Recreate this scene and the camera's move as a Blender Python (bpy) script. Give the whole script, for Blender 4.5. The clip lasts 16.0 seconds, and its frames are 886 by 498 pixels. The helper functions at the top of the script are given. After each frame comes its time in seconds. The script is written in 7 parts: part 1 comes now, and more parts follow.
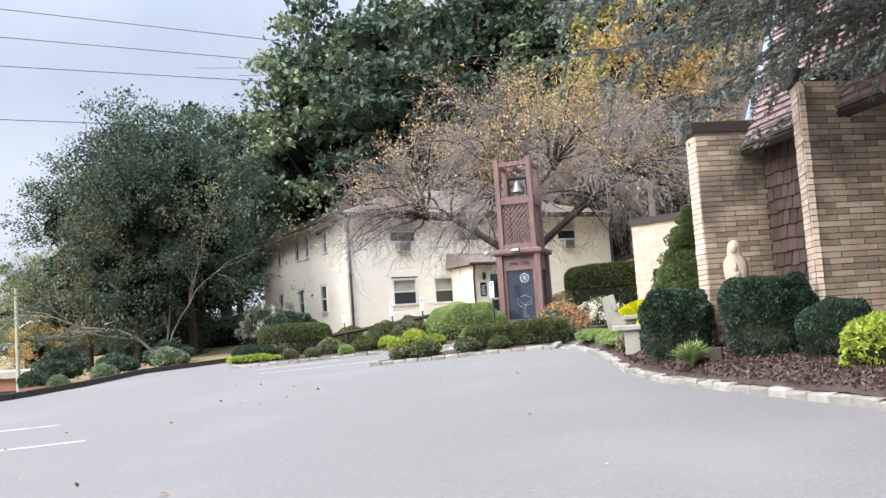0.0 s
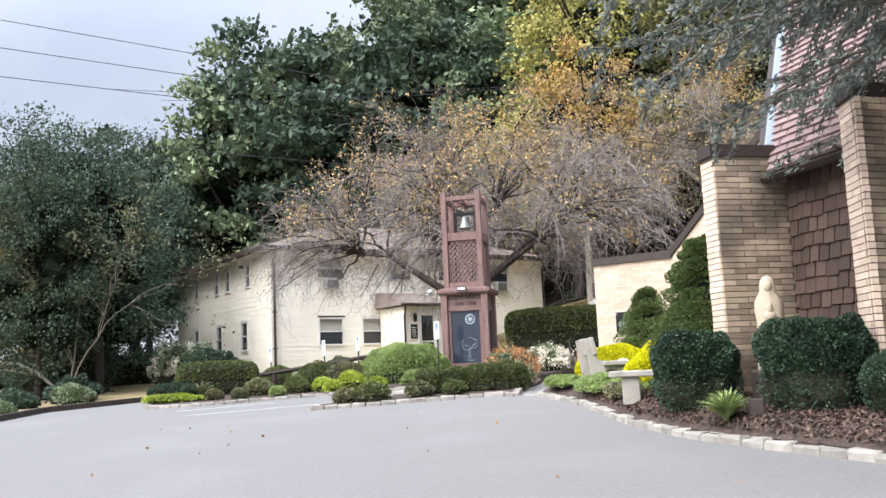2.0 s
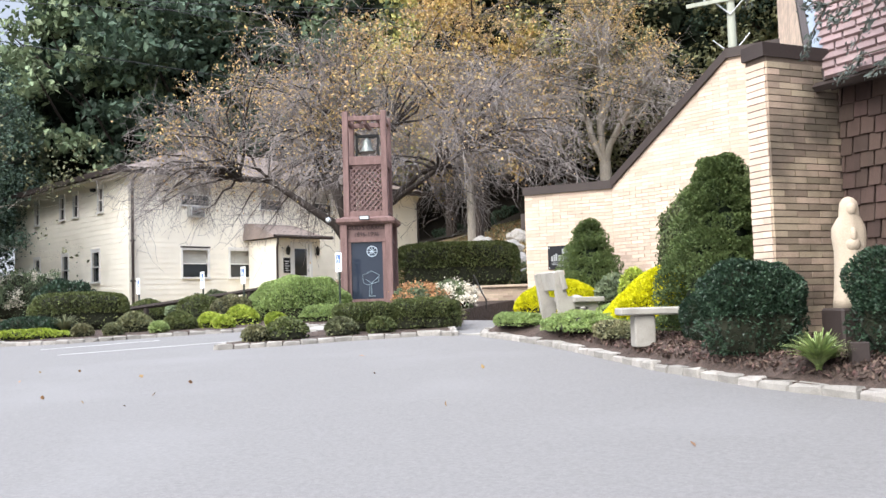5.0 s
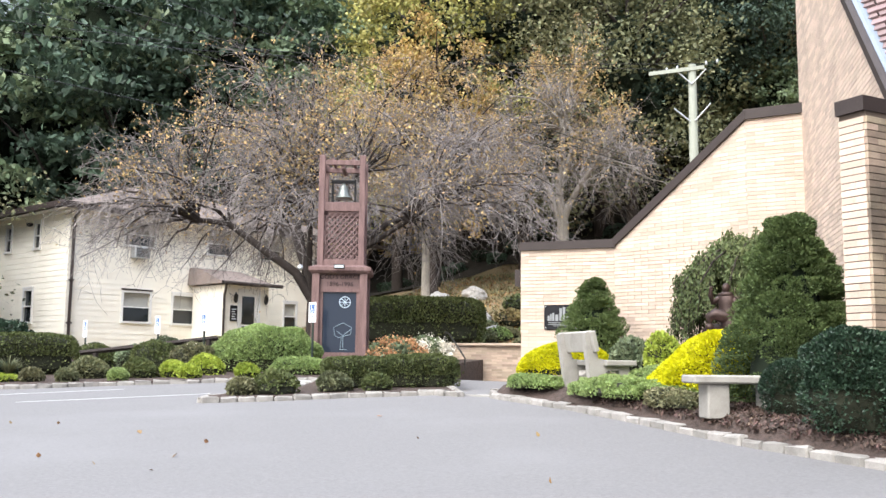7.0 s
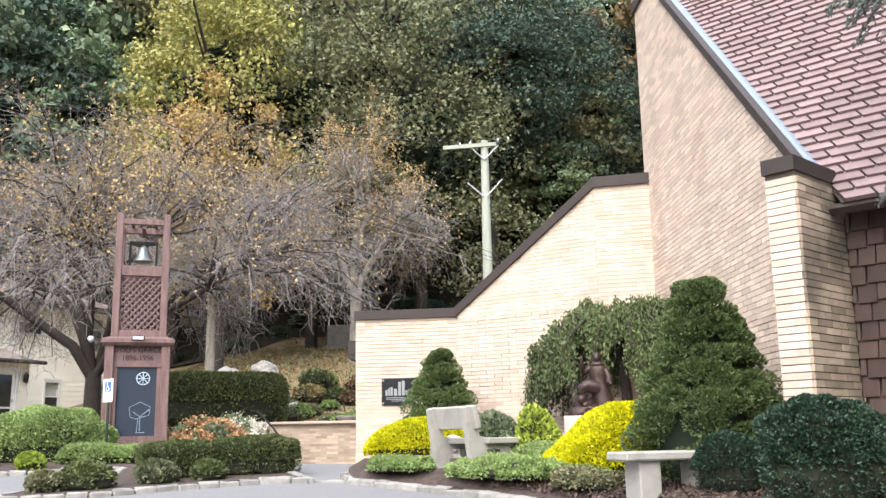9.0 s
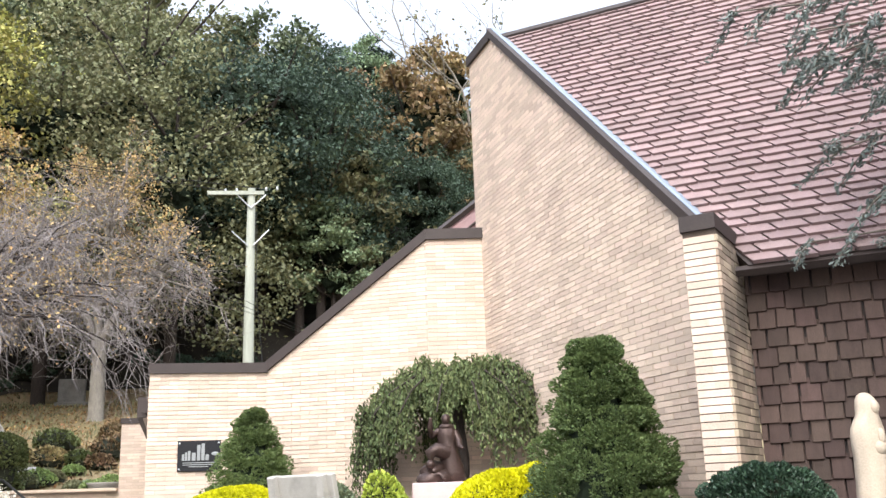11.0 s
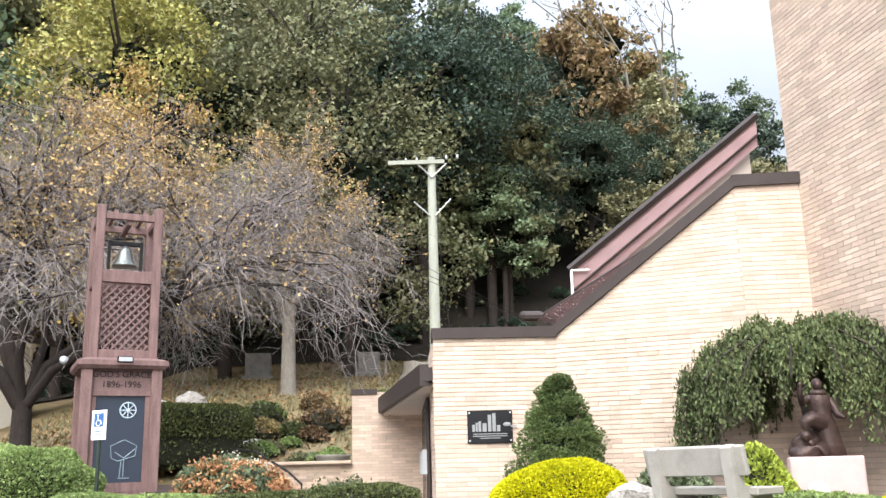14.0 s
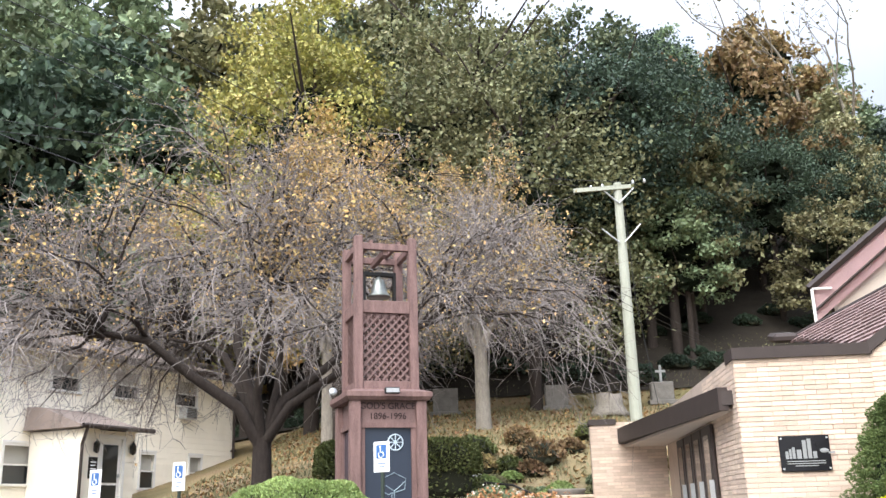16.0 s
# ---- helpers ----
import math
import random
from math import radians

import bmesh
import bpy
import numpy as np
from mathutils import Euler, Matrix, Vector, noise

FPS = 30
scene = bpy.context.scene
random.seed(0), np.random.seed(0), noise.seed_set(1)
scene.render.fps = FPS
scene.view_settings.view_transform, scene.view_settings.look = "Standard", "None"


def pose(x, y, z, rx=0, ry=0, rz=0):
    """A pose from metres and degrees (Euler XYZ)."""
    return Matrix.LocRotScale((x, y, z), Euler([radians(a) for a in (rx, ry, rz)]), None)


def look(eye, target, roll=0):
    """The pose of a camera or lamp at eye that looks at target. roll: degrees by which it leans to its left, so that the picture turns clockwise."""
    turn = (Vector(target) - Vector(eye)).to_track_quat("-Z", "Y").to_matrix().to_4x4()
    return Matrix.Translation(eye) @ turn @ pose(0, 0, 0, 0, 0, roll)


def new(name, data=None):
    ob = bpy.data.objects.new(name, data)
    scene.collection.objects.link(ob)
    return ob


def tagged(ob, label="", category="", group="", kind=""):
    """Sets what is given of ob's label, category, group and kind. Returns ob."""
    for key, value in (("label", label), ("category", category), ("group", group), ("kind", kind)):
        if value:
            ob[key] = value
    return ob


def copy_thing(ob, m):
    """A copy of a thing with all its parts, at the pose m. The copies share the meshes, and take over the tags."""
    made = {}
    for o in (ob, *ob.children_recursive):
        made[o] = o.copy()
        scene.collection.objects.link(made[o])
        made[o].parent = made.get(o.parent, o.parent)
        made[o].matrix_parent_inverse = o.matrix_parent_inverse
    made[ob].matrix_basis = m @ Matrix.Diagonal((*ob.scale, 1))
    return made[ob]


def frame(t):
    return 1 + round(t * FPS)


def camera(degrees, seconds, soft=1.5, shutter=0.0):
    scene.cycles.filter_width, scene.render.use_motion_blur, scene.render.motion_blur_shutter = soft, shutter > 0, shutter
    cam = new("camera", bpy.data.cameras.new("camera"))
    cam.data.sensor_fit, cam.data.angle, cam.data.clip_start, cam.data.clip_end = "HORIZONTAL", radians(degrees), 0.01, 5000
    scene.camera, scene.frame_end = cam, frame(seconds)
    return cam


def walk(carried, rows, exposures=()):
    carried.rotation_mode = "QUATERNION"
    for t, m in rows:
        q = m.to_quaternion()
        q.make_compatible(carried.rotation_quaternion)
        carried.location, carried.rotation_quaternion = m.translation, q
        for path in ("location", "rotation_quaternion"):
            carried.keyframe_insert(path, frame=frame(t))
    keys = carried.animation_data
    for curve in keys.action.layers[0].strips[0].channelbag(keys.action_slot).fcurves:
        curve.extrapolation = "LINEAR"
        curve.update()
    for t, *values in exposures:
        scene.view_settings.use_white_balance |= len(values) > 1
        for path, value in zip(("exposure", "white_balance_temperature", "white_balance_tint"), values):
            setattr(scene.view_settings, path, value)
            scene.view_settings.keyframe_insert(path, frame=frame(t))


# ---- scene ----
cam = camera(50.9, 16.0)
PATH = [
    (0, (9.194, -1.606, 0.67), (7.865, -0.121, 0.845), -4.0),
    (0.5, (8.723, -1.398, 0.69), (7.465, 0.14, 0.922), -3.7),
    (1, (8.307, -1.185, 0.709), (7.106, 0.396, 0.958), -2.5),
    (1.5, (7.827, -1.024, 0.707), (6.621, 0.551, 0.966), -2.1),
    (2, (7.414, -0.845, 0.671), (6.241, 0.753, 0.93), -2.5),
    (2.5, (6.903, -0.685, 0.629), (5.831, 0.989, 0.851), -2.9),
    (3, (6.48, -0.477, 0.613), (5.521, 1.271, 0.778), -2.7),
    (3.5, (5.989, -0.381, 0.646), (5.081, 1.398, 0.753), -2.3),
    (3.7, (5.831, -0.35, 0.649), (4.923, 1.428, 0.745), -2.2),
    (5.8, (4.114, 0.249, 0.679), (3.268, 2.054, 0.841), -0.2),
    (6, (3.915, 0.23, 0.659), (3.096, 2.047, 0.836), 0.3),
    (6.5, (3.508, 0.285, 0.66), (2.74, 2.12, 0.866), 0.7),
    (7, (3.166, 0.437, 0.687), (2.43, 2.281, 0.925), 0.6),
    (7.5, (2.703, 0.586, 0.702), (2.02, 2.447, 0.969), 0.7),
    (8, (2.262, 0.815, 0.706), (1.694, 2.709, 1.008), 0.7),
    (8.5, (1.839, 1.022, 0.719), (1.429, 2.948, 1.066), 0.2),
    (9, (1.489, 1.287, 0.734), (1.254, 3.233, 1.129), -1.0),
    (9.5, (1.101, 1.545, 0.765), (1.015, 3.495, 1.205), -2.2),
    (10, (0.747, 1.853, 0.777), (0.818, 3.792, 1.262), -2.7),
    (10.2, (0.592, 1.936, 0.81), (0.727, 3.867, 1.314), -2.7),
    (12.3, (-1.106, 3.09, 0.927), (-0.621, 4.964, 1.429), -0.6),
    (12.5, (-1.237, 3.189, 0.954), (-0.762, 5.064, 1.46), -0.8),
    (13, (-1.706, 3.459, 0.973), (-1.321, 5.358, 1.468), -0.9),
    (13.5, (-2.13, 3.733, 0.969), (-1.879, 5.658, 1.449), -1.0),
    (14, (-2.563, 3.976, 0.937), (-2.474, 5.92, 1.398), -1.4),
    (14.5, (-3.115, 4.234, 0.939), (-3.178, 6.179, 1.399), -1.5),
    (15, (-3.693, 4.356, 0.901), (-3.854, 6.291, 1.383), -1.7),
    (15.5, (-4.239, 4.502, 0.911), (-4.433, 6.424, 1.429), -1.6),
    (16, (-4.807, 4.525, 0.892), (-4.997, 6.44, 1.437), -1.6),
]
walk(cam, [(t, look(eye, target, roll)) for t, eye, target, roll in PATH], exposures=[(0, 1.55), (16, 1.55)])

# ---- world, sun ----
world = bpy.data.worlds.new("world")
scene.world = world
world.use_nodes = True
wn = world.node_tree
wn.nodes.clear()
w_out = wn.nodes.new("ShaderNodeOutputWorld")
w_bg = wn.nodes.new("ShaderNodeBackground")
w_sky = wn.nodes.new("ShaderNodeTexSky")
w_sky.sky_type, w_sky.sun_disc = "NISHITA", False
w_sky.sun_elevation, w_sky.sun_rotation = radians(43), radians(194)
w_sky.air_density, w_sky.dust_density = 1.0, 2.0
w_scale = wn.nodes.new("ShaderNodeVectorMath")
w_scale.operation = "SCALE"
w_scale.inputs["Scale"].default_value = 0.10
w_tc = wn.nodes.new("ShaderNodeTexCoord")
w_noise = wn.nodes.new("ShaderNodeTexNoise")
w_noise.inputs["Scale"].default_value = 2.2
w_noise.inputs["Detail"].default_value = 6
w_ramp = wn.nodes.new("ShaderNodeValToRGB")
w_ramp.color_ramp.elements[0].position, w_ramp.color_ramp.elements[0].color = 0.42, (0.39, 0.435, 0.53, 1)
w_ramp.color_ramp.elements[1].position, w_ramp.color_ramp.elements[1].color = 0.68, (0.60, 0.63, 0.70, 1)
w_mix = wn.nodes.new("ShaderNodeMixRGB")
w_mix.inputs["Fac"].default_value = 0.8
wn.links.new(w_tc.outputs["Generated"], w_noise.inputs["Vector"])
wn.links.new(w_noise.outputs["Fac"], w_ramp.inputs["Fac"])
wn.links.new(w_sky.outputs["Color"], w_scale.inputs[0])
wn.links.new(w_scale.outputs["Vector"], w_mix.inputs["Color1"])
wn.links.new(w_ramp.outputs["Color"], w_mix.inputs["Color2"])
w_sep = wn.nodes.new("ShaderNodeSeparateXYZ")
w_rise = wn.nodes.new("ShaderNodeMapRange")  # an overcast sky grows brighter towards the zenith
w_rise.inputs["To Min"].default_value, w_rise.inputs["To Max"].default_value = 0.70, 2.85
w_rise.interpolation_type = "SMOOTHSTEP"
w_rise.inputs["From Min"].default_value, w_rise.inputs["From Max"].default_value = 0.25, 1.0
w_over = wn.nodes.new("ShaderNodeVectorMath")
w_over.operation = "SCALE"
wn.links.new(w_tc.outputs["Generated"], w_sep.inputs[0])
wn.links.new(w_sep.outputs["Z"], w_rise.inputs["Value"])
wn.links.new(w_mix.outputs["Color"], w_over.inputs[0])
wn.links.new(w_rise.outputs["Result"], w_over.inputs["Scale"])
wn.links.new(w_over.outputs["Vector"], w_bg.inputs["Color"])
w_bg.inputs["Strength"].default_value = 0.83
wn.links.new(w_bg.outputs["Background"], w_out.inputs["Surface"])

sun = new("sun", bpy.data.lights.new("sun", "SUN"))
sun.data.energy, sun.data.angle, sun.data.color = 2.15, radians(60), (1.0, 0.97, 0.93)
sun.matrix_basis = look((-7, -28, 27), (0, 0, 0))

# ---- materials ----


def material(name, base, rough=0.8, metal=0.0, vary=0.25, scale=3.0, fine=40.0, bump=0.3, tint=None, per=None, per_amount=0.3,
             spec=0.4, translucent=0.0, stretch=(1, 1, 1), bump_dist=0.01, stain=None, stain_amount=0.0, stain_scale=0.8, plants=0.0):
    m = bpy.data.materials.new(name)
    m.use_nodes = True
    nt = m.node_tree
    b = nt.nodes["Principled BSDF"]
    b.inputs["Roughness"].default_value = rough
    b.inputs["Metallic"].default_value = metal
    b.inputs["Specular IOR Level"].default_value = spec
    tc = nt.nodes.new("ShaderNodeTexCoord")
    mp = nt.nodes.new("ShaderNodeMapping")
    mp.inputs["Scale"].default_value = stretch
    geo = nt.nodes.new("ShaderNodeNewGeometry")
    nt.links.new(geo.outputs["Position"], mp.inputs["Vector"])
    n1 = nt.nodes.new("ShaderNodeTexNoise")
    n1.inputs["Scale"].default_value, n1.inputs["Detail"].default_value = scale, 4
    n2 = nt.nodes.new("ShaderNodeTexNoise")
    n2.inputs["Scale"].default_value, n2.inputs["Detail"].default_value = fine, 3
    for n in (n1, n2):
        nt.links.new(mp.outputs["Vector"], n.inputs["Vector"])
    add = nt.nodes.new("ShaderNodeMath")
    add.operation = "ADD"
    nt.links.new(n1.outputs["Fac"], add.inputs[0])
    nt.links.new(n2.outputs["Fac"], add.inputs[1])
    ramp = nt.nodes.new("ShaderNodeMapRange")
    ramp.inputs["From Min"].default_value, ramp.inputs["From Max"].default_value = 0.6, 1.4
    nt.links.new(add.outputs[0], ramp.inputs["Value"])
    other = tint or base
    mix = nt.nodes.new("ShaderNodeMixRGB")
    mix.inputs["Color1"].default_value = (*[c * (1 - vary) for c in base], 1)
    mix.inputs["Color2"].default_value = (*[min(1, c * (1 + vary)) for c in other], 1)
    nt.links.new(ramp.outputs["Result"], mix.inputs["Fac"])
    colour = mix.outputs["Color"]
    if per:
        if per == "object":
            rnd = nt.nodes.new("ShaderNodeObjectInfo").outputs["Random"]
        else:
            rnd = geo.outputs["Random Per Island"]
        hsv = nt.nodes.new("ShaderNodeHueSaturation")
        pr = nt.nodes.new("ShaderNodeMapRange")
        pr.inputs["To Min"].default_value, pr.inputs["To Max"].default_value = 1 - per_amount, 1 + per_amount
        nt.links.new(rnd, pr.inputs["Value"])
        nt.links.new(pr.outputs["Result"], hsv.inputs["Value"])
        hr = nt.nodes.new("ShaderNodeMath")
        hr.operation = "MULTIPLY_ADD"
        hr.inputs[1].default_value, hr.inputs[2].default_value = per_amount * 0.08, 0.5 - per_amount * 0.04
        wob = nt.nodes.new("ShaderNodeMath")
        wob.operation = "FRACT"
        mul = nt.nodes.new("ShaderNodeMath")
        mul.operation = "MULTIPLY"
        mul.inputs[1].default_value = 17.3
        nt.links.new(rnd, mul.inputs[0])
        nt.links.new(mul.outputs[0], wob.inputs[0])
        nt.links.new(wob.outputs[0], hr.inputs[0])
        nt.links.new(hr.outputs[0], hsv.inputs["Hue"])
        nt.links.new(colour, hsv.inputs["Color"])
        colour = hsv.outputs["Color"]
        if plants:
            one = nt.nodes.new("ShaderNodeObjectInfo").outputs["Random"]
            h2 = nt.nodes.new("ShaderNodeHueSaturation")
            for key, low, high, src in (("Value", 1 - plants, 1 + plants, one), ("Hue", 0.485, 0.525, wob.outputs[0])):
                mr = nt.nodes.new("ShaderNodeMapRange")
                mr.inputs["To Min"].default_value, mr.inputs["To Max"].default_value = low, high
                if key == "Hue":
                    k1, k2 = nt.nodes.new("ShaderNodeMath"), nt.nodes.new("ShaderNodeMath")
                    k1.operation, k2.operation = "MULTIPLY", "FRACT"
                    k1.inputs[1].default_value = 7.7
                    nt.links.new(one, k1.inputs[0])
                    nt.links.new(k1.outputs[0], k2.inputs[0])
                    src = k2.outputs[0]
                nt.links.new(src, mr.inputs["Value"])
                nt.links.new(mr.outputs["Result"], h2.inputs[key])
            nt.links.new(colour, h2.inputs["Color"])
            colour = h2.outputs["Color"]
    if stain:
        n3 = nt.nodes.new("ShaderNodeTexNoise")
        n3.inputs["Scale"].default_value, n3.inputs["Detail"].default_value = stain_scale, 8
        nt.links.new(geo.outputs["Position"], n3.inputs["Vector"])
        sr = nt.nodes.new("ShaderNodeMapRange")
        sr.inputs["From Min"].default_value, sr.inputs["From Max"].default_value = 0.5, 0.7
        sr.inputs["To Max"].default_value = stain_amount
        nt.links.new(n3.outputs["Fac"], sr.inputs["Value"])
        sm = nt.nodes.new("ShaderNodeMixRGB")
        sm.inputs["Color2"].default_value = (*stain, 1)
        nt.links.new(sr.outputs["Result"], sm.inputs["Fac"])
        nt.links.new(colour, sm.inputs["Color1"])
        colour = sm.outputs["Color"]
    nt.links.new(colour, b.inputs["Base Color"])
    if bump:
        bp = nt.nodes.new("ShaderNodeBump")
        bp.inputs["Strength"].default_value, bp.inputs["Distance"].default_value = bump, bump_dist
        nt.links.new(add.outputs[0], bp.inputs["Height"])
        nt.links.new(bp.outputs["Normal"], b.inputs["Normal"])
    if translucent:
        tr = nt.nodes.new("ShaderNodeBsdfTranslucent")
        nt.links.new(colour, tr.inputs["Color"])
        ms = nt.nodes.new("ShaderNodeMixShader")
        ms.inputs["Fac"].default_value = translucent
        out = nt.nodes["Material Output"]
        nt.links.new(b.outputs["BSDF"], ms.inputs[1])
        nt.links.new(tr.outputs["BSDF"], ms.inputs[2])
        nt.links.new(ms.outputs["Shader"], out.inputs["Surface"])
    return m


def leafy(name, base, tint, amount=0.45, trans=0.14, rough=0.6, plants=0.0):
    return material(name, base, rough, vary=0.25, scale=0.6, fine=9, bump=0, tint=tint, per="island", per_amount=amount, translucent=trans, spec=0.25, plants=plants)


ASPHALT = material("asphalt", (0.168, 0.162, 0.160), 0.92, vary=0.22, scale=30, fine=120, bump=0.35, bump_dist=0.004, stain=(0.212, 0.207, 0.207), stain_amount=0.5, stain_scale=0.35)
PAINT = material("road_paint", (0.38, 0.38, 0.37), 0.7, vary=0.2, scale=6, fine=60)
MULCH = material("mulch", (0.048, 0.034, 0.029), 0.95, vary=0.5, scale=12, fine=70, bump=1.0, bump_dist=0.03, tint=(0.092, 0.065, 0.053))
CHIP = material("bark_chip", (0.10, 0.066, 0.054), 0.95, vary=0.3, per="island", per_amount=0.75)
CONCRETE = material("concrete", (0.31, 0.295, 0.27), 0.85, vary=0.15, scale=2, fine=60, bump=0.3, stain=(0.25, 0.24, 0.21), stain_amount=0.4, stain_scale=4)
BENCHSTONE = material("cast_stone", (0.35, 0.33, 0.295), 0.9, vary=0.18, scale=4, fine=90, bump=0.4, stain=(0.22, 0.21, 0.18), stain_amount=0.5, stain_scale=6)
GRANITE = material("granite", (0.29, 0.272, 0.248), 0.9, vary=0.3, scale=9, fine=120, bump=0.6, per="object", per_amount=0.18, stain=(0.2, 0.19, 0.17), stain_amount=0.45, stain_scale=7)
BRICK = material("buff_brick", (0.565, 0.445, 0.352), 0.88, vary=0.10, scale=5, fine=80, bump=0.35, tint=(0.635, 0.505, 0.410), per="object", per_amount=0.16)
BRICKS = material("buff_brick_joined", (0.565, 0.445, 0.352), 0.88, vary=0.10, scale=1.6, fine=80, bump=0.35, tint=(0.635, 0.505, 0.410), per="island", per_amount=0.16)
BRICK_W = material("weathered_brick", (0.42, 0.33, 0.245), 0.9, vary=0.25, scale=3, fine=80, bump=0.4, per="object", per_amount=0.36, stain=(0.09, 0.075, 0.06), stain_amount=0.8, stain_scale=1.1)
BRICK_T = material("tan_brick", (0.50, 0.39, 0.30), 0.9, vary=0.18, scale=4, fine=80, bump=0.4, per="object", per_amount=0.25)
MORTAR = material("mortar", (0.47, 0.38, 0.31), 0.95, vary=0.15, scale=6, fine=90)
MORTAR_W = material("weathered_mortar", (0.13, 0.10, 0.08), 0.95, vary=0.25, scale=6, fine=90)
TRIM = material("brown_metal_trim", (0.040, 0.029, 0.026), 0.62, vary=0.2, scale=4, fine=50, bump=0.1)
COPING = material("blue_grey_metal", (0.21, 0.245, 0.295), 0.5, 0.2, vary=0.1, scale=3, fine=30, bump=0.05)
SHINGLE = material("roof_shingle", (0.25, 0.178, 0.172), 0.9, vary=0.22, scale=3, fine=90, bump=0.6, per="island", per_amount=0.14)
HOUSESHINGLE = material("house_shingle", (0.23, 0.185, 0.165), 0.92, vary=0.22, scale=2, fine=45, bump=0.5)
SHAKE = material("wood_shake", (0.080, 0.051, 0.042), 0.75, vary=0.25, scale=6, fine=60, bump=0.5, per="object", per_amount=0.3, stretch=(3, 3, 0.5))
FASCIA = material("mauve_fascia", (0.54, 0.37, 0.37), 0.7, vary=0.1, scale=2, fine=40)
SOFFIT = material("soffit", (0.50, 0.43, 0.37), 0.8, vary=0.1, scale=2, fine=40)
SIDING = material("cream_siding", (0.95, 0.90, 0.785), 0.6, vary=0.05, scale=1.5, fine=30, bump=0.1, per="object", per_amount=0.03, stain=(0.6, 0.54, 0.43), stain_amount=0.25, stain_scale=0.7)
WHITE = material("white_paint", (0.80, 0.79, 0.76), 0.5, vary=0.06, scale=3, fine=40, bump=0.1)
WOOD = material("stained_wood", (0.125, 0.075, 0.070), 0.7, vary=0.3, scale=3, fine=50, bump=0.4, tint=(0.21, 0.13, 0.12), stretch=(4, 4, 0.6))
WOOD2 = material("stained_panel", (0.18, 0.115, 0.108), 0.7, vary=0.25, scale=3, fine=50, bump=0.4)
LETTER = material("dark_letters", (0.035, 0.018, 0.018), 0.6, vary=0.1, bump=0)
BELL = material("bell_metal", (0.27, 0.29, 0.27), 0.40, 0.85, vary=0.2, scale=8, fine=40, bump=0.1)
IRON = material("black_iron", (0.02, 0.02, 0.02), 0.5, 0.3, vary=0.2, bump=0.1)
STEEL = material("galvanised_steel", (0.5, 0.52, 0.53), 0.5, 0.7, vary=0.15)
GREENPOST = material("green_post", (0.045, 0.06, 0.05), 0.5, 0.3, vary=0.2)
BLUE = material("sign_blue", (0.045, 0.13, 0.34), 0.4, vary=0.05, bump=0)
SIGNWHITE = material("sign_white", (0.82, 0.83, 0.84), 0.4, vary=0.03, bump=0)
BLACK = material("black_plaque", (0.012, 0.012, 0.014), 0.25, vary=0.2, bump=0)
GREY = material("engraved_grey", (0.26, 0.27, 0.27), 0.6, vary=0.1, bump=0)
BLIND = material("window_blind", (0.42, 0.41, 0.37), 0.7, vary=0.08, bump=0)
STATUE = material("pale_stone", (0.52, 0.43, 0.33), 0.85, vary=0.15, scale=5, fine=70, bump=0.3, stain=(0.3, 0.24, 0.18), stain_amount=0.4, stain_scale=5)
BRONZE = material("dark_bronze", (0.055, 0.035, 0.03), 0.45, 0.5, vary=0.35, scale=9, fine=50, bump=0.4)
PINK = material("pink_granite", (0.55, 0.42, 0.40), 0.6, vary=0.12, scale=9, fine=150, bump=0.1)
POLE = material("weathered_pole", (0.37, 0.39, 0.33), 0.9, vary=0.2, scale=3, fine=50, bump=0.5, stretch=(6, 6, 0.5))
BARK = material("bark", (0.17, 0.145, 0.12), 0.95, vary=0.4, scale=6, fine=40, bump=1.0, bump_dist=0.02, stretch=(3, 3, 0.8))
BARKDARK = material("dark_bark", (0.045, 0.035, 0.03), 0.95, vary=0.4, scale=6, fine=40, bump=1.0, bump_dist=0.02, stretch=(3, 3, 0.8))
BARKPALE = material("pale_bark", (0.25, 0.225, 0.19), 0.95, vary=0.35, scale=5, fine=40, bump=0.8, bump_dist=0.02, stretch=(3, 3, 0.8))
TWIG = material("grey_twig", (0.235, 0.21, 0.20), 0.95, vary=0.3, scale=5, fine=30, bump=0, per="island", per_amount=0.3)
ROCK = material("boulder", (0.36, 0.34, 0.31), 0.9, vary=0.35, scale=4, fine=30, bump=0.8, bump_dist=0.03)
GRAVE = material("gravestone_grey", (0.17, 0.16, 0.145), 0.9, vary=0.35, scale=4, fine=30, bump=0.6, bump_dist=0.02)
GRASS = material("hill_grass", (0.15, 0.15, 0.055), 0.95, vary=0.3, scale=0.5, fine=25, bump=0.8, bump_dist=0.04, tint=(0.25, 0.18, 0.10), stain=(0.24, 0.165, 0.11), stain_amount=0.8, stain_scale=0.35)
# soil colour lowered to near-black to paint in the canopy's shade
SOIL = material("shaded_woodland_soil", (0.026, 0.021, 0.015), 1.0, vary=0.4, scale=1.5, fine=15, bump=0.5, bump_dist=0.03)
BRICKRED = material("red_brick", (0.25, 0.12, 0.09), 0.9, vary=0.2, scale=2, fine=20)
L_DARK = leafy("leaf_dark", (0.030, 0.052, 0.037), (0.062, 0.094, 0.060), plants=0.4)
L_GREEN = leafy("leaf_green", (0.115, 0.16, 0.095), (0.19, 0.23, 0.13), plants=0.35)
L_OLIVE = leafy("leaf_olive", (0.125, 0.140, 0.078), (0.205, 0.195, 0.100), plants=0.3)
L_YGREEN = leafy("leaf_yellow_green", (0.20, 0.22, 0.085), (0.44, 0.38, 0.12), plants=0.2)
L_YELLOW = leafy("leaf_yellow", (0.26, 0.26, 0.09), (0.40, 0.34, 0.10), plants=0.25)
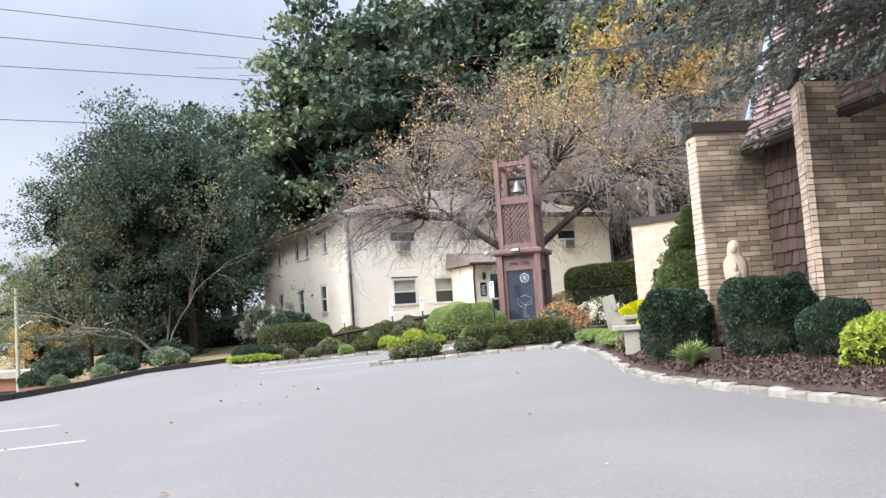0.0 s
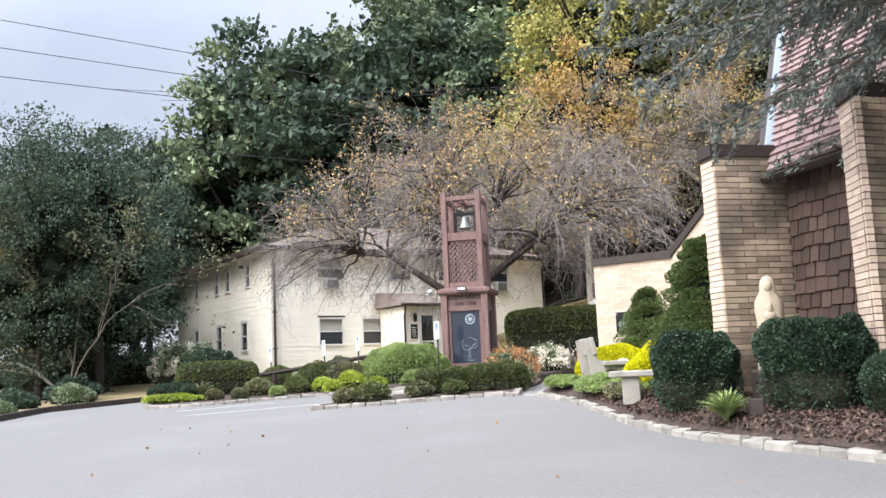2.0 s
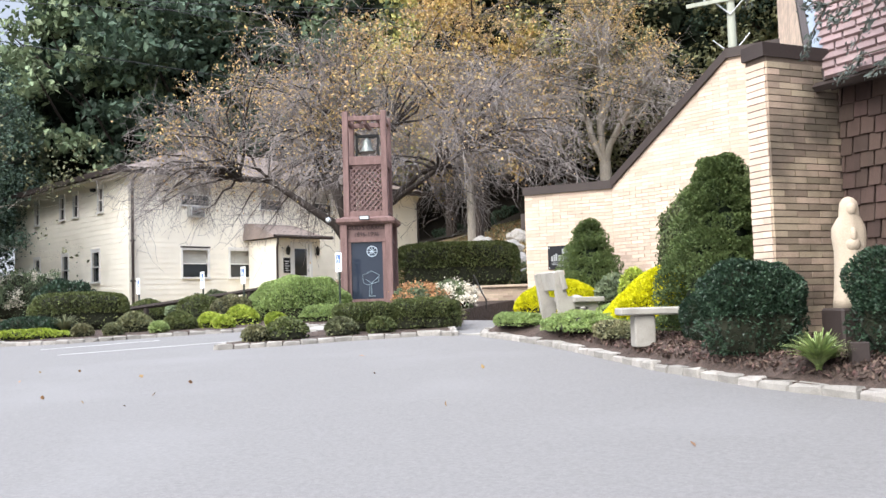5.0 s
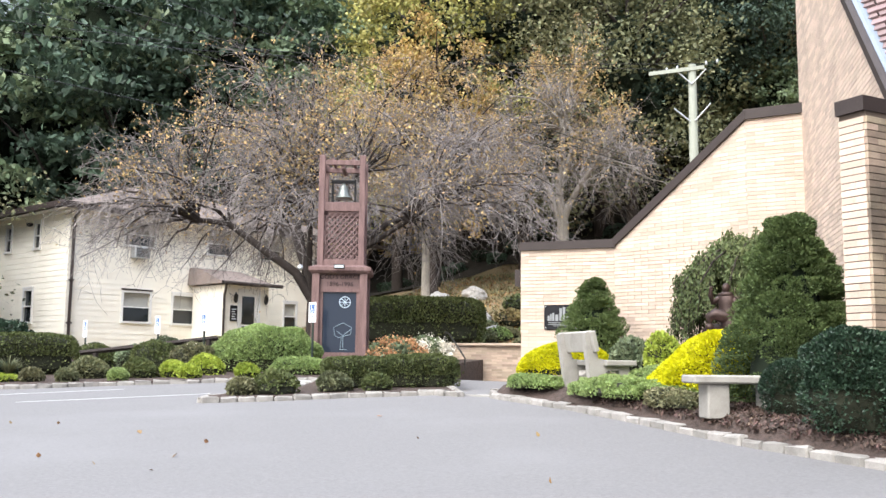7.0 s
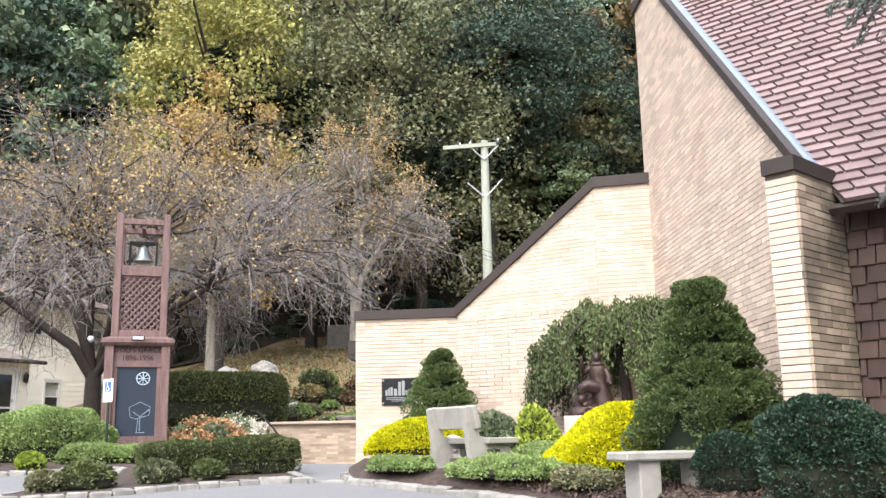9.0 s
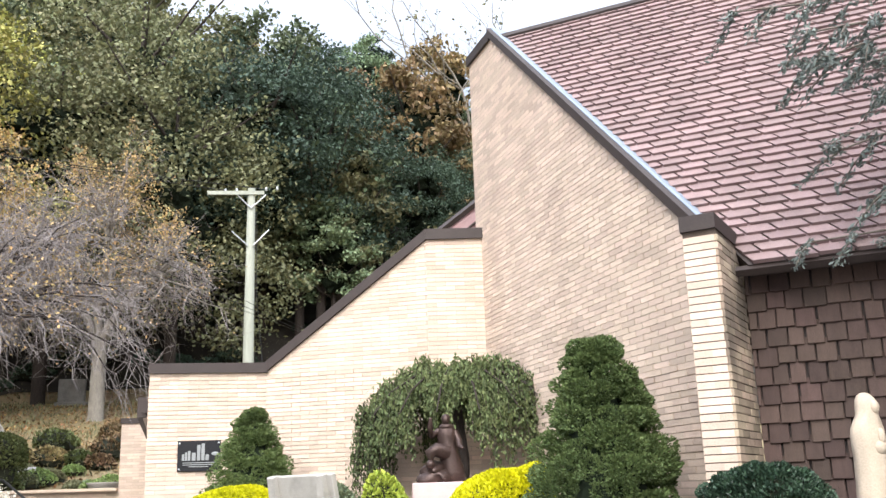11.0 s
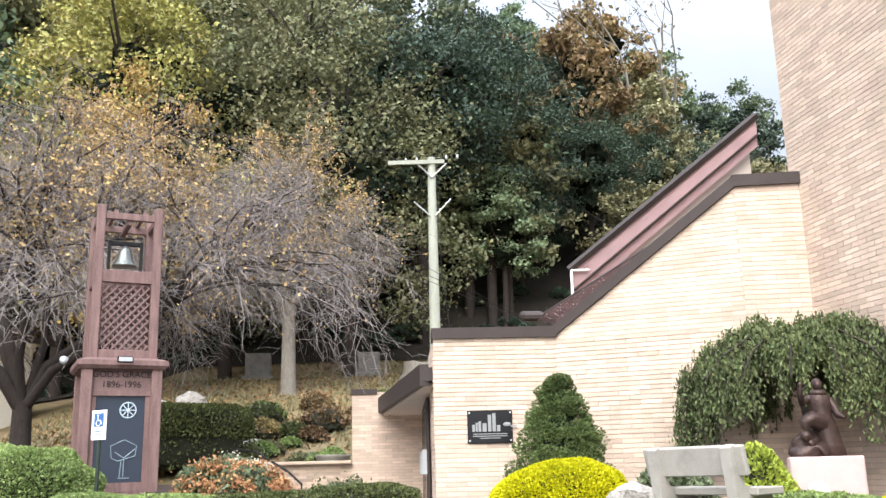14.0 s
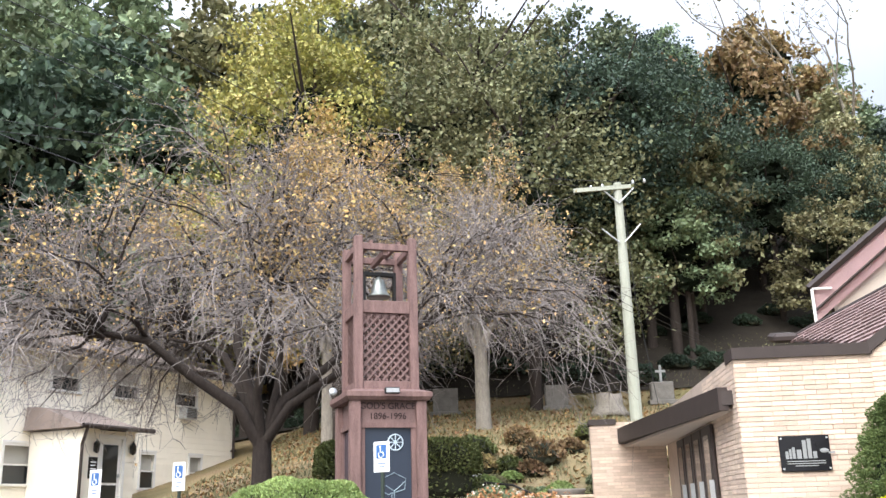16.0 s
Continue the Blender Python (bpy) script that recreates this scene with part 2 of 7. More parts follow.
L_ORANGE = leafy("leaf_orange", (0.33, 0.25, 0.10), (0.46, 0.31, 0.10))
L_RUST = leafy("leaf_rust", (0.16, 0.12, 0.065), (0.24, 0.16, 0.08), plants=0.25)
L_TAN = leafy("leaf_tan", (0.40, 0.31, 0.17), (0.54, 0.37, 0.15))
L_BOX = leafy("leaf_boxwood", (0.066, 0.091, 0.036), (0.124, 0.140, 0.049), 0.4)
L_HOLLY = leafy("leaf_holly", (0.020, 0.042, 0.026), (0.040, 0.070, 0.042), 0.6, 0.1, 0.32)
L_JUNIPER = leafy("leaf_juniper", (0.19, 0.265, 0.095), (0.30, 0.385, 0.14), 0.35, 0.2)
L_SPRUCE = leafy("leaf_dwarf_spruce", (0.060, 0.094, 0.034), (0.118, 0.158, 0.055), 0.35, 0.1)
L_GOLD = leafy("leaf_gold", (0.52, 0.52, 0.008), (0.66, 0.62, 0.012), 0.16, 0.3)
L_WEEP = leafy("leaf_weeping", (0.070, 0.102, 0.044), (0.135, 0.162, 0.066), 0.5, 0.15)
L_BLUE = leafy("leaf_blue_spruce", (0.100, 0.125, 0.110), (0.20, 0.23, 0.21), 0.4, 0.08)
L_FERN = leafy("leaf_fern", (0.181, 0.264, 0.099), (0.314, 0.380, 0.148), 0.3)
L_LIME = leafy("leaf_lime", (0.24, 0.32, 0.045), (0.36, 0.42, 0.07), 0.3)
F_HYD = leafy("dried_hydrangea", (0.36, 0.17, 0.075), (0.46, 0.26, 0.13), 0.35, 0.2)
F_WHITE = leafy("white_petal", (0.7, 0.66, 0.55), (0.75, 0.7, 0.6), 0.2, 0.2)
L_FALLEN = leafy("fallen_leaf", (0.198, 0.124, 0.066), (0.330, 0.198, 0.083), 0.5, 0)


def glassy(name, colour, rough=0.05):
    m = bpy.data.materials.new(name)
    m.use_nodes = True
    b = m.node_tree.nodes["Principled BSDF"]
    b.inputs["Base Color"].default_value = (*colour, 1)
    b.inputs["Roughness"].default_value = rough
    b.inputs["Specular IOR Level"].default_value = 0.6
    return m


GLASS = glassy("window_glass", (0.02, 0.024, 0.026))
GLASSBLUE = glassy("display_glass", (0.028, 0.037, 0.056), 0.06)

# ---- mesh helpers ----
rng = np.random.default_rng(7)


def gz(x, y):
    """Height of the paved plane, which climbs gently towards the house."""
    return 0.0038 * x + 0.0451 * y - 0.476


def hill(x, y):
    """Height of the grassy and wooded ground behind."""
    back = y + 0.75 * min(1.0, max(0.2, (80 - y) / 28)) * min(0.0, x + 12) - 0.5 * max(0.0, x - 8)
    g = gz(x, min(y, 34))
    s = max(0.0, back - 26.2)
    low = 0.21 * min(s, 20.5)
    steep = 0.68 * min(max(0.0, s - 20.5), 60)
    left = 1 / (1 + math.exp(-(x + 46) / 7))
    g -= min(4.0, 0.8 * max(0.0, 3.1 - 0.51 * x - y)) * min(1.0, max(0.0, (-17 - x) / 12))  # falls away to the street
    if -6.9 < x < -1.0 and 15.5 < y < 26.5:
        return -0.02  # level path to the porch
    return g + low + steep * left + 0.25 * noise.noise((x * 0.15, y * 0.15, 0)) * min(1, s / 4)


def part(name, bm, mat, parent=None, label=""):
    me = bpy.data.meshes.new(name)
    if isinstance(bm, bmesh.types.BMesh):
        bm.to_mesh(me)
        bm.free()
    else:
        me = bm
    if mat and not me.materials:
        me.materials.append(mat)
    ob = new(name, me)
    if parent:
        ob.parent = parent
    if label:
        ob["label"] = label
    return ob


def thing(name, x, y, z, label, category, group="", rz=0, kind=""):
    ob = new(name)
    ob.empty_display_size = 0.2
    ob.matrix_basis = pose(x, y, z, 0, 0, rz)
    return tagged(ob, label, category, group, kind)


def box(bm, x0, x1, y0, y1, z0, z1, m=None, bevel=0.0):
    vs = [bm.verts.new((x, y, z)) for z in (z0, z1) for x, y in ((x0, y0), (x1, y0), (x1, y1), (x0, y1))]
    fs = [bm.faces.new([vs[i] for i in f]) for f in ((3, 2, 1, 0), (4, 5, 6, 7), (0, 1, 5, 4), (1, 2, 6, 5), (2, 3, 7, 6), (3, 0, 4, 7))]
    if bevel:
        r = bmesh.ops.bevel(bm, geom=list({e for f in fs for e in f.edges}), offset=bevel, segments=1, affect="EDGES")
        vs = list({v for f in r["faces"] for v in f.verts} | {v for v in vs if v.is_valid})
    if m is not None:
        bmesh.ops.transform(bm, matrix=m, verts=[v for v in vs if v.is_valid])
    return bm


def boxpart(name, dims, mat, parent, label="", bevel=0.0, m=None):
    return part(name, box(bmesh.new(), *dims, m=m, bevel=bevel), mat, parent, label)


def prism(bm, pts, z0, z1):
    """A flat-topped solid over a plan polygon; z0 and z1 are numbers or functions of x, y."""
    f0 = z0 if callable(z0) else (lambda x, y: z0)
    f1 = z1 if callable(z1) else (lambda x, y: z1)
    lo = [bm.verts.new((x, y, f0(x, y))) for x, y in pts]
    hi = [bm.verts.new((x, y, f1(x, y))) for x, y in pts]
    bm.faces.new(hi)
    bm.faces.new(lo[::-1])
    n = len(pts)
    for i in range(n):
        bm.faces.new((lo[i], lo[(i + 1) % n], hi[(i + 1) % n], hi[i]))
    bmesh.ops.recalc_face_normals(bm, faces=bm.faces)
    return bm


def lathe(bm, profile, segs=16, sx=1.0, sy=1.0, m=None):
    rings = []
    for r, z in profile:
        rings.append([bm.verts.new((r * sx * math.cos(a), r * sy * math.sin(a), z)) for a in np.linspace(0, 2 * math.pi, segs, endpoint=False)])
    for a, b in zip(rings, rings[1:]):
        for i in range(segs):
            bm.faces.new((a[i], a[(i + 1) % segs], b[(i + 1) % segs], b[i]))
    bm.faces.new(rings[0][::-1])
    bm.faces.new(rings[-1])
    for f in bm.faces:
        f.smooth = True
    if m is not None:
        bmesh.ops.transform(bm, matrix=m, verts=[v for r in rings for v in r])
    return bm


def raw_mesh(name, verts, faces, mat, smooth=False):
    """A mesh from arrays: verts (n, 3) and faces (k, 3 or 4)."""
    me = bpy.data.meshes.new(name)
    verts, faces = np.asarray(verts, np.float32), np.asarray(faces, np.int32)
    k = faces.shape[1]
    me.vertices.add(len(verts))
    me.vertices.foreach_set("co", verts.ravel())
    me.loops.add(faces.size)
    me.loops.foreach_set("vertex_index", faces.ravel())
    me.polygons.add(len(faces))
    me.polygons.foreach_set("loop_start", np.arange(0, faces.size, k, dtype=np.int32))
    me.polygons.foreach_set("use_smooth", np.full(len(faces), bool(smooth)))
    me.update(calc_edges=True)
    me.validate()
    if mat:
        me.materials.append(mat)
    return me


def tubes(lines, sides=5):
    """Joined tapered tubes along polylines of (points, radii)."""
    vs, fs, at = [], [], 0
    ang = np.linspace(0, 2 * np.pi, sides, endpoint=False)
    for pts, radii in lines:
        pts = np.asarray(pts, float)
        d = np.gradient(pts, axis=0)
        d /= np.linalg.norm(d, axis=1)[:, None] + 1e-9
        ref = np.array([0.31, 0.95, 0.05]) if abs(d[0, 2]) > 0.6 else np.array([0, 0, 1.0])
        a = np.cross(d, ref)
        a /= np.linalg.norm(a, axis=1)[:, None] + 1e-9
        b = np.cross(d, a)
        ring = pts[:, None] + np.asarray(radii)[:, None, None] * (np.cos(ang)[None, :, None] * a[:, None] + np.sin(ang)[None, :, None] * b[:, None])
        vs.append(ring.reshape(-1, 3))
        n = len(pts)
        i = np.arange(n - 1)[:, None] * sides + np.arange(sides)[None]
        j = np.arange(n - 1)[:, None] * sides + (np.arange(sides)[None] + 1) % sides
        fs.append(np.stack([i, j, j + sides, i + sides], -1).reshape(-1, 4) + at)
        at += n * sides
    return np.concatenate(vs), np.concatenate(fs)


def leaves(name, pts, size, mat, up=0.3, long=1.7, along=None, r=None):
    """Many small four-cornered, slightly folded leaves at the points."""
    r = r or rng
    n = len(pts)
    d = r.normal(size=(n, 3)) if along is None else along + 0.45 * r.normal(size=(n, 3))
    d /= np.linalg.norm(d, axis=1)[:, None] + 1e-9
    nrm = r.normal(size=(n, 3)) + np.array([0, 0, up * 3])
    s = np.cross(d, nrm)
    s /= np.linalg.norm(s, axis=1)[:, None] + 1e-9
    nn = np.cross(s, d)
    l = (size * (0.6 + 0.8 * r.random(n)))[:, None]
    w = l / long
    quad = np.stack([pts - d * l * 0.5, pts + s * w * 0.5 + nn * w * 0.15, pts + d * l * 0.5, pts - s * w * 0.5 + nn * w * 0.15], 1)
    return raw_mesh(name, quad.reshape(-1, 3), np.arange(4 * n).reshape(-1, 4), mat)


def crown_points(n, clumps, rx, ry, rz, cz, spread=0.22, bottom=-0.6, r=None, lean=0.0):
    """Points in clumps over and inside an uneven ellipsoid round (0, 0, cz)."""
    r = r or rng
    c = r.normal(size=(clumps * 3, 3))
    c /= np.linalg.norm(c, axis=1)[:, None]
    c = c[c[:, 2] > bottom][:clumps]
    c *= (0.55 + 0.5 * r.random(len(c)))[:, None]
    c[:, :2] *= (1 - 0.25 * np.clip(c[:, 2:3], 0, 1))
    which = r.integers(0, len(c), n)
    p = c[which] + r.normal(size=(n, 3)) * spread * np.array([1.35, 1.35, 0.55])
    return p * np.array([rx, ry, rz]) + np.array([0, 0, cz])


def branch(lines, p, d, length, radius, depth, r, droop=0.0, kids=3, spread=0.7, shrink=0.68, tips=None, wander=0.22):
    """Grows one limb and its side limbs into lines."""
    n = 5
    pts, rad = [np.array(p)], [radius]
    d = np.array(d, float)
    for i in range(n):
        d = d + r.normal(size=3) * wander + np.array([0, 0, -droop * (i + 1) / n])
        d /= np.linalg.norm(d)
        pts.append(pts[-1] + d * length / n)
        rad.append(radius * (1 - 0.5 * (i + 1) / n))
    lines.append((pts, rad, depth))
    if tips is not None and depth <= 1:
        tips.extend(pts[2:])
    if depth == 0:
        return
    for k in range(kids):
        at = r.uniform(0.35, 1.0) if k else 1.0
        i = min(n, max(1, int(at * n)))
        side = r.normal(size=3)
        side -= d * (side @ d)
        side /= np.linalg.norm(side) + 1e-9
        nd = d * (1 - spread * 0.5) + side * spread
        branch(lines, pts[i], nd / np.linalg.norm(nd), length * shrink * r.uniform(0.75, 1.15), rad[i] * 0.72, depth - 1, r, droop, kids, spread, shrink, tips, wander)


def meshed(lines, cut=0):
    """The lines of branch() as two tube meshes: limbs (deeper than cut) and twigs."""
    big = [(p, q) for p, q, d in lines if d > cut]
    small = [(p, q) for p, q, d in lines if d <= cut]
    return tubes(big, 7), (tubes(small, 3) if small else None)

# ---- ground, paving, beds ----
xs = np.unique(np.concatenate([np.linspace(-900, -80, 12), np.linspace(-80, 60, 71), np.linspace(60, 900, 12)]))
ys = np.unique(np.concatenate([np.linspace(-600, -30, 10), np.linspace(-30, 22, 14), np.linspace(22, 110, 89), np.linspace(110, 900, 10)]))
gx, gy = np.meshgrid(xs, ys, indexing="ij")
gzv = np.array([[hill(x, y) - 0.05 if y < 140 else hill(x, 140) for y in ys] for x in xs])
gi = np.arange(gx.size).reshape(gx.shape)
ground = part("ground", raw_mesh("ground", np.stack([gx, gy, gzv], -1).reshape(-1, 3),
                                 np.stack([gi[:-1, :-1], gi[1:, :-1], gi[1:, 1:], gi[:-1, 1:]], -1).reshape(-1, 4), GRASS, True), None)
tagged(ground, "grassy hillside with fallen leaves and bare earth", "ground", kind="structure")

LOT = [(-10.5, -40), (-12.0, 7.4), (-13.1, 9.6), (-15.5, 12.6), (-15.2, 15.6), (-7.0, 19.0), (-1, 17.0), (4, 10.8), (9, 8), (40, -10), (40, -40)]
road = part("pavement", prism(bmesh.new(), LOT, lambda x, y: gz(x, y) - 0.3, gz), ASPHALT)
tagged(road, "worn light grey asphalt car park with faint patches", "pavement", kind="structure")


def stripe(name, a, b, w):
    a, b = Vector(a), Vector(b)
    n = (b - a).normalized().orthogonal() * w / 2
    pts = [(a + n), (b + n), (b - n), (a - n)]
    ob = part(name, prism(bmesh.new(), [(p.x, p.y) for p in pts], lambda x, y: gz(x, y) - 0.01, lambda x, y: gz(x, y) + 0.004), PAINT)
    return tagged(ob, "faded white painted parking line on asphalt", "road marking", kind="structure")


stripe("parking_line", (-3.2, 1.6), (-1.35, 3.7), 0.1)
stripe("parking_line", (-6.0, 2.6), (-3.9, 4.6), 0.1)
stripe("parking_line", (-8.0, 11.2), (-6.1, 13.4), 0.1)
stripe("parking_line", (-9.6, 12.2), (-8.3, 13.9), 0.1)

BED_R = [(-1.3, 13.75), (0.2, 12.3), (1.4, 10.85), (2.55, 9.35), (3.7, 8.2), (4.75, 7.45), (5.3, 7.1), (6.76, 6.15), (9.5, 4.6), (14, 1.8), (16, 5), (6, 9.6), (3.6, 10.4), (3.2, 16.6), (-1.95, 17.75), (-1.75, 15.6)]
BED_I = [(-5.15, 11.85), (-4.3, 12.45), (-3.5, 13.25), (-2.4, 14.1), (-1.9, 13.9), (-2.5, 15.0), (-3.4, 17.4), (-4.7, 19.4), (-5.4, 23), (-5.6, 25.55), (-13, 28), (-20, 26.5), (-24, 24), (-15.2, 15.4), (-11.6, 13.0), (-10.3, 13.5), (-9.4, 14.5), (-8.2, 15.55), (-6.9, 16.5), (-5.8, 16.6), (-5.1, 14.5), (-5.4, 12.4)]


def kerb_gap(x, y):
    """How far inside the kerb of the church bed a place lies; negative outside."""
    best = (1e9, -1.0)
    for a, b in zip(BED_R[:9], BED_R[1:10]):
        d, o = Vector((b[0] - a[0], b[1] - a[1])), Vector((x - a[0], y - a[1]))
        t = min(1.0, max(0.0, o.dot(d) / d.length_squared))
        far = (o - d * t).length
        best = min(best, (far, 1.0 if d.x * o.y - d.y * o.x > 0 else -1.0))
    return best[0] * best[1]


def bed_height(x, y):
    rise = 0.0
    if x > -1.6 and y < 17:
        rise = float(np.interp(kerb_gap(x, y), [0.05, 0.3, 0.8, 1.2], [0.0, 0.12, 0.16, 0.18]))
    return gz(x, y) + 0.09 + rise


for pts, lab in ((BED_R, "bark mulch bed beside the brick church"), (BED_I, "bark mulch bed round the bell tower")):
    bm = prism(bmesh.new(), pts, lambda x, y: gz(x, y) - 0.9, lambda x, y: gz(x, y) + 0.07)
    bmesh.ops.triangulate(bm, faces=[f for f in bm.faces if len(f.verts) > 4])
    ob = part("planting_bed", bm, MULCH)
    tagged(ob, lab, "planting bed", kind="structure")

rows = []
for k in range(10):
    p, q = BED_R[max(0, k - 1)], BED_R[min(9, k + 1)]
    d = Vector((q[0] - p[0], q[1] - p[1])).normalized()
    rows.append([(BED_R[k][0] - d.y * s, BED_R[k][1] + d.x * s) for s in (0.05, 0.3, 0.6, 0.9, 1.2, 1.7, 2.4)])
dense = []
for p, q in zip(rows, rows[1:]):
    for t in np.linspace(0, 1, 8)[:-1]:
        dense.append([(a[0] + (b[0] - a[0]) * t, a[1] + (b[1] - a[1]) * t) for a, b in zip(p, q)])
mv = np.array([[(x, y, bed_height(x, y) - (0.02 if j == 0 else 0) + rng.normal() * 0.008) for j, (x, y) in enumerate(row)] for row in dense])
mi = np.arange(mv.shape[0] * mv.shape[1]).reshape(mv.shape[:2])
mulch = part("mulch_mound", raw_mesh("mulch_mound", mv.reshape(-1, 3), np.stack([mi[:-1, :-1], mi[1:, :-1], mi[1:, 1:], mi[:-1, 1:]], -1).reshape(-1, 4), MULCH, True), None)
tagged(mulch, "gently mounded dark bark mulch inside the kerb", "mulch", kind="structure")

walkway = part("walkway", prism(bmesh.new(), [(-1.25, 13.85), (-0.3, 12.9), (0.75, 13.5), (-0.6, 15.2), (-1.3, 14.7)], lambda x, y: gz(x, y) - 0.1, lambda x, y: gz(x, y) + 0.08), CONCRETE)
tagged(walkway, "pale concrete walk beside the stone bench", "path", kind="structure")
walk2 = part("walkway", prism(bmesh.new(), [(-6.3, 16.4), (-4.6, 15.9), (-4.9, 15.2), (-6.2, 15.5)], lambda x, y: gz(x, y) - 0.1, lambda x, y: gz(x, y) + 0.05), CONCRETE)
tagged(walk2, "pale concrete apron at the end of the drive", "path", kind="structure")

path = part("walkway", prism(bmesh.new(), [(-1.3, 13.9), (-1.75, 14.0), (-2.6, 15.0), (-3.5, 17.4), (-4.8, 19.4), (-5.5, 23), (-5.7, 25.6), (-2.1, 25.7), (-2.1, 17.8), (-1.7, 15.6)], -0.4,
                            lambda x, y: gz(x, y) + 0.02 - max(0.0, min(1.0, (y - 14.0) / 5.0)) * (gz(x, y) + 0.0)), CONCRETE)
tagged(path, "level grey concrete path leading to the porch", "path", kind="structure")


# ---- church ----
def frame_of(p0, p1):
    a, b = Vector((*p0, 0)), Vector((*p1, 0))
    d = (b - a).normalized()
    n = Vector((d.y, -d.x, 0))
    return a, d, n, (b - a).length


CL, CH, CJ = 0.295, 0.058, 0.0095
brick_shapes = {}


def brick_mesh(length, mat):
    key = (round(length, 3), mat.name)
    if key not in brick_shapes:
        bm = box(bmesh.new(), 0, length, -0.012, 0.05, 0, CH)
        me = bpy.data.meshes.new("brick")
        bm.to_mesh(me)
        bm.free()
        me.materials.append(mat)
        brick_shapes[key] = me
    return brick_shapes[key]


def brick_layout(p0, p1, z0, top):
    """Left end, length and height of every brick of one wall face."""
    L = frame_of(p0, p1)[3]
    out, row, z = [], 0, z0
    while z < 12:
        u = -(CL + CJ) * (0.5 if row % 2 else 0.0)
        some = False
        while u < L:
            u0, u1 = max(u, 0.0), min(u + CL, L)
            if u1 - u0 > 0.04 and top((u0 + u1) / 2) > z + CH:
                out.append((u0, u1 - u0, z))
                some = True
            u += CL + CJ
        if not some:
            break
        row, z = row + 1, z + CH + CJ
    return out


LATE_BRICKS = []


def brick_face(owner, p0, p1, z0, top, mat, joined):
    """The facing bricks of a wall; n points to the open side, on the right going from p0 to p1."""
    a, d, n, L = frame_of(p0, p1)
    lay = brick_layout(p0, p1, z0, top)
    if joined is None:
        LATE_BRICKS.append((owner, a, d, lay, mat))
        return
    near = [q for q in lay if 1.2 < q[2] - z0 < 2.6][:270]
    LATE_BRICKS.append((owner, a, d, near, mat))
    near, vs, fs = set(near), [], []
    for u0, w, z in lay:
        if (u0, w, z) in near:
            continue
        k = 8 * len(vs)
        o = rng.normal() * 0.0005
        q = [(u0, -0.02), (u0 + w, -0.02), (u0 + w, 0.0055 + o), (u0, 0.0055 + o)]
        pts = [tuple(a + d * x + n * y + Vector((0, 0, zz))) for zz in (z, z + CH) for x, y in q]
        fs += [(k + i, k + j, k + l, k + m) for i, j, l, m in ((2, 3, 7, 6), (4, 5, 6, 7), (0, 3, 2, 1), (1, 2, 6, 5), (3, 0, 4, 7))]
        vs.append(pts)
    me = raw_mesh("brick_facing", np.array(vs).reshape(-1, 3), np.array(fs), joined)
    ob = part("brick_facing", me, None, owner)
    ob["kind"] = "stuff"


def wall_core(name, p0, p1, z0, tops, thick, mat, label):
    """A thick wall behind the face p0-p1; tops: (u, z) along it."""
    a, d, n, L = frame_of(p0, p1)
    bm = bmesh.new()
    prof = [(0, z0)] + tops + [(L, z0)]
    lo = [bm.verts.new(a + d * u + Vector((0, 0, z))) for u, z in prof]
    hi = [bm.verts.new(a + d * u - n * thick + Vector((0, 0, z))) for u, z in prof]
    bm.faces.new(lo)
    bm.faces.new(hi[::-1])
    for i in range(len(prof)):
        j = (i + 1) % len(prof)
        bm.faces.new((lo[i], hi[i], hi[j], lo[j]))
    bmesh.ops.recalc_face_normals(bm, faces=bm.faces)
    ob = part(name, bm, mat)
    return tagged(ob, label, "wall", kind="structure")


def coping(owner, p0, p1, z_a, z_b, mat, w=0.4, h=0.16, over=0.06, name="coping", lift=0.0):
    """A cap along a wall's top from height z_a to z_b."""
    a, d, n, L = frame_of(p0, p1)
    bm = bmesh.new()
    sect = [(over, -h * 0.75), (over, h * 0.25), (-w, h * 0.25), (-w, -h * 0.75)]
    ends = []
    for u, z in ((-over * 0.4, z_a), (L + over * 0.4, z_b)):
        ends.append([bm.verts.new(a + d * u + n * y + Vector((0, 0, z + zz + lift))) for y, zz in sect])
    for i in range(4):
        bm.faces.new((ends[0][i], ends[0][(i + 1) % 4], ends[1][(i + 1) % 4], ends[1][i]))
    bm.faces.new(ends[0][::-1])
    bm.faces.new(ends[1])
    bmesh.ops.recalc_face_normals(bm, faces=bm.faces)
    return part(name, bm, mat, owner)


G0, G1 = (3.06, 16.64), (4.013, 10.514)
A1, A2, A3 = (3.45, 9.87), (3.67, 9.68), (4.275, 10.41)
B1, B2, B3 = (5.28, 8.88), (5.5, 8.53), (6.35, 9.75)
K0, K1, K2, K3 = (-2.11, 17.78), (-0.28, 17.78), (2.2, 16.56), (3.09, 16.43)

low_wall = wall_core("wall_low", K0, K1, 0.0, [(0, 2.92), (1.83, 2.92)], 0.35, MORTAR, "low buff brick entrance wall with brown metal coping")
brick_face(low_wall, K0, K1, 0.22, lambda u: 2.93, BRICK, BRICKS)
coping(low_wall, K0, K1, 2.95, 2.95, TRIM, 0.5)
ret_wall = wall_core("wall_return", (-2.11, 25.6), (-2.11, 18.14), -0.3, [(0, 2.9), (7.46, 2.9)], 0.35, MORTAR, "buff brick side wall under the entrance canopy")
brick_face(ret_wall, (-2.11, 20.5), (-2.11, 17.79), 0.02, lambda u: 2.88, BRICK, BRICKS)
L2 = frame_of(K1, K2)[3]
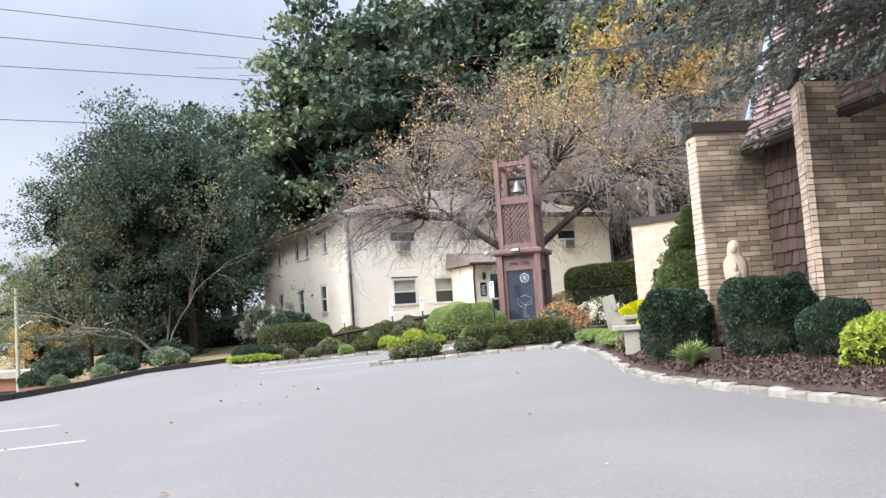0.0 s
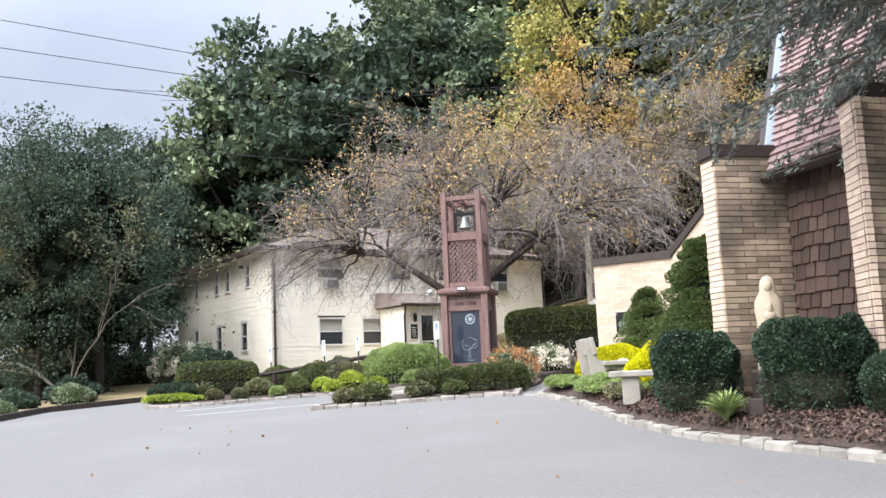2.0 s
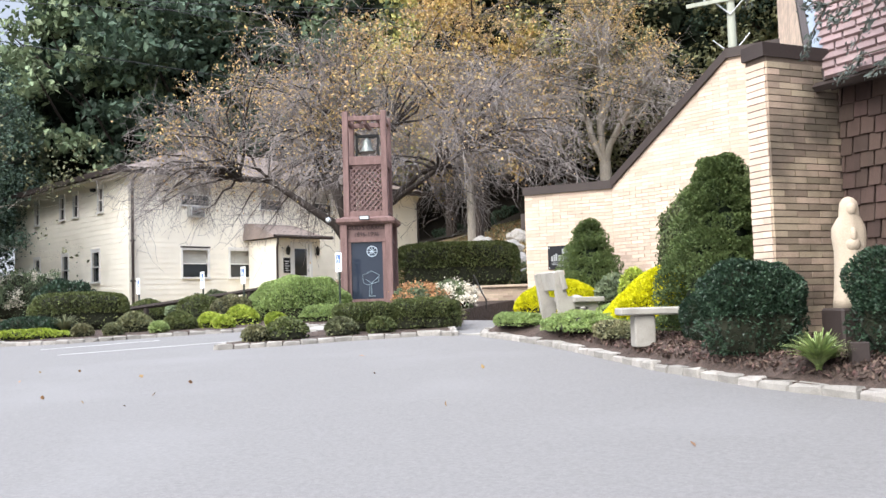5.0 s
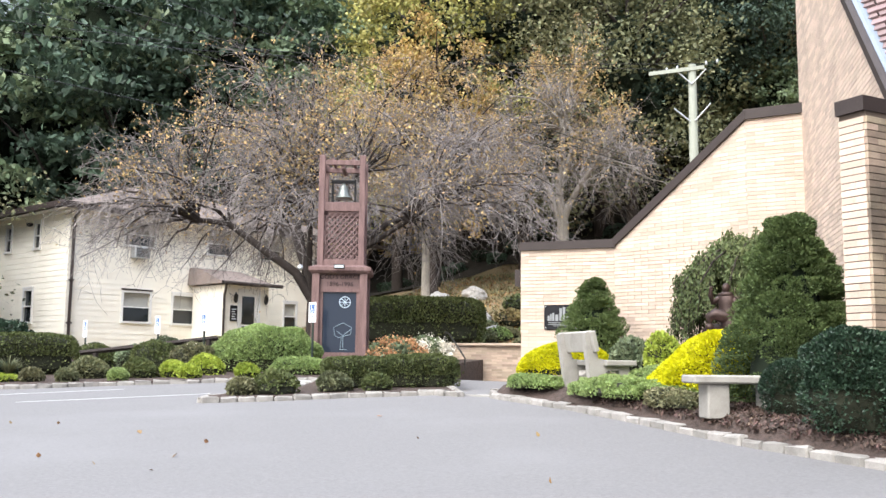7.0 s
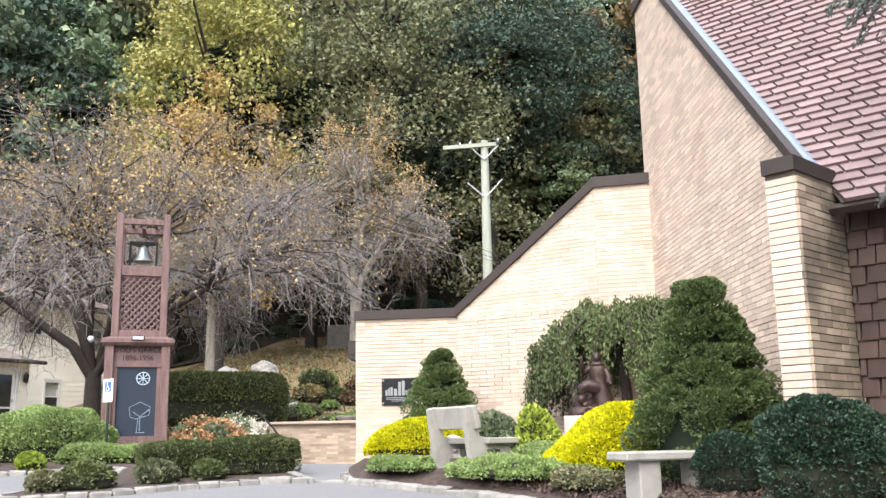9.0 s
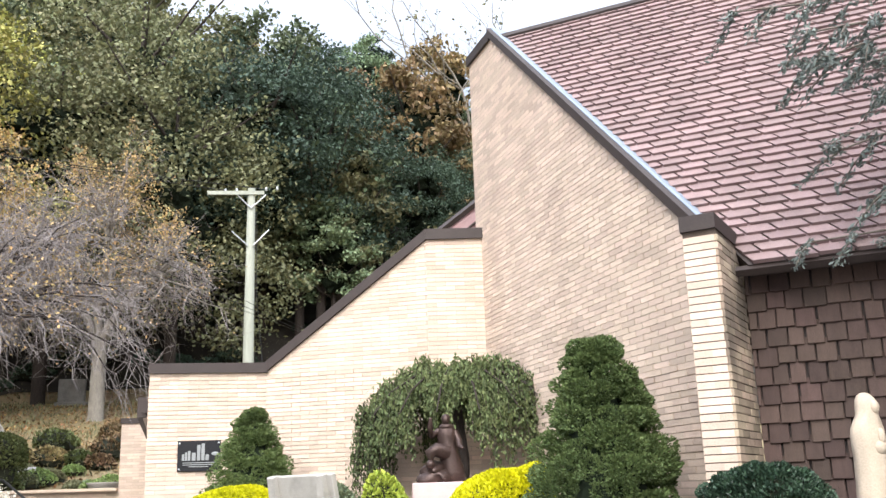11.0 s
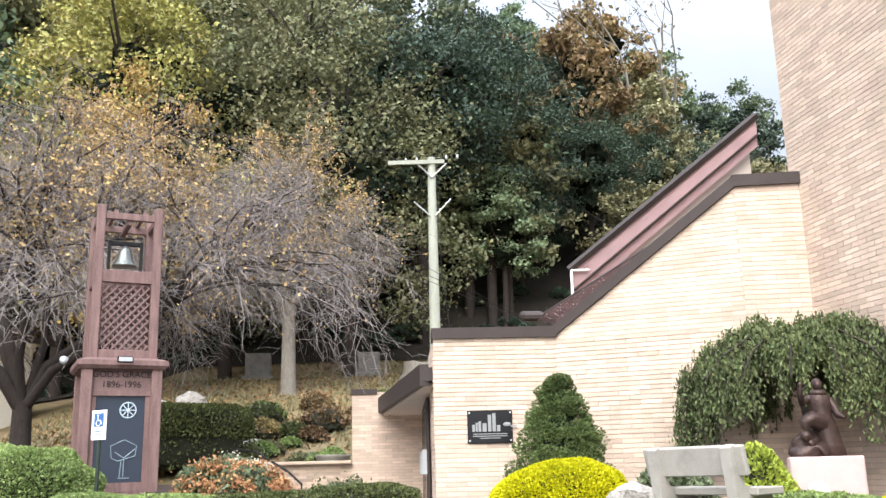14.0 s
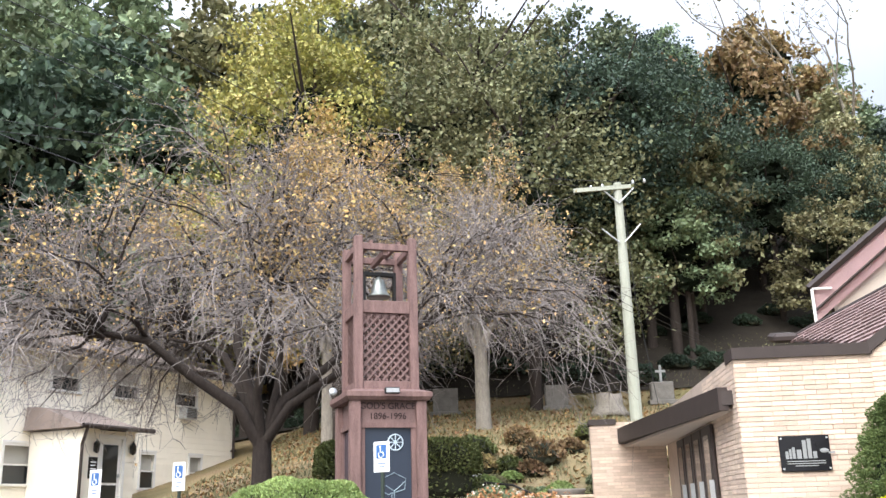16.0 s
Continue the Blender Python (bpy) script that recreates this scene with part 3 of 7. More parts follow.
slope_wall = wall_core("wall_slope", K1, K2, 0.0, [(0, 2.92), (L2, 4.86)], 0.35, MORTAR, "buff brick wall with a rising sloped top")
brick_face(slope_wall, K1, K2, 0.16, lambda u: 2.93 + (4.87 - 2.93) * u / L2, BRICK, BRICKS)
coping(slope_wall, K1, K2, 2.95, 4.9, TRIM, 0.45, 0.17)
upper_wall = wall_core("wall_upper", K2, K3, 0.0, [(0, 4.86), (frame_of(K2, K3)[3], 4.86)], 0.35, MORTAR, "tall buff brick wall joining the gable")
brick_face(upper_wall, K2, K3, 0.1, lambda u: 4.87, BRICK, BRICKS)
coping(upper_wall, K2, K3, 4.9, 4.9, TRIM, 0.45, 0.17)

LG = frame_of(G0, G1)[3]


def gable_top(u):
    return 7.97 if u < 0.97 else 7.97 - 0.923 * (u - 0.97)


gable = wall_core("wall_gable", G0, G1, -0.2, [(0, 7.97), (0.97, 7.97), (LG, gable_top(LG))], 0.33, MORTAR, "tall pale buff brick gable wall with steep sloping top")
brick_face(gable, G0, G1, -0.05, lambda u: gable_top(u) - 0.02, BRICK, BRICKS)
ga, gd, gn, _ = frame_of(G0, G1)
gp = ga + gd * 0.97


def raked_band(name, across, mat, label=""):
    """A bar down the gable's rake; its section is given as (distance behind the face, height over the brick edge)."""
    bm = bmesh.new()
    ends = []
    for q, z in ((gp - gd * 0.02, 7.97), (Vector((*G1, 0)) + gd * 0.1, gable_top(LG + 0.1))):
        ends.append([bm.verts.new(q - gn * back + Vector((0, 0, z + up))) for back, up in across])
    k = len(across)
    for i in range(k):
        bm.faces.new((ends[0][i], ends[0][(i + 1) % k], ends[1][(i + 1) % k], ends[1][i]))
    bm.faces.new(ends[0][::-1])
    bm.faces.new(ends[1])
    bmesh.ops.recalc_face_normals(bm, faces=bm.faces)
    return part(name, bm, mat, gable, label)


raked_band("edge_trim", [(-0.05, -0.01), (-0.05, 0.13), (-0.02, 0.15), (0.02, 0.15), (0.02, -0.01)], TRIM, "dark brown metal edge trim")
raked_band("metal_flashing", [(0.021, 0.02), (0.021, 0.16), (0.06, 0.175), (0.33, 0.125), (0.37, 0.09), (0.37, 0.0)], COPING, "tilted pale blue-grey metal flashing")
coping(gable, G0, (gp.x, gp.y), 8.0, 8.0, TRIM, 0.37, 0.16, 0.05, "edge_trim")


def pier(p1, p2, p3, top, label):
    """A wedge pier with two brick faces and a dark cap."""
    back = (p1[0] + (p3[0] - p2[0]), p1[1] + (p3[1] - p2[1]))
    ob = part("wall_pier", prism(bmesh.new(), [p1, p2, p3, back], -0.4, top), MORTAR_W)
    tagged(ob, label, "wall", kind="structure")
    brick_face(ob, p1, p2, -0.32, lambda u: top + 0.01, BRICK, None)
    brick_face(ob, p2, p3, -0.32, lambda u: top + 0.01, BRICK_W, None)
    c = Vector(((p1[0] + p2[0] + p3[0] + back[0]) / 4, (p1[1] + p2[1] + p3[1] + back[1]) / 4, 0))
    grow = [((Vector((*p, 0)) - c) * 1.09 + c) for p in (p1, p2, p3, back)]
    part("cap", prism(bmesh.new(), [(g.x, g.y) for g in grow], top, top + 0.14), TRIM, ob, "dark brown metal cap")
    return ob


pier_a = pier(A1, A2, A3, 3.03, "weathered buff brick pier with dark metal cap beside the statue")
pier_b = pier(B1, B2, B3, 3.12, "weathered buff brick pier with dark metal cap under the spruce")

# shingled infill walls: sloping courses of thick dark shakes
shake_mesh = {}


def shake_wall(p0, p1, z0, z1, label):
    a, d, n, L = frame_of(p0, p1)
    core = wall_core("wall_shingled", p0, p1, z0 - 0.3, [(0, z1), (L, z1)], 0.2, TRIM, label)
    rowh, row, z = 0.172, 0, z0
    while z < z1 - 0.1:
        u = -0.11 * (row % 2)
        while u < L - 0.02:
            w = 0.145 + 0.05 * rng.random()
            u0, u1 = max(u, 0), min(u + w, L)
            if u1 - u0 > 0.04:
                key = round((u1 - u0) * 50)
                if key not in shake_mesh:
                    bm = bmesh.new()
                    box(bm, 0, key / 50 - 0.008, -0.05, 0.0, 0, rowh + 0.05, bevel=0.006)
                    for v in bm.verts:
                        if v.co.z > 0.1:
                            v.co.y += 0.03
                    me = bpy.data.meshes.new("shake")
                    bm.to_mesh(me)
                    bm.free()
                    me.materials.append(SHAKE)
                    shake_mesh[key] = me
                s = part("shake", shake_mesh[key], None, core)
                p = a + d * u0 + n * 0.012
                s.matrix_basis = Matrix.Translation((p.x, p.y, z + rng.normal() * 0.008)) @ Matrix.Rotation(math.atan2(d.y, d.x), 4, "Z")
            u += w + 0.006
        row, z = row + 1, z + rowh
    return core


shake_wall((4.30, 10.42), (5.68, 9.41), 0.0, 2.80, "wall of large dark brown wooden shakes between brick piers")
shake_wall((6.2, 9.5), (7.5, 8.2), -0.1, 2.72, "wall of large dark brown wooden shakes beyond the brick pier")

# main roof
RP, RE, RG = Vector((4.236, 10.04, 2.83)), Vector((0.806, -0.592, 0)), Vector((-0.11, 0.729, 0.676)).normalized()
RV = 7.35  # length of the slope from eave to ridge
RN = RE.cross(RG).normalized()
roof = thing("roof", 8, 12, 6, "steep roof of brown asphalt shingles above the church", "roof", kind="structure")
roof.matrix_basis = Matrix.Identity(4)
bm = bmesh.new()
top = [RP + RE * u + RG * v for u, v in ((-0.1, -0.05), (14, -0.05), (14, RV), (-0.1, RV))]
low = [p - RN * 0.15 for p in top]
tv, lv = [bm.verts.new(p) for p in top], [bm.verts.new(p) for p in low]
bm.faces.new(tv)
bm.faces.new(lv[::-1])
for i in range(4):
    bm.faces.new((lv[i], lv[(i + 1) % 4], tv[(i + 1) % 4], tv[i]))
ridge = RP + RG * RV
back = [bm.verts.new(p) for p in (ridge + RE * -0.1, ridge + RE * 14, ridge + RE * 14 + Vector((3, 6, -4.5)), ridge + RE * -0.1 + Vector((3, 6, -4.5)))]
bm.faces.new(back)
bmesh.ops.recalc_face_normals(bm, faces=bm.faces)
part("roof_deck", bm, TRIM, roof)


def shingles(owner, p, e, g, us, vs_, width=0.30, expo=0.165, mat=SHINGLE, thick=0.045, keep=None):
    """Courses of separate shingles over the plane p + e u + g v."""
    nrm = e.cross(g).normalized()
    if nrm.z < 0:
        nrm = -nrm
    V, Fc, row, v = [], [], 0, vs_[0]
    while v < vs_[1]:
        u = us[0] - width * (0.5 if row % 2 else 0) + rng.random() * 0.05
        while u < us[1]:
            w = width * (0.9 + 0.2 * rng.random())
            u0, u1 = max(u, us[0]), min(u + w - 0.024, us[1])
            if u1 - u0 > 0.03 and (keep is None or keep((u0 + u1) / 2, v)):
                k = 8 * len(V)
                dv = rng.normal() * 0.008
                q = []
                for hh in (0, 1):
                    for uu, vv in ((u0, v + dv), (u1, v + dv), (u1, v + expo + 0.04), (u0, v + expo + 0.04)):
                        lift = thick * (1.0 if vv < v + expo * 0.5 else 0.15) * hh
                        q.append(p + e * uu + g * vv + nrm * (lift + 0.004))
                V.append([tuple(x) for x in q])
                Fc += [(k + 4, k + 5, k + 6, k + 7), (k, k + 1, k + 5, k + 4), (k + 1, k + 2, k + 6, k + 5), (k + 3, k, k + 4, k + 7)]
            u += w
        row, v = row + 1, v + expo
    ob = part("shingle_courses", raw_mesh("shingle_courses", np.array(V).reshape(-1, 3), np.array(Fc), mat), None, owner)
    ob["kind"] = "stuff"


shingles(roof, RP, RE, RG, (-0.06, 7.0), (-0.05, RV))
a = RP + RE * -0.1 + RG * RV
b = RP + RE * 14 + RG * RV
part("ridge_cap", raw_mesh("ridge_cap", *tubes([([a, (a + b) / 2, b], [0.09] * 3)], 6), TRIM), None, roof)
a, b = RP + RE * -0.3 + Vector((0, 0, -0.08)), RP + RE * 14 + Vector((0, 0, -0.08))
part("eave_board", raw_mesh("eave_board", *tubes([([a, (a + b) / 2, b], [0.05] * 3)], 4), TRIM), None, roof)

# lower roof behind the sloping wall, and the mauve fascia of the rear gable
rear = thing("roof", 0, 0, 0, "lower shingled roof with mauve fascia behind the entrance", "roof", kind="structure")
rear.matrix_basis = Matrix.Identity(4)
q0, q1 = Vector((-0.1, 18.0, 2.9)), Vector((0.7, 26.6, 4.9))
qe = (Vector((2.35, 16.8, 4.72)) - q0)
qg = (q1 - q0)
bm = bmesh.new()
qa, qb = q0 + qg * 0.85 + Vector((0, 0, -0.3)), q0 + qe + qg * 0.06
bm.faces.new([bm.verts.new(p) for p in (q0, q0 + qe, qb, qa)])
bmesh.ops.solidify(bm, geom=bm.faces[:], thickness=0.1)
part("roof_deck", bm, TRIM, rear)
# courses run along the far edge and end at the sloping wall
re = (qb - qa).normalized()
down = (q0 - qa) - re * (q0 - qa).dot(re)
deep, rg = down.length, -down.normalized()
ru = (q0 - qa).dot(re)
rp = qa - rg * deep
wall_u, wall_v = (qb - rp).dot(re), (qb - rp).dot(rg)
shingles(rear, rp, re, rg, (0, wall_u), (0, deep - 0.1), 0.3, 0.18,
         keep=lambda u, v: u > ru * (1 - v / deep) and u < ru + (wall_u - ru) * v / deep)
part("ridge_cap", raw_mesh("ridge_cap", *tubes([([qa, (qa + qb) / 2, qb], [0.05] * 3)], 5), TRIM), None, rear)
f0, f1 = Vector((1.73, 26.76, 5.72)), Vector((6.6, 26.2, 9.6))
bm = bmesh.new()
for (za, zb, dy) in ((0.0, -0.5, 0.0), (-0.5, -0.78, 0.06)):
    vs4 = [bm.verts.new(p) for p in (f0 + Vector((0, dy, za)), f1 + Vector((0, dy, za)), f1 + Vector((0, dy, zb)), f0 + Vector((0, dy, zb)))]
    bm.faces.new(vs4)
bmesh.ops.solidify(bm, geom=bm.faces[:], thickness=-0.2)
part("fascia", bm, FASCIA, rear, "mauve painted fascia boards")
part("drip_edge", raw_mesh("drip_edge", *tubes([([f0 + Vector((-0.1, -0.05, 0.02)), f1 + Vector((0, -0.05, 0.02))], [0.1, 0.1]), ([f0 + Vector((0, -0.06, -0.5)), f1 + Vector((0, -0.06, -0.5))], [0.035, 0.035])], 4), TRIM), None, rear)
part("downpipe", raw_mesh("downpipe", *tubes([([f0 + Vector((-0.05, -0.1, 0.0)), f0 + Vector((-0.05, -0.1, -0.9))], [0.035, 0.035]), ([f0 + Vector((-0.05, -0.1, 0.0)), f0 + Vector((0.4, -0.1, 0.0))], [0.03, 0.03])], 6), WHITE), None, rear)
skylight = part("roof_vent", box(bmesh.new(), -0.26, 0.26, -0.3, 0.3, 0, 0.2, bevel=0.06), TRIM)
skylight.matrix_basis = pose(0.35, 24.6, 4.15, 12, 0, 0)
tagged(skylight, "small dark metal roof vent on the lower roof", "vent")
inner = part("wall_inner", prism(bmesh.new(), [(2.3, 26.95), (6.5, 26.6), (6.5, 26.9), (2.3, 27.2)], 0, lambda x, y: 5.2 + (x - 1.73) * 0.79), SOFFIT)
tagged(inner, "plain rear wall of the church", "wall", kind="structure")
rearbox = part("wall_rear", prism(bmesh.new(), [(-0.3, 26.3), (6.5, 26.3), (6.5, 26.6), (-0.3, 26.6)], 0.5, lambda x, y: 3.2 + 0.6 * max(0, x)), MORTAR)
tagged(rearbox, "plain rear brick wall of the church", "wall", kind="structure")

# entrance canopy
canopy = thing("canopy", -2.6, 22, 2.0, "dark brown flat entrance canopy on a brick column", "canopy")
canopy.matrix_basis = Matrix.Identity(4)
C0, C1 = (-3.15, 25.9), (-2.3, 18.05)
bm = prism(bmesh.new(), [C0, C1, (-2.1, 18.0), (-0.3, 18.2), (-0.3, 26.2)], 2.24, 2.44)
part("roof_slab", bm, TRIM, canopy)
coping(canopy, C0, C1, 2.50, 2.41, TRIM, 0.12, 0.32, 0.02, "fascia")
part("soffit", prism(bmesh.new(), [(-3.05, 25.8), (-2.25, 18.2), (-2.12, 18.2), (-2.12, 25.8)], 2.17, 2.22), SOFFIT, canopy, "beige soffit panel")
column = wall_core("wall_column", (-3.75, 25.75), (-2.12, 25.75), -0.3, [(0, 2.72), (1.63, 2.72)], 0.5, MORTAR, "brick end wall of the entrance porch")
brick_face(column, (-3.75, 25.75), (-2.12, 25.75), 0.02, lambda u: 2.72, BRICK, BRICKS)
coping(column, (-3.75, 25.75), (-3.2, 25.75), 2.76, 2.76, TRIM, 0.5, 0.12)
door = thing("door_1", -2.14, 22.6, 0.02, "dark brown double entrance door with glass", "door", rz=-90, kind="structure")
for dx in (-1.0, 0, 1.0, 2.0):
    boxpart("door_leaf", (dx, dx + 0.9, -0.05, 0.0, 0, 2.1), TRIM, door, bevel=0.01)
    boxpart("pane", (dx + 0.2, dx + 0.7, -0.06, -0.045, 0.25, 1.95), GLASS, door)
    boxpart("door_handle", (dx + 0.78, dx + 0.82, -0.12, -0.05, 0.85, 1.25), STEEL, door, "steel pull handle")

# low retaining wall with a rail
retain = wall_core("wall_retaining", (-6.9, 25.6), (-3.75, 25.75), -0.3, [(0, 1.1), (3.15, 1.12)], 0.35, MORTAR, "low brick retaining wall below the hillside")
brick_face(retain, (-6.9, 25.6), (-3.75, 25.75), 0.0, lambda u: 1.13, BRICK_T, None)
part("coping_course", box(bmesh.new(), -6.95, -3.76, 25.54, 25.98, 1.12, 1.19, bevel=0.012), BRICK_T, retain, "soldier course of buff bricks")
rail = part("handrail", raw_mesh("handrail", *tubes([([(-6.0, 23.6, 1.45), (-5.4, 22.4, 1.35), (-4.6, 21.0, 0.95), (-4.35, 20.7, 0.75), (-4.35, 20.7, 0.45)], [0.022] * 5), ([(-6.0, 23.6, 1.45), (-6.0, 23.6, 0.6)], [0.022] * 2)], 6), IRON), None)
tagged(rail, "bent dark iron handrail beside the steps", "handrail")

# plaque
plaque = thing("wall_plaque", -1.31, 17.765, 1.53, "black engraved plaque with grey city skyline on the brick wall", "plaque")
boxpart("panel", (-0.33, 0.33, -0.03, 0.0, -0.235, 0.235), BLACK, plaque, bevel=0.005)
for x0, x1, z0, z1 in ((-0.03, 0.02, -0.07, 0.17), (0.035, 0.085, -0.07, 0.19), (-0.11, -0.05, -0.07, 0.05), (-0.17, -0.13, -0.07, 0.08), (-0.26, -0.22, -0.07, 0.03), (-0.21, -0.18, -0.07, 0.06), (0.1, 0.15, -0.07, 0.02)):
    boxpart("engraving", (x0, x1, -0.033, -0.03, z0, z1), GREY, plaque, "grey engraved tower")
for z in (-0.11, -0.14, -0.17):
    boxpart("engraving", (-0.25 + (0.1 if z < -0.15 else 0), 0.25 - (0.1 if z < -0.15 else 0), -0.033, -0.03, z, z + 0.012), GREY, plaque, "grey line of small writing")
part("engraving", lathe(bmesh.new(), [(0.06, -0.001), (0.055, 0.001)], 14, 1, 0.5, pose(0.25, -0.032, 0.03, 90, 0, 0)), GREY, plaque, "grey oval emblem")
boxpart("engraving", (0.2, 0.29, -0.033, -0.03, 0.12, 0.145), GREY, plaque, "grey diagonal mark", m=pose(0.1, 0, -0.13, 0, 0, 0) @ pose(0, 0, 0, 0, 0, 0))
for x in (-0.3, 0.3):
    for z in (-0.2, 0.2):
        boxpart("bolt", (x - 0.012, x + 0.012, -0.04, -0.03, z - 0.012, z + 0.012), STEEL, plaque)

# ---- house ----
HX, HY, HZ = -21.98, 26.66, 0.9
house = thing("house", HX, HY, 0, "two-storey cream clapboard house with brown hipped roof", "house", rz=71.04)
house.scale.z = 1.04
HL, HD, HT = 15.3, 11.8, 5.86


def window(parent, x0, x1, z0, z1, m, ac=False, blind=True):
    """A double-hung sash window set into an opening; m carries the facade's frame."""
    fr = part("window", box(bmesh.new(), x0 - 0.07, x1 + 0.07, 0.1, 0.14, z0 - 0.05, z1 + 0.05, m=m), BLIND if blind else GLASS, parent, "white-framed sash window with half-drawn blind" if blind else "white-framed dark sash window")
    for a, b, c, d in ((x0 - 0.08, x0, z0 - 0.08, z1 + 0.08), (x1, x1 + 0.08, z0 - 0.08, z1 + 0.08), (x0, x1, z1, z1 + 0.08), (x0, x1, (z0 + z1) / 2 - 0.02, (z0 + z1) / 2 + 0.02)):
        part("frame", box(bmesh.new(), a, b, -0.05, 0.09, c, d, m=m), WHITE, fr)
    part("sill", box(bmesh.new(), x0 - 0.1, x1 + 0.1, -0.09, 0.09, z0 - 0.07, z0, m=m), WHITE, fr)
    half = (z0 + z1) / 2
    part("pane", box(bmesh.new(), x0, x1, 0.03, 0.04, z0, half - 0.02, m=m), GLASS, fr)
    if not blind:
        part("pane", box(bmesh.new(), x0, x1, 0.05, 0.06, half + 0.02, z1, m=m), GLASS, fr)
    part("head_shadow_board", box(bmesh.new(), x0 - 0.1, x1 + 0.1, -0.07, -0.03, z1 + 0.08, z1 + 0.14, m=m), TRIM if ac else WHITE, fr)
    return fr


def cells(u0, u1, z0, z1, holes):
    us = sorted({u0, u1, *[h[0] for h in holes], *[h[1] for h in holes]})
    zs = sorted({z0, z1, *[h[2] for h in holes], *[h[3] for h in holes]})
    for a, b in zip(us, us[1:]):
        for c, d in zip(zs, zs[1:]):
            if not any(h[0] - 1e-6 <= a and b <= h[1] + 1e-6 and h[2] - 1e-6 <= c and d <= h[3] + 1e-6 for h in holes):
                yield a, b, c, d


def clapboard(parent, L, z0, z1, holes, m, expo=0.2):
    """A wall with real openings, faced with overlapping boards."""
    bm = bmesh.new()
    for a, b, c, d in cells(0, L, z0, z1, holes):
        box(bm, a, b, 0.0, 0.16, c, d)
    bmesh.ops.transform(bm, matrix=m, verts=bm.verts)
    wall = part("wall", bm, SIDING, parent, "cream clapboard wall")
    z = z0
    while z < z1 - 0.01:
        zt = min(z + expo, z1)
        cuts = sorted([(h[0], h[1]) for h in holes if h[2] < z + expo * 0.6 and h[3] > z + expo * 0.4])
        u = 0.0
        for a, b in cuts + [(L, L)]:
            if a - u > 0.03:
                bb = bmesh.new()
                box(bb, u, a, -0.016, 0.0, z, zt - 0.003)
                for v in bb.verts:
                    if v.co.z > z + 0.1 and v.co.y < -0.01:
                        v.co.y += 0.011
                bmesh.ops.transform(bb, matrix=m, verts=bb.verts)
                part("clapboard", bb, SIDING, wall)
            u = max(u, b)
        z += expo
    return wall


I4 = Matrix.Identity(4)
SIDE = Matrix.Rotation(radians(-90), 4, "Z")  # local x runs along -y of the house frame
side_m = Matrix(((0, 1, 0, 0), (-1, 0, 0, HD), (0, 0, 1, 0), (0, 0, 0, 1)))
front = [(2.27, 3.4, 1.97, 3.03), (4.45, 5.58, 1.97, 3.03), (10.12, 10.78, 1.92, 3.0), (12.68, 13.3, 1.92, 3.0),
         (2.25, 3.5, 4.78, 5.62), (6.0, 7.1, 4.78, 5.62), (8.7, 9.8, 4.78, 5.62), (11.8, 12.9, 4.78, 5.62)]
side = [(HD - 3.2, HD - 2.55, 1.9, 3.05), (HD - 6.2, HD - 5.6, 1.9, 3.05), (HD - 9.3, HD - 8.7, 1.9, 3.05),
        (HD - 2.6, HD - 2.2, 4.6, 5.5), (HD - 5.0, HD - 4.6, 4.6, 5.5), (HD - 6.4, HD - 6.0, 4.6, 5.5), (HD - 9.2, HD - 8.8, 4.6, 5.5)]
clapboard(house, HL, HZ, HT, front, I4)
clapboard(house, HD, HZ, HT, side, side_m)
for i, (a, b, c, d) in enumerate(front):
    window(house, a, b, c, d, I4, ac=i < 1)
for a, b, c, d in side:
    window(house, a, b, c, d, side_m, blind=False)
part("wall", box(box(bmesh.new(), 0.17, HL, HD - 0.16, HD, HZ, HT), HL - 0.16, HL, 0.17, HD - 0.17, HZ, HT), SIDING, house, "cream rear and end walls")
for a in (2.5, 12.0):
    bm = box(bmesh.new(), a, a + 0.62, -0.34, 0.05, 4.3, 4.72, bevel=0.02)
    ac = part("air_conditioner", bm, STEEL, house, "grey window air conditioner with grille")
    for k in range(6):
        part("slat", box(bmesh.new(), a + 0.05, a + 0.57, -0.352, -0.335, 4.36 + 0.055 * k, 4.385 + 0.055 * k), IRON, ac)
OV, RZ = 0.55, 2.1
bm = bmesh.new()
e = [(-OV, -OV), (HL + OV, -OV), (HL + OV, HD + OV), (-OV, HD + OV)]
lo = [bm.verts.new((x, y, 5.97)) for x, y in e]
r0, r1 = bm.verts.new((HD / 2, HD / 2, 5.97 + RZ)), bm.verts.new((HL - HD / 2, HD / 2, 5.97 + RZ))
for f in ((lo[0], lo[1], r1, r0), (lo[1], lo[2], r1), (lo[2], lo[3], r0, r1), (lo[3], lo[0], r0)):
    bm.faces.new(f)
bm.faces.new(lo[::-1])
house_roof = part("roof", bm, HOUSESHINGLE, house, "brown asphalt-shingled hipped roof")
hm = bmesh.new()
for x0, x1, y0, y1 in ((-OV, HL + OV, -OV, -OV + 0.04), (-OV, -OV + 0.04, -OV + 0.04, HD + OV)):
    box(hm, x0, x1, y0, y1, 5.80, 5.96)
for x0, x1, y0, y1 in ((-OV - 0.19, HL + OV, -OV - 0.20, -OV - 0.175), (-OV - 0.20, -OV - 0.175, -OV - 0.17, HD + OV)):
    box(hm, x0, x1, y0, y1, 5.80, 6.0)
part("fascia", hm, TRIM, house_roof)
part("soffit", box(bmesh.new(), -OV + 0.05, HL + OV, -OV + 0.05, HD + OV, 5.862, 5.9), WHITE, house_roof)
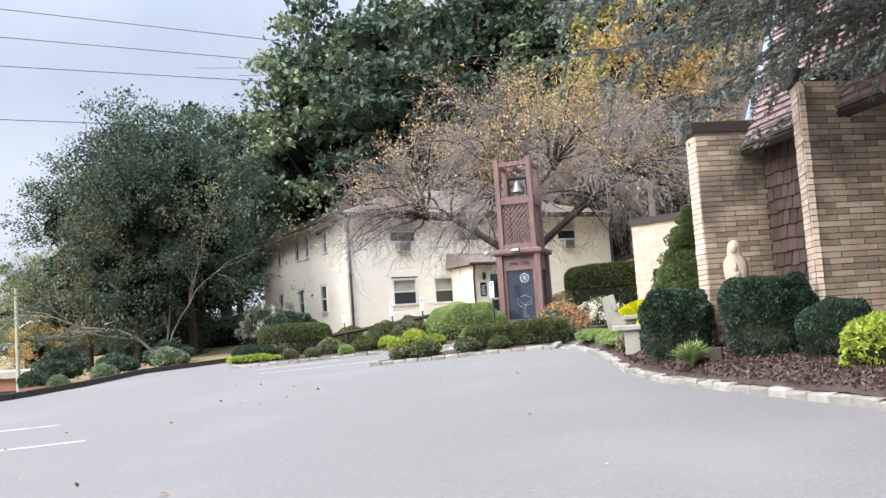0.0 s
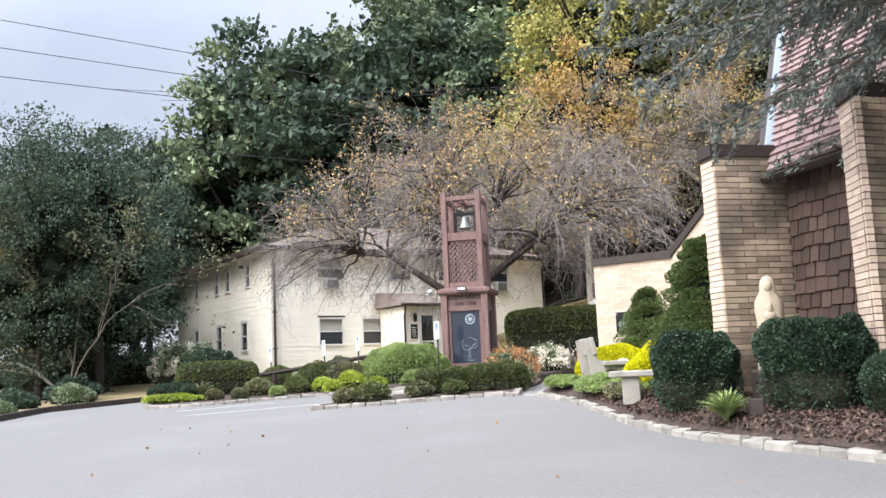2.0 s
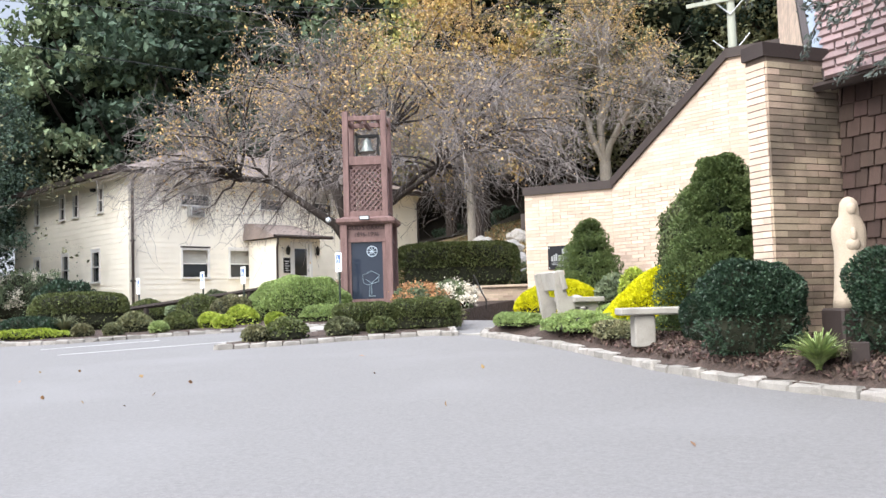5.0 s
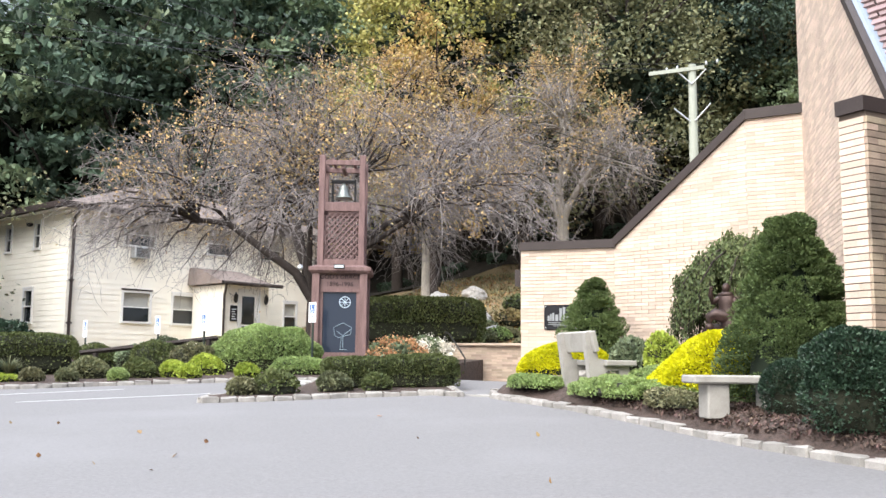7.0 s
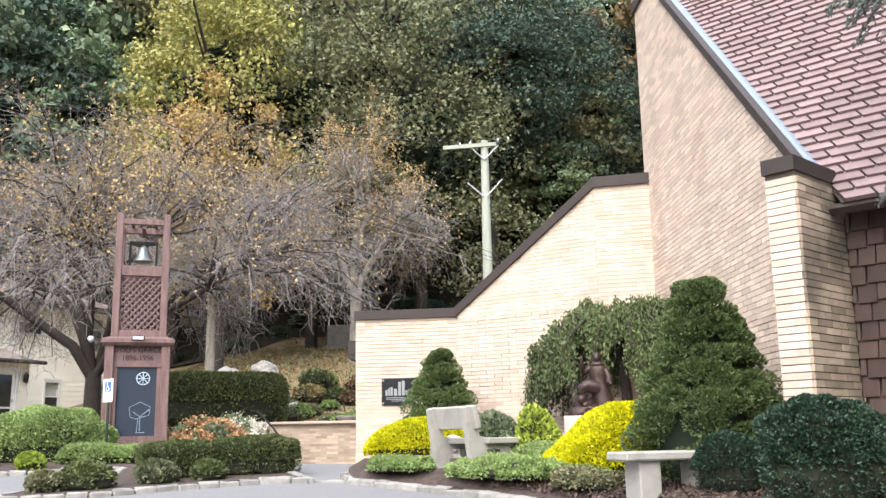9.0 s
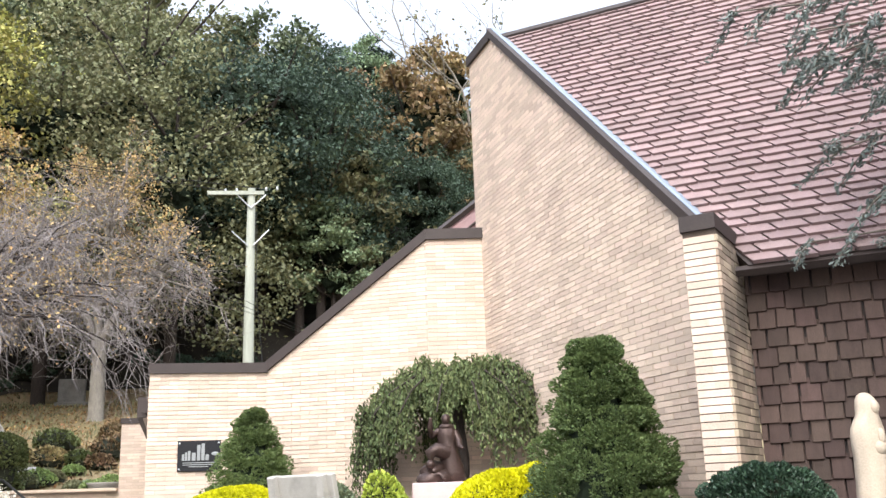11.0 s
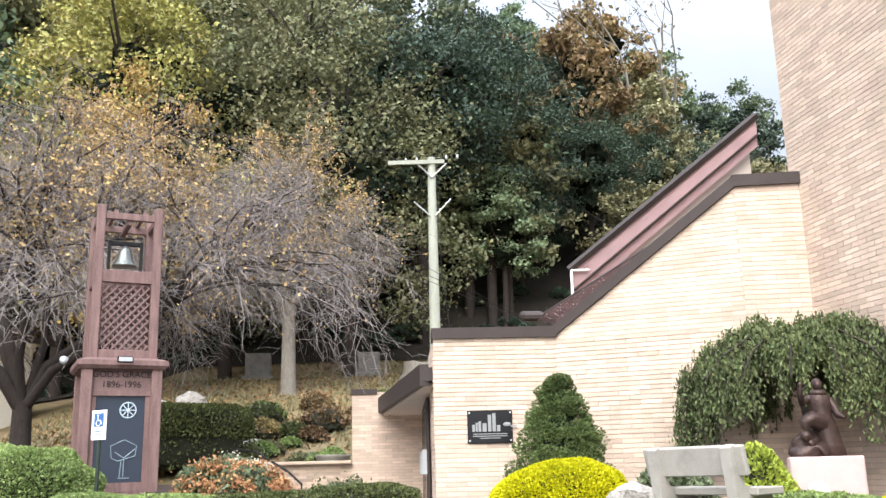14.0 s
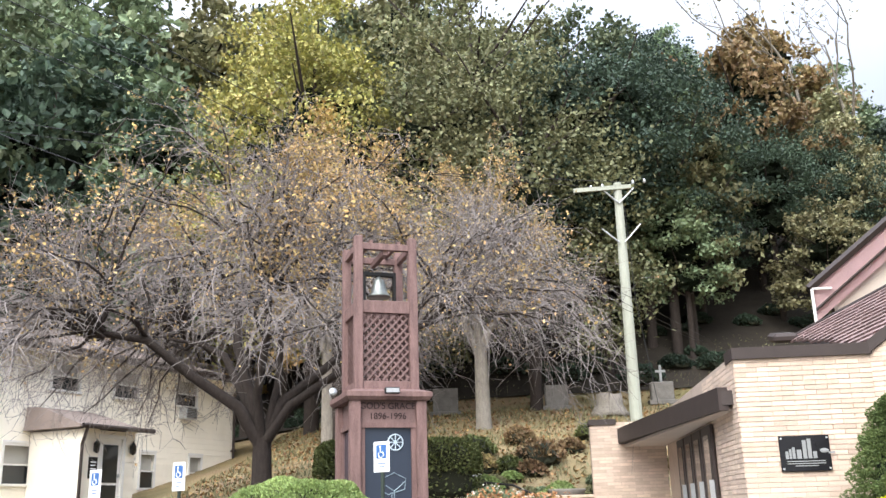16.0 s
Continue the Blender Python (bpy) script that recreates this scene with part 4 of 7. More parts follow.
part("gutter", raw_mesh("gutter", *tubes([([(-OV - 0.05, -OV - 0.07, 5.92), (HL + OV, -OV - 0.07, 5.92)], [0.095, 0.095]), ([(-OV - 0.07, -OV - 0.05, 5.92), (-OV - 0.07, HD + OV, 5.92)], [0.095, 0.095])], 8), TRIM), None, house_roof)
for x in (0.12, HL - 0.15):
    part("downpipe", raw_mesh("downpipe", *tubes([([(x, -0.5, 5.85), (x, -0.3, 5.68), (x, -0.1, 5.5), (x, -0.1, 3.2), (x, -0.1, 0.95)], [0.055] * 5)], 6), TRIM), None, house, "brown metal downpipe")
    for z in (5.2, 3.3, 1.8):
        part("bracket", box(bmesh.new(), x - 0.08, x + 0.08, -0.17, -0.02, z, z + 0.05), TRIM, house)
for x, y in ((1.25, -0.12), (-0.12, 2.9)):
    fl = part("floodlight", lathe(bmesh.new(), [(0.05, 0), (0.11, 0.03), (0.13, 0.12), (0.04, 0.14)], 10, 1, 1, pose(x, y, 5.42)), IRON, house, "small outdoor floodlight")
# entrance vestibule
VX0, VX1, VY = 5.35, 7.5, -2.15
vest = part("vestibule", box(box(bmesh.new(), VX0, 6.06, VY, VY + 0.12, 0.9, 3.42), 6.98, VX1, VY, VY + 0.12, 0.9, 3.42), SIDING, house, "cream clapboard entrance porch with shingled roof")
part("porch_side", box(bmesh.new(), VX0, VX0 + 0.12, VY + 0.12, -0.03, 0.9, 3.42), SIDING, vest)
part("porch_side", box(bmesh.new(), VX1 - 0.12, VX1, VY + 0.12, -0.03, 0.9, 3.42), SIDING, vest)
part("lintel", box(bmesh.new(), 6.06, 6.98, VY, VY + 0.12, 3.22, 3.42), SIDING, vest)
z = 0.95
while z < 3.38:
    for a, b in ((VX0, 5.97), (7.07, VX1)):
        part("clapboard", box(bmesh.new(), a, b, VY - 0.025, VY, z, z + 0.19), SIDING, vest)
    z += 0.2
part("door_frame", box(box(box(bmesh.new(), 5.97, 6.08, VY - 0.05, VY + 0.1, 1.15, 3.3), 6.96, 7.07, VY - 0.05, VY + 0.1, 1.15, 3.3), 6.08, 6.96, VY - 0.05, VY + 0.1, 3.2, 3.3), WHITE, vest)
dr = part("door", box(bmesh.new(), 6.08, 6.96, VY + 0.02, VY + 0.07, 1.2, 3.2), WHITE, vest, "white door with large dark pane")
part("pane", box(bmesh.new(), 6.22, 6.82, VY + 0.005, VY + 0.02, 1.95, 3.02), GLASS, dr)
part("pane", box(bmesh.new(), 6.22, 6.82, VY + 0.005, VY + 0.02, 1.35, 1.88), GLASS, dr)
part("door_handle", box(bmesh.new(), 6.86, 6.9, VY - 0.03, VY + 0.02, 2.1, 2.2), STEEL, dr)
bm = bmesh.new()
pr = [(VX0 - 0.28, VY - 0.35, 3.46), (VX1 + 0.28, VY - 0.35, 3.46), (VX1 + 0.28, -0.03, 3.46), (VX0 - 0.28, -0.03, 3.46), (VX0 - 0.2, VY + 1.5, 4.1), (VX1 - 0.3, VY + 1.5, 4.1), (VX1 - 0.3, -0.03, 4.15), (VX0 - 0.2, -0.03, 4.15)]
pv = [bm.verts.new(p) for p in pr]
for f in ((0, 1, 5, 4), (1, 2, 6, 5), (2, 3, 7, 6), (3, 0, 4, 7), (4, 5, 6, 7), (3, 2, 1, 0)):
    bm.faces.new([pv[i] for i in f])
proof = part("roof", bm, HOUSESHINGLE, vest, "brown shingled porch roof")
part("gutter", raw_mesh("gutter", *tubes([([(VX0 - 0.4, VY - 0.4, 3.47), (VX1 + 0.4, VY - 0.4, 3.47)], [0.07, 0.07]), ([(VX0 - 0.2, VY - 0.38, 3.42), (VX0 - 0.1, VY - 0.2, 3.2), (VX0 - 0.06, VY - 0.07, 3.0), (VX0 - 0.06, VY - 0.07, 0.95)], [0.05] * 4)], 7), TRIM), None, vest)
for x in (5.8, 7.3):
    lamp = part("wall_lamp", lathe(bmesh.new(), [(0.03, -0.2), (0.07, -0.14), (0.085, 0.05), (0.1, 0.06), (0.03, 0.16), (0.01, 0.2)], 8, 1, 1, pose(x, VY - 0.14, 2.95)), IRON, vest, "black carriage wall lantern")
    part("bracket", box(bmesh.new(), x - 0.02, x + 0.02, VY - 0.08, VY - 0.02, 2.8, 3.05), IRON, lamp)
nb = part("notice_board", box(bmesh.new(), 5.62, 5.94, VY - 0.06, VY - 0.02, 2.05, 2.65), BLACK, vest, "small black notice board with white bars")
for k in range(5):
    part("writing_bar", box(bmesh.new(), 5.67, 5.89 - 0.05 * (k % 2), VY - 0.066, VY - 0.058, 2.13 + 0.09 * k, 2.16 + 0.09 * k), SIGNWHITE, nb)

# ---- bell tower ----
TZ = gz(-7.6, 20.8) + 0.12
tower = thing("bell_tower", -7.60, 20.72, TZ, "red-brown timber bell tower with lattice and glazed display case", "bell tower", rz=23.5)
W, D = 0.49, 0.49  # half width to the outside of the posts
zl, zt = 2.84 - TZ, 5.42 - TZ
for x in (-1, 1):
    for y in (-1, 1):
        boxpart("post", (x * W - 0.075, x * W + 0.075, y * D - 0.075, y * D + 0.075, zl, zt + 0.22), WOOD, tower, bevel=0.012)
        boxpart("base_post", (x * 0.57 - 0.09, x * 0.57 + 0.09, y * 0.57 - 0.09, y * 0.57 + 0.09, 0.12, zl - 0.06), WOOD, tower, bevel=0.012)
boxpart("base_plinth", (-0.6, 0.6, -0.6, 0.6, 0.0, 0.14), WOOD, tower, bevel=0.01)
bm = lathe(bmesh.new(), [(0.98, -0.1), (1.05, -0.04), (1.05, 0.04), (0.8, 0.1)], 4, 1, 1, pose(0, 0, zl, 0, 0, 45))
for f in bm.faces:
    f.smooth = False
part("ledge", bm, WOOD, tower, "projecting wooden ledge")
for y in (-1, 1):
    for z0, z1 in ((zt - 0.02, zt + 0.1), (4.26 - TZ, 4.48 - TZ), (zl + 0.08, zl + 0.24)):
        boxpart("rail", (-W + 0.07, W - 0.07, y * D - 0.045, y * D + 0.045, z0, z1), WOOD, tower, bevel=0.008)
        boxpart("rail", (y * W - 0.045, y * W + 0.045, -D + 0.07, D - 0.07, z0, z1), WOOD, tower, bevel=0.008)
boxpart("beam", (-0.04, 0.04, -D, D, zt - 0.1, zt), WOOD, tower)
boxpart("beam", (-0.28, -0.22, -D, D, zt + 0.1, zt + 0.16), WOOD, tower)
boxpart("beam", (0.22, 0.28, -D, D, zt + 0.1, zt + 0.16), WOOD, tower)


def lattice(m):
    """Two layers of crossed laths within the frame."""
    x0, x1, z0, z1 = -W + 0.075, W - 0.075, zl + 0.24, 4.26 - TZ
    for layer, s in ((0.0, 1), (0.018, -1)):
        c = -1.3
        while c < 1.3:
            pts = []
            for t in np.linspace(-1.2, 1.2, 97):
                x, z = c + t, (z0 + z1) / 2 + s * t * 1.1
                if x0 <= x <= x1 and z0 <= z <= z1:
                    pts.append((x, z))
            if len(pts) > 3:
                a, b = Vector((pts[0][0], 0, pts[0][1])), Vector((pts[-1][0], 0, pts[-1][1]))
                n = Vector((-(b - a).z, 0, (b - a).x)).normalized() * 0.0165
                bm = bmesh.new()
                q = [a + n, b + n, b - n, a - n]
                lo = [bm.verts.new(p + Vector((0, layer - D, 0))) for p in q]
                hi = [bm.verts.new(p + Vector((0, layer - D + 0.014, 0))) for p in q]
                bm.faces.new(lo)
                bm.faces.new(hi[::-1])
                for i in range(4):
                    bm.faces.new((lo[i], lo[(i + 1) % 4], hi[(i + 1) % 4], hi[i]))
                bmesh.ops.transform(bm, matrix=m, verts=bm.verts)
                bmesh.ops.recalc_face_normals(bm, faces=bm.faces)
                part("lath", bm, WOOD2, tower)
            c += 0.135


for a in (0, 90, 180, 270):
    lattice(pose(0, 0, 0, 0, 0, a))
# display case
for a in (0, 90, 180, 270):
    m = pose(0, 0, 0, 0, 0, a)
    part("header_panel", box(bmesh.new(), -0.48, 0.48, -0.56, -0.52, 2.36 - TZ, 2.76 - TZ, m=m), WOOD2, tower)
    part("case_rail", box(bmesh.new(), -0.48, 0.48, -0.6, -0.5, 2.29 - TZ, 2.37 - TZ, m=m), WOOD, tower)
    part("case_rail", box(bmesh.new(), -0.48, 0.48, -0.6, -0.5, 0.14, 0.3, m=m), WOOD, tower)
    for x in (-0.48, 0.40):
        part("case_stile", box(bmesh.new(), x, x + 0.08, -0.58, -0.5, 0.3, 2.29 - TZ, m=m), WOOD, tower)
    part("display_pane", box(bmesh.new(), -0.40, 0.40, -0.54, -0.53, 0.3, 2.29 - TZ, m=m), GLASSBLUE, tower, "dark blue glazed display panel")


def lettering(name, text, size, m, mat, parent, label):
    cu = bpy.data.curves.new(name, "FONT")
    cu.body, cu.size, cu.extrude, cu.align_x, cu.align_y = text, size, 0.006, "CENTER", "CENTER"
    tmp = bpy.data.objects.new(name, cu)
    me = bpy.data.meshes.new_from_object(tmp)
    bpy.data.objects.remove(tmp)
    me.transform(m)
    me.materials.clear()
    me.materials.append(mat)
    return part(name, me, None, parent, label)


lettering("lettering", "GOD'S GRACE", 0.15, pose(0, -0.566, 2.65 - TZ, 90, 0, 0), LETTER, tower, "dark raised lettering")
lettering("lettering", "1896-1996", 0.15, pose(0, -0.566, 2.48 - TZ, 90, 0, 0), LETTER, tower, "dark raised dates")
em = pose(0.13, -0.548, 2.05 - TZ, 90, 0, 0)
ring = [[(0.13 * math.cos(a), 0.13 * math.sin(a), 0) for a in np.linspace(0, 2 * math.pi, 25)]]
spokes = [([(0, 0, 0), (0.12 * math.cos(a), 0.12 * math.sin(a), 0)], [0.008, 0.008]) for a in np.linspace(0, 2 * math.pi, 9)[:8]]
v, f = tubes([(ring[0], [0.011] * 25)] + spokes, 4)
me = raw_mesh("emblem", v, f, material("emblem_white", (0.5, 0.6, 0.68), 0.5, bump=0))
me.transform(em)
part("emblem", me, None, tower, "pale wheel-shaped emblem behind glass")
FAINT = material("emblem_blue", (0.22, 0.29, 0.34), 0.5, bump=0)
v, f = tubes([([(0.1, 0.65, 0), (0.1, 0.95, 0), (-0.05, 1.05, 0)], [0.009] * 3), ([(0.1, 0.95, 0), (0.28, 1.1, 0)], [0.009] * 2), ([(-0.1, 0.95, 0), (-0.12, 1.15, 0), (0.1, 1.25, 0), (0.3, 1.15, 0), (0.28, 0.98, 0)], [0.008] * 5), ([(0.02, 0.62, 0), (0.2, 0.62, 0)], [0.009] * 2), ([(-0.1, 0.95, 0), (0.0, 0.9, 0), (0.14, 0.94, 0), (0.28, 0.98, 0)], [0.008] * 4), ([(0.04, 0.62, 0), (0.06, 0.9, 0)], [0.008] * 2)], 4)
me = raw_mesh("emblem", v, f, FAINT)
me.transform(pose(0, -0.548, -0.25, 90, 0, 0))
part("emblem", me, None, tower, "faint blue tree emblem behind glass")
bell = part("bell", lathe(bmesh.new(), [(0.215, 0.0), (0.21, 0.02), (0.165, 0.07), (0.13, 0.17), (0.115, 0.26), (0.10, 0.31), (0.05, 0.34), (0.03, 0.4)], 20), BELL, tower, "cast pale metal bell")
bell.matrix_basis = pose(0, 0, 4.66 - TZ)
part("yoke", box(bmesh.new(), -0.3, 0.3, -0.04, 0.04, 5.04 - TZ, 5.12 - TZ, bevel=0.01), IRON, tower)
for x in (-0.3, 0.26):
    part("bell_bracket", box(bmesh.new(), x, x + 0.05, -0.05, 0.05, 4.48 - TZ, 5.12 - TZ), IRON, tower)
part("bell_stand", box(bmesh.new(), -0.34, 0.34, -0.3, 0.3, 4.42 - TZ, 4.48 - TZ), WOOD, tower)
fl = part("floodlight", box(bmesh.new(), -0.13, 0.13, -0.92, -0.84, zl - 0.02, zl + 0.09, bevel=0.015), IRON, tower, "small black floodlight")
part("lens", box(bmesh.new(), -0.11, 0.11, -0.926, -0.918, zl, zl + 0.07), STEEL, fl)
for x in (-0.95,):
    part("floodlight", lathe(bmesh.new(), [(0.03, 0), (0.06, 0.05), (0.07, 0.12)], 8, 1, 1, pose(x, -0.55, zl - 0.02, 60, 0, 0)), STEEL, tower, "small grey spot lamp")


# ---- signs, benches, statues, pole ----
def access_sign(x, y, ztop, rz, label):
    g = bed_height(x, y)
    s = thing("parking_sign", x, y, g, label, "sign", "accessible parking signs", rz)
    h = ztop - g
    boxpart("post", (-0.025, 0.025, 0.0, 0.03, -0.2, h - 0.02), GREENPOST, s)
    boxpart("panel", (-0.15, 0.15, -0.012, 0.0, h - 0.45, h), SIGNWHITE, s, bevel=0.004)
    boxpart("symbol_field", (-0.095, 0.095, -0.016, -0.0125, h - 0.25, h - 0.05), BLUE, s, "blue square")
    v, f = tubes([([(-0.02, 0.155, 0), (-0.02, 0.09, 0), (0.035, 0.09, 0), (0.06, 0.03, 0)], [0.011] * 4), ([(0.03 * math.cos(a) * 1.6 - 0.01, 0.05 + 0.03 * math.sin(a) * 1.6, 0) for a in np.linspace(2.2, 6.0, 9)], [0.009] * 9), ([(-0.02, 0.165, 0), (-0.02, 0.19, 0)], [0.018, 0.018])], 4)
    me = raw_mesh("symbol", v, f, SIGNWHITE)
    me.transform(pose(0, -0.017, h - 0.24, 90, 0, 0) @ Matrix.Scale(0.9, 4))
    part("symbol", me, None, s, "white wheelchair symbol")
    boxpart("writing_bar", (-0.08, 0.08, -0.0145, -0.0125, h - 0.33, h - 0.315), BLUE, s)
    boxpart("writing_bar", (-0.06, 0.06, -0.0145, -0.0125, h - 0.38, h - 0.365), BLUE, s)
    return s


access_sign(-7.22, 18.66, 1.95, -28, "white and blue accessible parking sign in the junipers")
access_sign(-10.65, 19.4, 1.79, -28, "white and blue accessible parking sign above shrubs")
access_sign(-12.1, 19.5, 1.72, -28, "white and blue accessible parking sign by the ramp")
access_sign(-14.4, 19.5, 1.63, -28, "white and blue accessible parking sign by the hedge")

# backed bench of cast stone
bench = thing("bench", 0.42, 13.05, 0, "weathered grey cast stone bench with backrest", "bench", rz=128)
BG = gz(0.3, 12.8) + 0.17
bench.location.z = BG
bench.scale = (0.84, 0.86, 0.92)
for x in (-0.52, 0.46):
    bm = bmesh.new()
    prof = [(-0.30, 0), (-0.16, 0), (-0.1, 0.33), (0.12, 0.33), (0.18, 0.0), (0.34, 0.0), (0.47, 0.86), (0.36, 0.9), (0.24, 0.5), (-0.26, 0.44), (-0.28, 0.35)]
    a = [bm.verts.new((x, y, z)) for y, z in prof]
    b = [bm.verts.new((x + 0.13, y, z)) for y, z in prof]
    bm.faces.new(a)
    bm.faces.new(b[::-1])
    for i in range(len(prof)):
        bm.faces.new((a[i], a[(i + 1) % len(prof)], b[(i + 1) % len(prof)], b[i]))
    bmesh.ops.recalc_face_normals(bm, faces=bm.faces)
    part("end_support", bm, BENCHSTONE, bench)
boxpart("seat", (-0.62, 0.7, -0.36, 0.16, 0.40, 0.48), BENCHSTONE, bench, bevel=0.012)
part("backrest", box(bmesh.new(), -0.62, 0.7, -0.03, 0.045, 0, 0.3, m=pose(0, 0.29, 0.6, -14, 0, 0), bevel=0.012), BENCHSTONE, bench)
# slab bench
slab = thing("bench", 2.37, 10.2, 0.566 - 0.36, "pale cast stone slab bench on two blocks", "bench", rz=26)
boxpart("seat", (-0.44, 0.66, -0.19, 0.19, 0.285, 0.365), BENCHSTONE, slab, bevel=0.015)
for x in (-0.17, 0.42):
    boxpart("leg", (x - 0.11, x + 0.11, -0.13, 0.15, -0.06, 0.285), BENCHSTONE, slab, bevel=0.012)


def statue(name, rows, m, mat, label, extra=()):
    """A plain smooth figure from stacked ellipses: (z, rx, ry, dx, dy)."""
    bm = bmesh.new()
    segs, rings = 20, []
    for z, rx, ry, dx, dy in rows:
        rings.append([bm.verts.new((dx + rx * math.cos(a) * (1 + 0.05 * math.sin(7 * a)), dy + ry * math.sin(a) * (1 + 0.05 * math.sin(7 * a)), z)) for a in np.linspace(0, 2 * math.pi, segs, endpoint=False)])
    for a, b in zip(rings, rings[1:]):
        for i in range(segs):
            bm.faces.new((a[i], a[(i + 1) % segs], b[(i + 1) % segs], b[i]))
    bm.faces.new(rings[0][::-1])
    bm.faces.new(rings[-1])
    for x, y, z, r, s in extra:
        q = bmesh.ops.create_icosphere(bm, subdivisions=2, radius=r, matrix=pose(x, y, z) @ Matrix.Diagonal((1, 1, s, 1)))
    for f in bm.faces:
        f.smooth = True
    ob = part(name, bm, mat)
    ob.matrix_basis = m
    return tagged(ob, label, "statue")


mary_z = gz(4.3, 9.0) + 0.09
ped = part("pedestal", box(bmesh.new(), -0.2, 0.2, -0.2, 0.2, 0, 0.5, bevel=0.02), TRIM)
ped.matrix_basis = pose(4.38, 8.97, mary_z, 0, 0, 30)
tagged(ped, "low dark brown pedestal behind the holly", "pedestal")
statue("garden_statue", [(0.0, 0.165, 0.15, 0, 0), (0.08, 0.15, 0.14, 0, 0), (0.3, 0.135, 0.125, 0, 0), (0.5, 0.13, 0.115, 0, 0), (0.62, 0.145, 0.115, 0, 0), (0.70, 0.14, 0.105, 0, 0), (0.76, 0.11, 0.09, 0, -0.01), (0.80, 0.082, 0.085, 0, -0.02), (0.86, 0.08, 0.085, 0, -0.025), (0.92, 0.068, 0.075, 0, -0.02), (0.955, 0.045, 0.05, 0, -0.015), (0.97, 0.015, 0.02, 0, -0.01)],
       pose(4.38, 8.97, mary_z + 0.5, 0, 0, 20), STATUE, "pale stone robed statue standing before the brick pier", [(0, -0.115, 0.63, 0.03, 2.2), (0, -0.075, 0.55, 0.07, 1.0), (0, -0.085, 0.855, 0.045, 1.35)])
fz = gz(2, 14.3) + 0.08
plinth = thing("statue_plinth", 1.95, 14.2, fz, "stepped pink granite plinth under a bronze figure", "plinth", rz=-20)
boxpart("block", (-0.32, 0.42, -0.35, 0.35, 0, 0.72), PINK, plinth, bevel=0.015)
boxpart("step", (-0.75, -0.325, -0.4, 0.3, 0, 0.5), PINK, plinth, bevel=0.015)
def bronze(m):
    """A plain seated robed shape on a rock, one mesh."""
    bm = bmesh.new()

    def blob(x, y, z, sx, sy, sz, rx=0, ry=0, rough=0.0):
        q = bmesh.ops.create_icosphere(bm, subdivisions=3, radius=1, matrix=pose(x, y, z, rx, ry, 0) @ Matrix.Diagonal((sx, sy, sz, 1)))
        for v in q["verts"]:
            v.co += Vector((1, 1, 1)) * rough * noise.noise(v.co * 9)

    def ring_stack(rows, segs=18, folds=0.05):
        rings = []
        for z, rx, ry, dx, dy in rows:
            rings.append([bm.verts.new((dx + rx * math.cos(a) * (1 + folds * math.sin(6 * a)), dy + ry * math.sin(a) * (1 + folds * math.sin(6 * a)), z)) for a in np.linspace(0, 2 * math.pi, segs, endpoint=False)])
        for p, q in zip(rings, rings[1:]):
            for i in range(segs):
                bm.faces.new((p[i], p[(i + 1) % segs], q[(i + 1) % segs], q[i]))
        bm.faces.new(rings[0][::-1])
        bm.faces.new(rings[-1])

    def limb(points, radii, segs=10):
        v, f = tubes([(points, radii)], segs)
        vs = [bm.verts.new(p) for p in v]
        for q in f:
            bm.faces.new([vs[i] for i in q])
        blob(*points[-1], radii[-1] * 1.02, radii[-1] * 1.02, radii[-1] * 1.02)

    blob(-0.1, 0.02, 0.06, 0.25, 0.22, 0.12, rough=0.06)
    blob(-0.15, 0.0, 0.15, 0.15, 0.17, 0.1, rough=0.06)
    ring_stack([(0.0, 0.16, 0.15, 0.12, 0.02), (0.12, 0.15, 0.14, 0.11, 0.02), (0.3, 0.135, 0.13, 0.08, 0.02), (0.42, 0.12, 0.11, 0.05, 0.01), (0.46, 0.112, 0.10, 0.05, 0.01), (0.56, 0.125, 0.10, 0.045, 0.0), (0.64, 0.125, 0.09, 0.04, 0.0), (0.68, 0.09, 0.075, 0.04, 0.0), (0.71, 0.055, 0.055, 0.04, -0.01)])
    limb([(0.04, -0.04, 0.36), (-0.1, -0.12, 0.4), (-0.17, -0.14, 0.36), (-0.17, -0.14, 0.22)], [0.1, 0.09, 0.075, 0.06])
    ring_stack([(0.66, 0.10, 0.085, 0.04, 0.0), (0.69, 0.095, 0.085, 0.04, -0.005), (0.72, 0.06, 0.06, 0.04, -0.01)])
    blob(0.035, -0.015, 0.77, 0.052, 0.06, 0.07)
    blob(0.035, 0.012, 0.79, 0.058, 0.055, 0.06)
    limb([(-0.06, 0.0, 0.63), (-0.15, -0.03, 0.58), (-0.17, -0.06, 0.68), (-0.16, -0.07, 0.78)], [0.05, 0.045, 0.038, 0.024])
    limb([(0.14, 0.0, 0.62), (0.19, -0.03, 0.5), (0.2, -0.12, 0.43), (0.23, -0.18, 0.41)], [0.05, 0.05, 0.04, 0.022])
    for f in bm.faces:
        f.smooth = True
    ob = part("bronze_statue", bm, BRONZE)
    ob.matrix_basis = m
    return tagged(ob, "dark bronze robed figure seated on a rock", "statue")


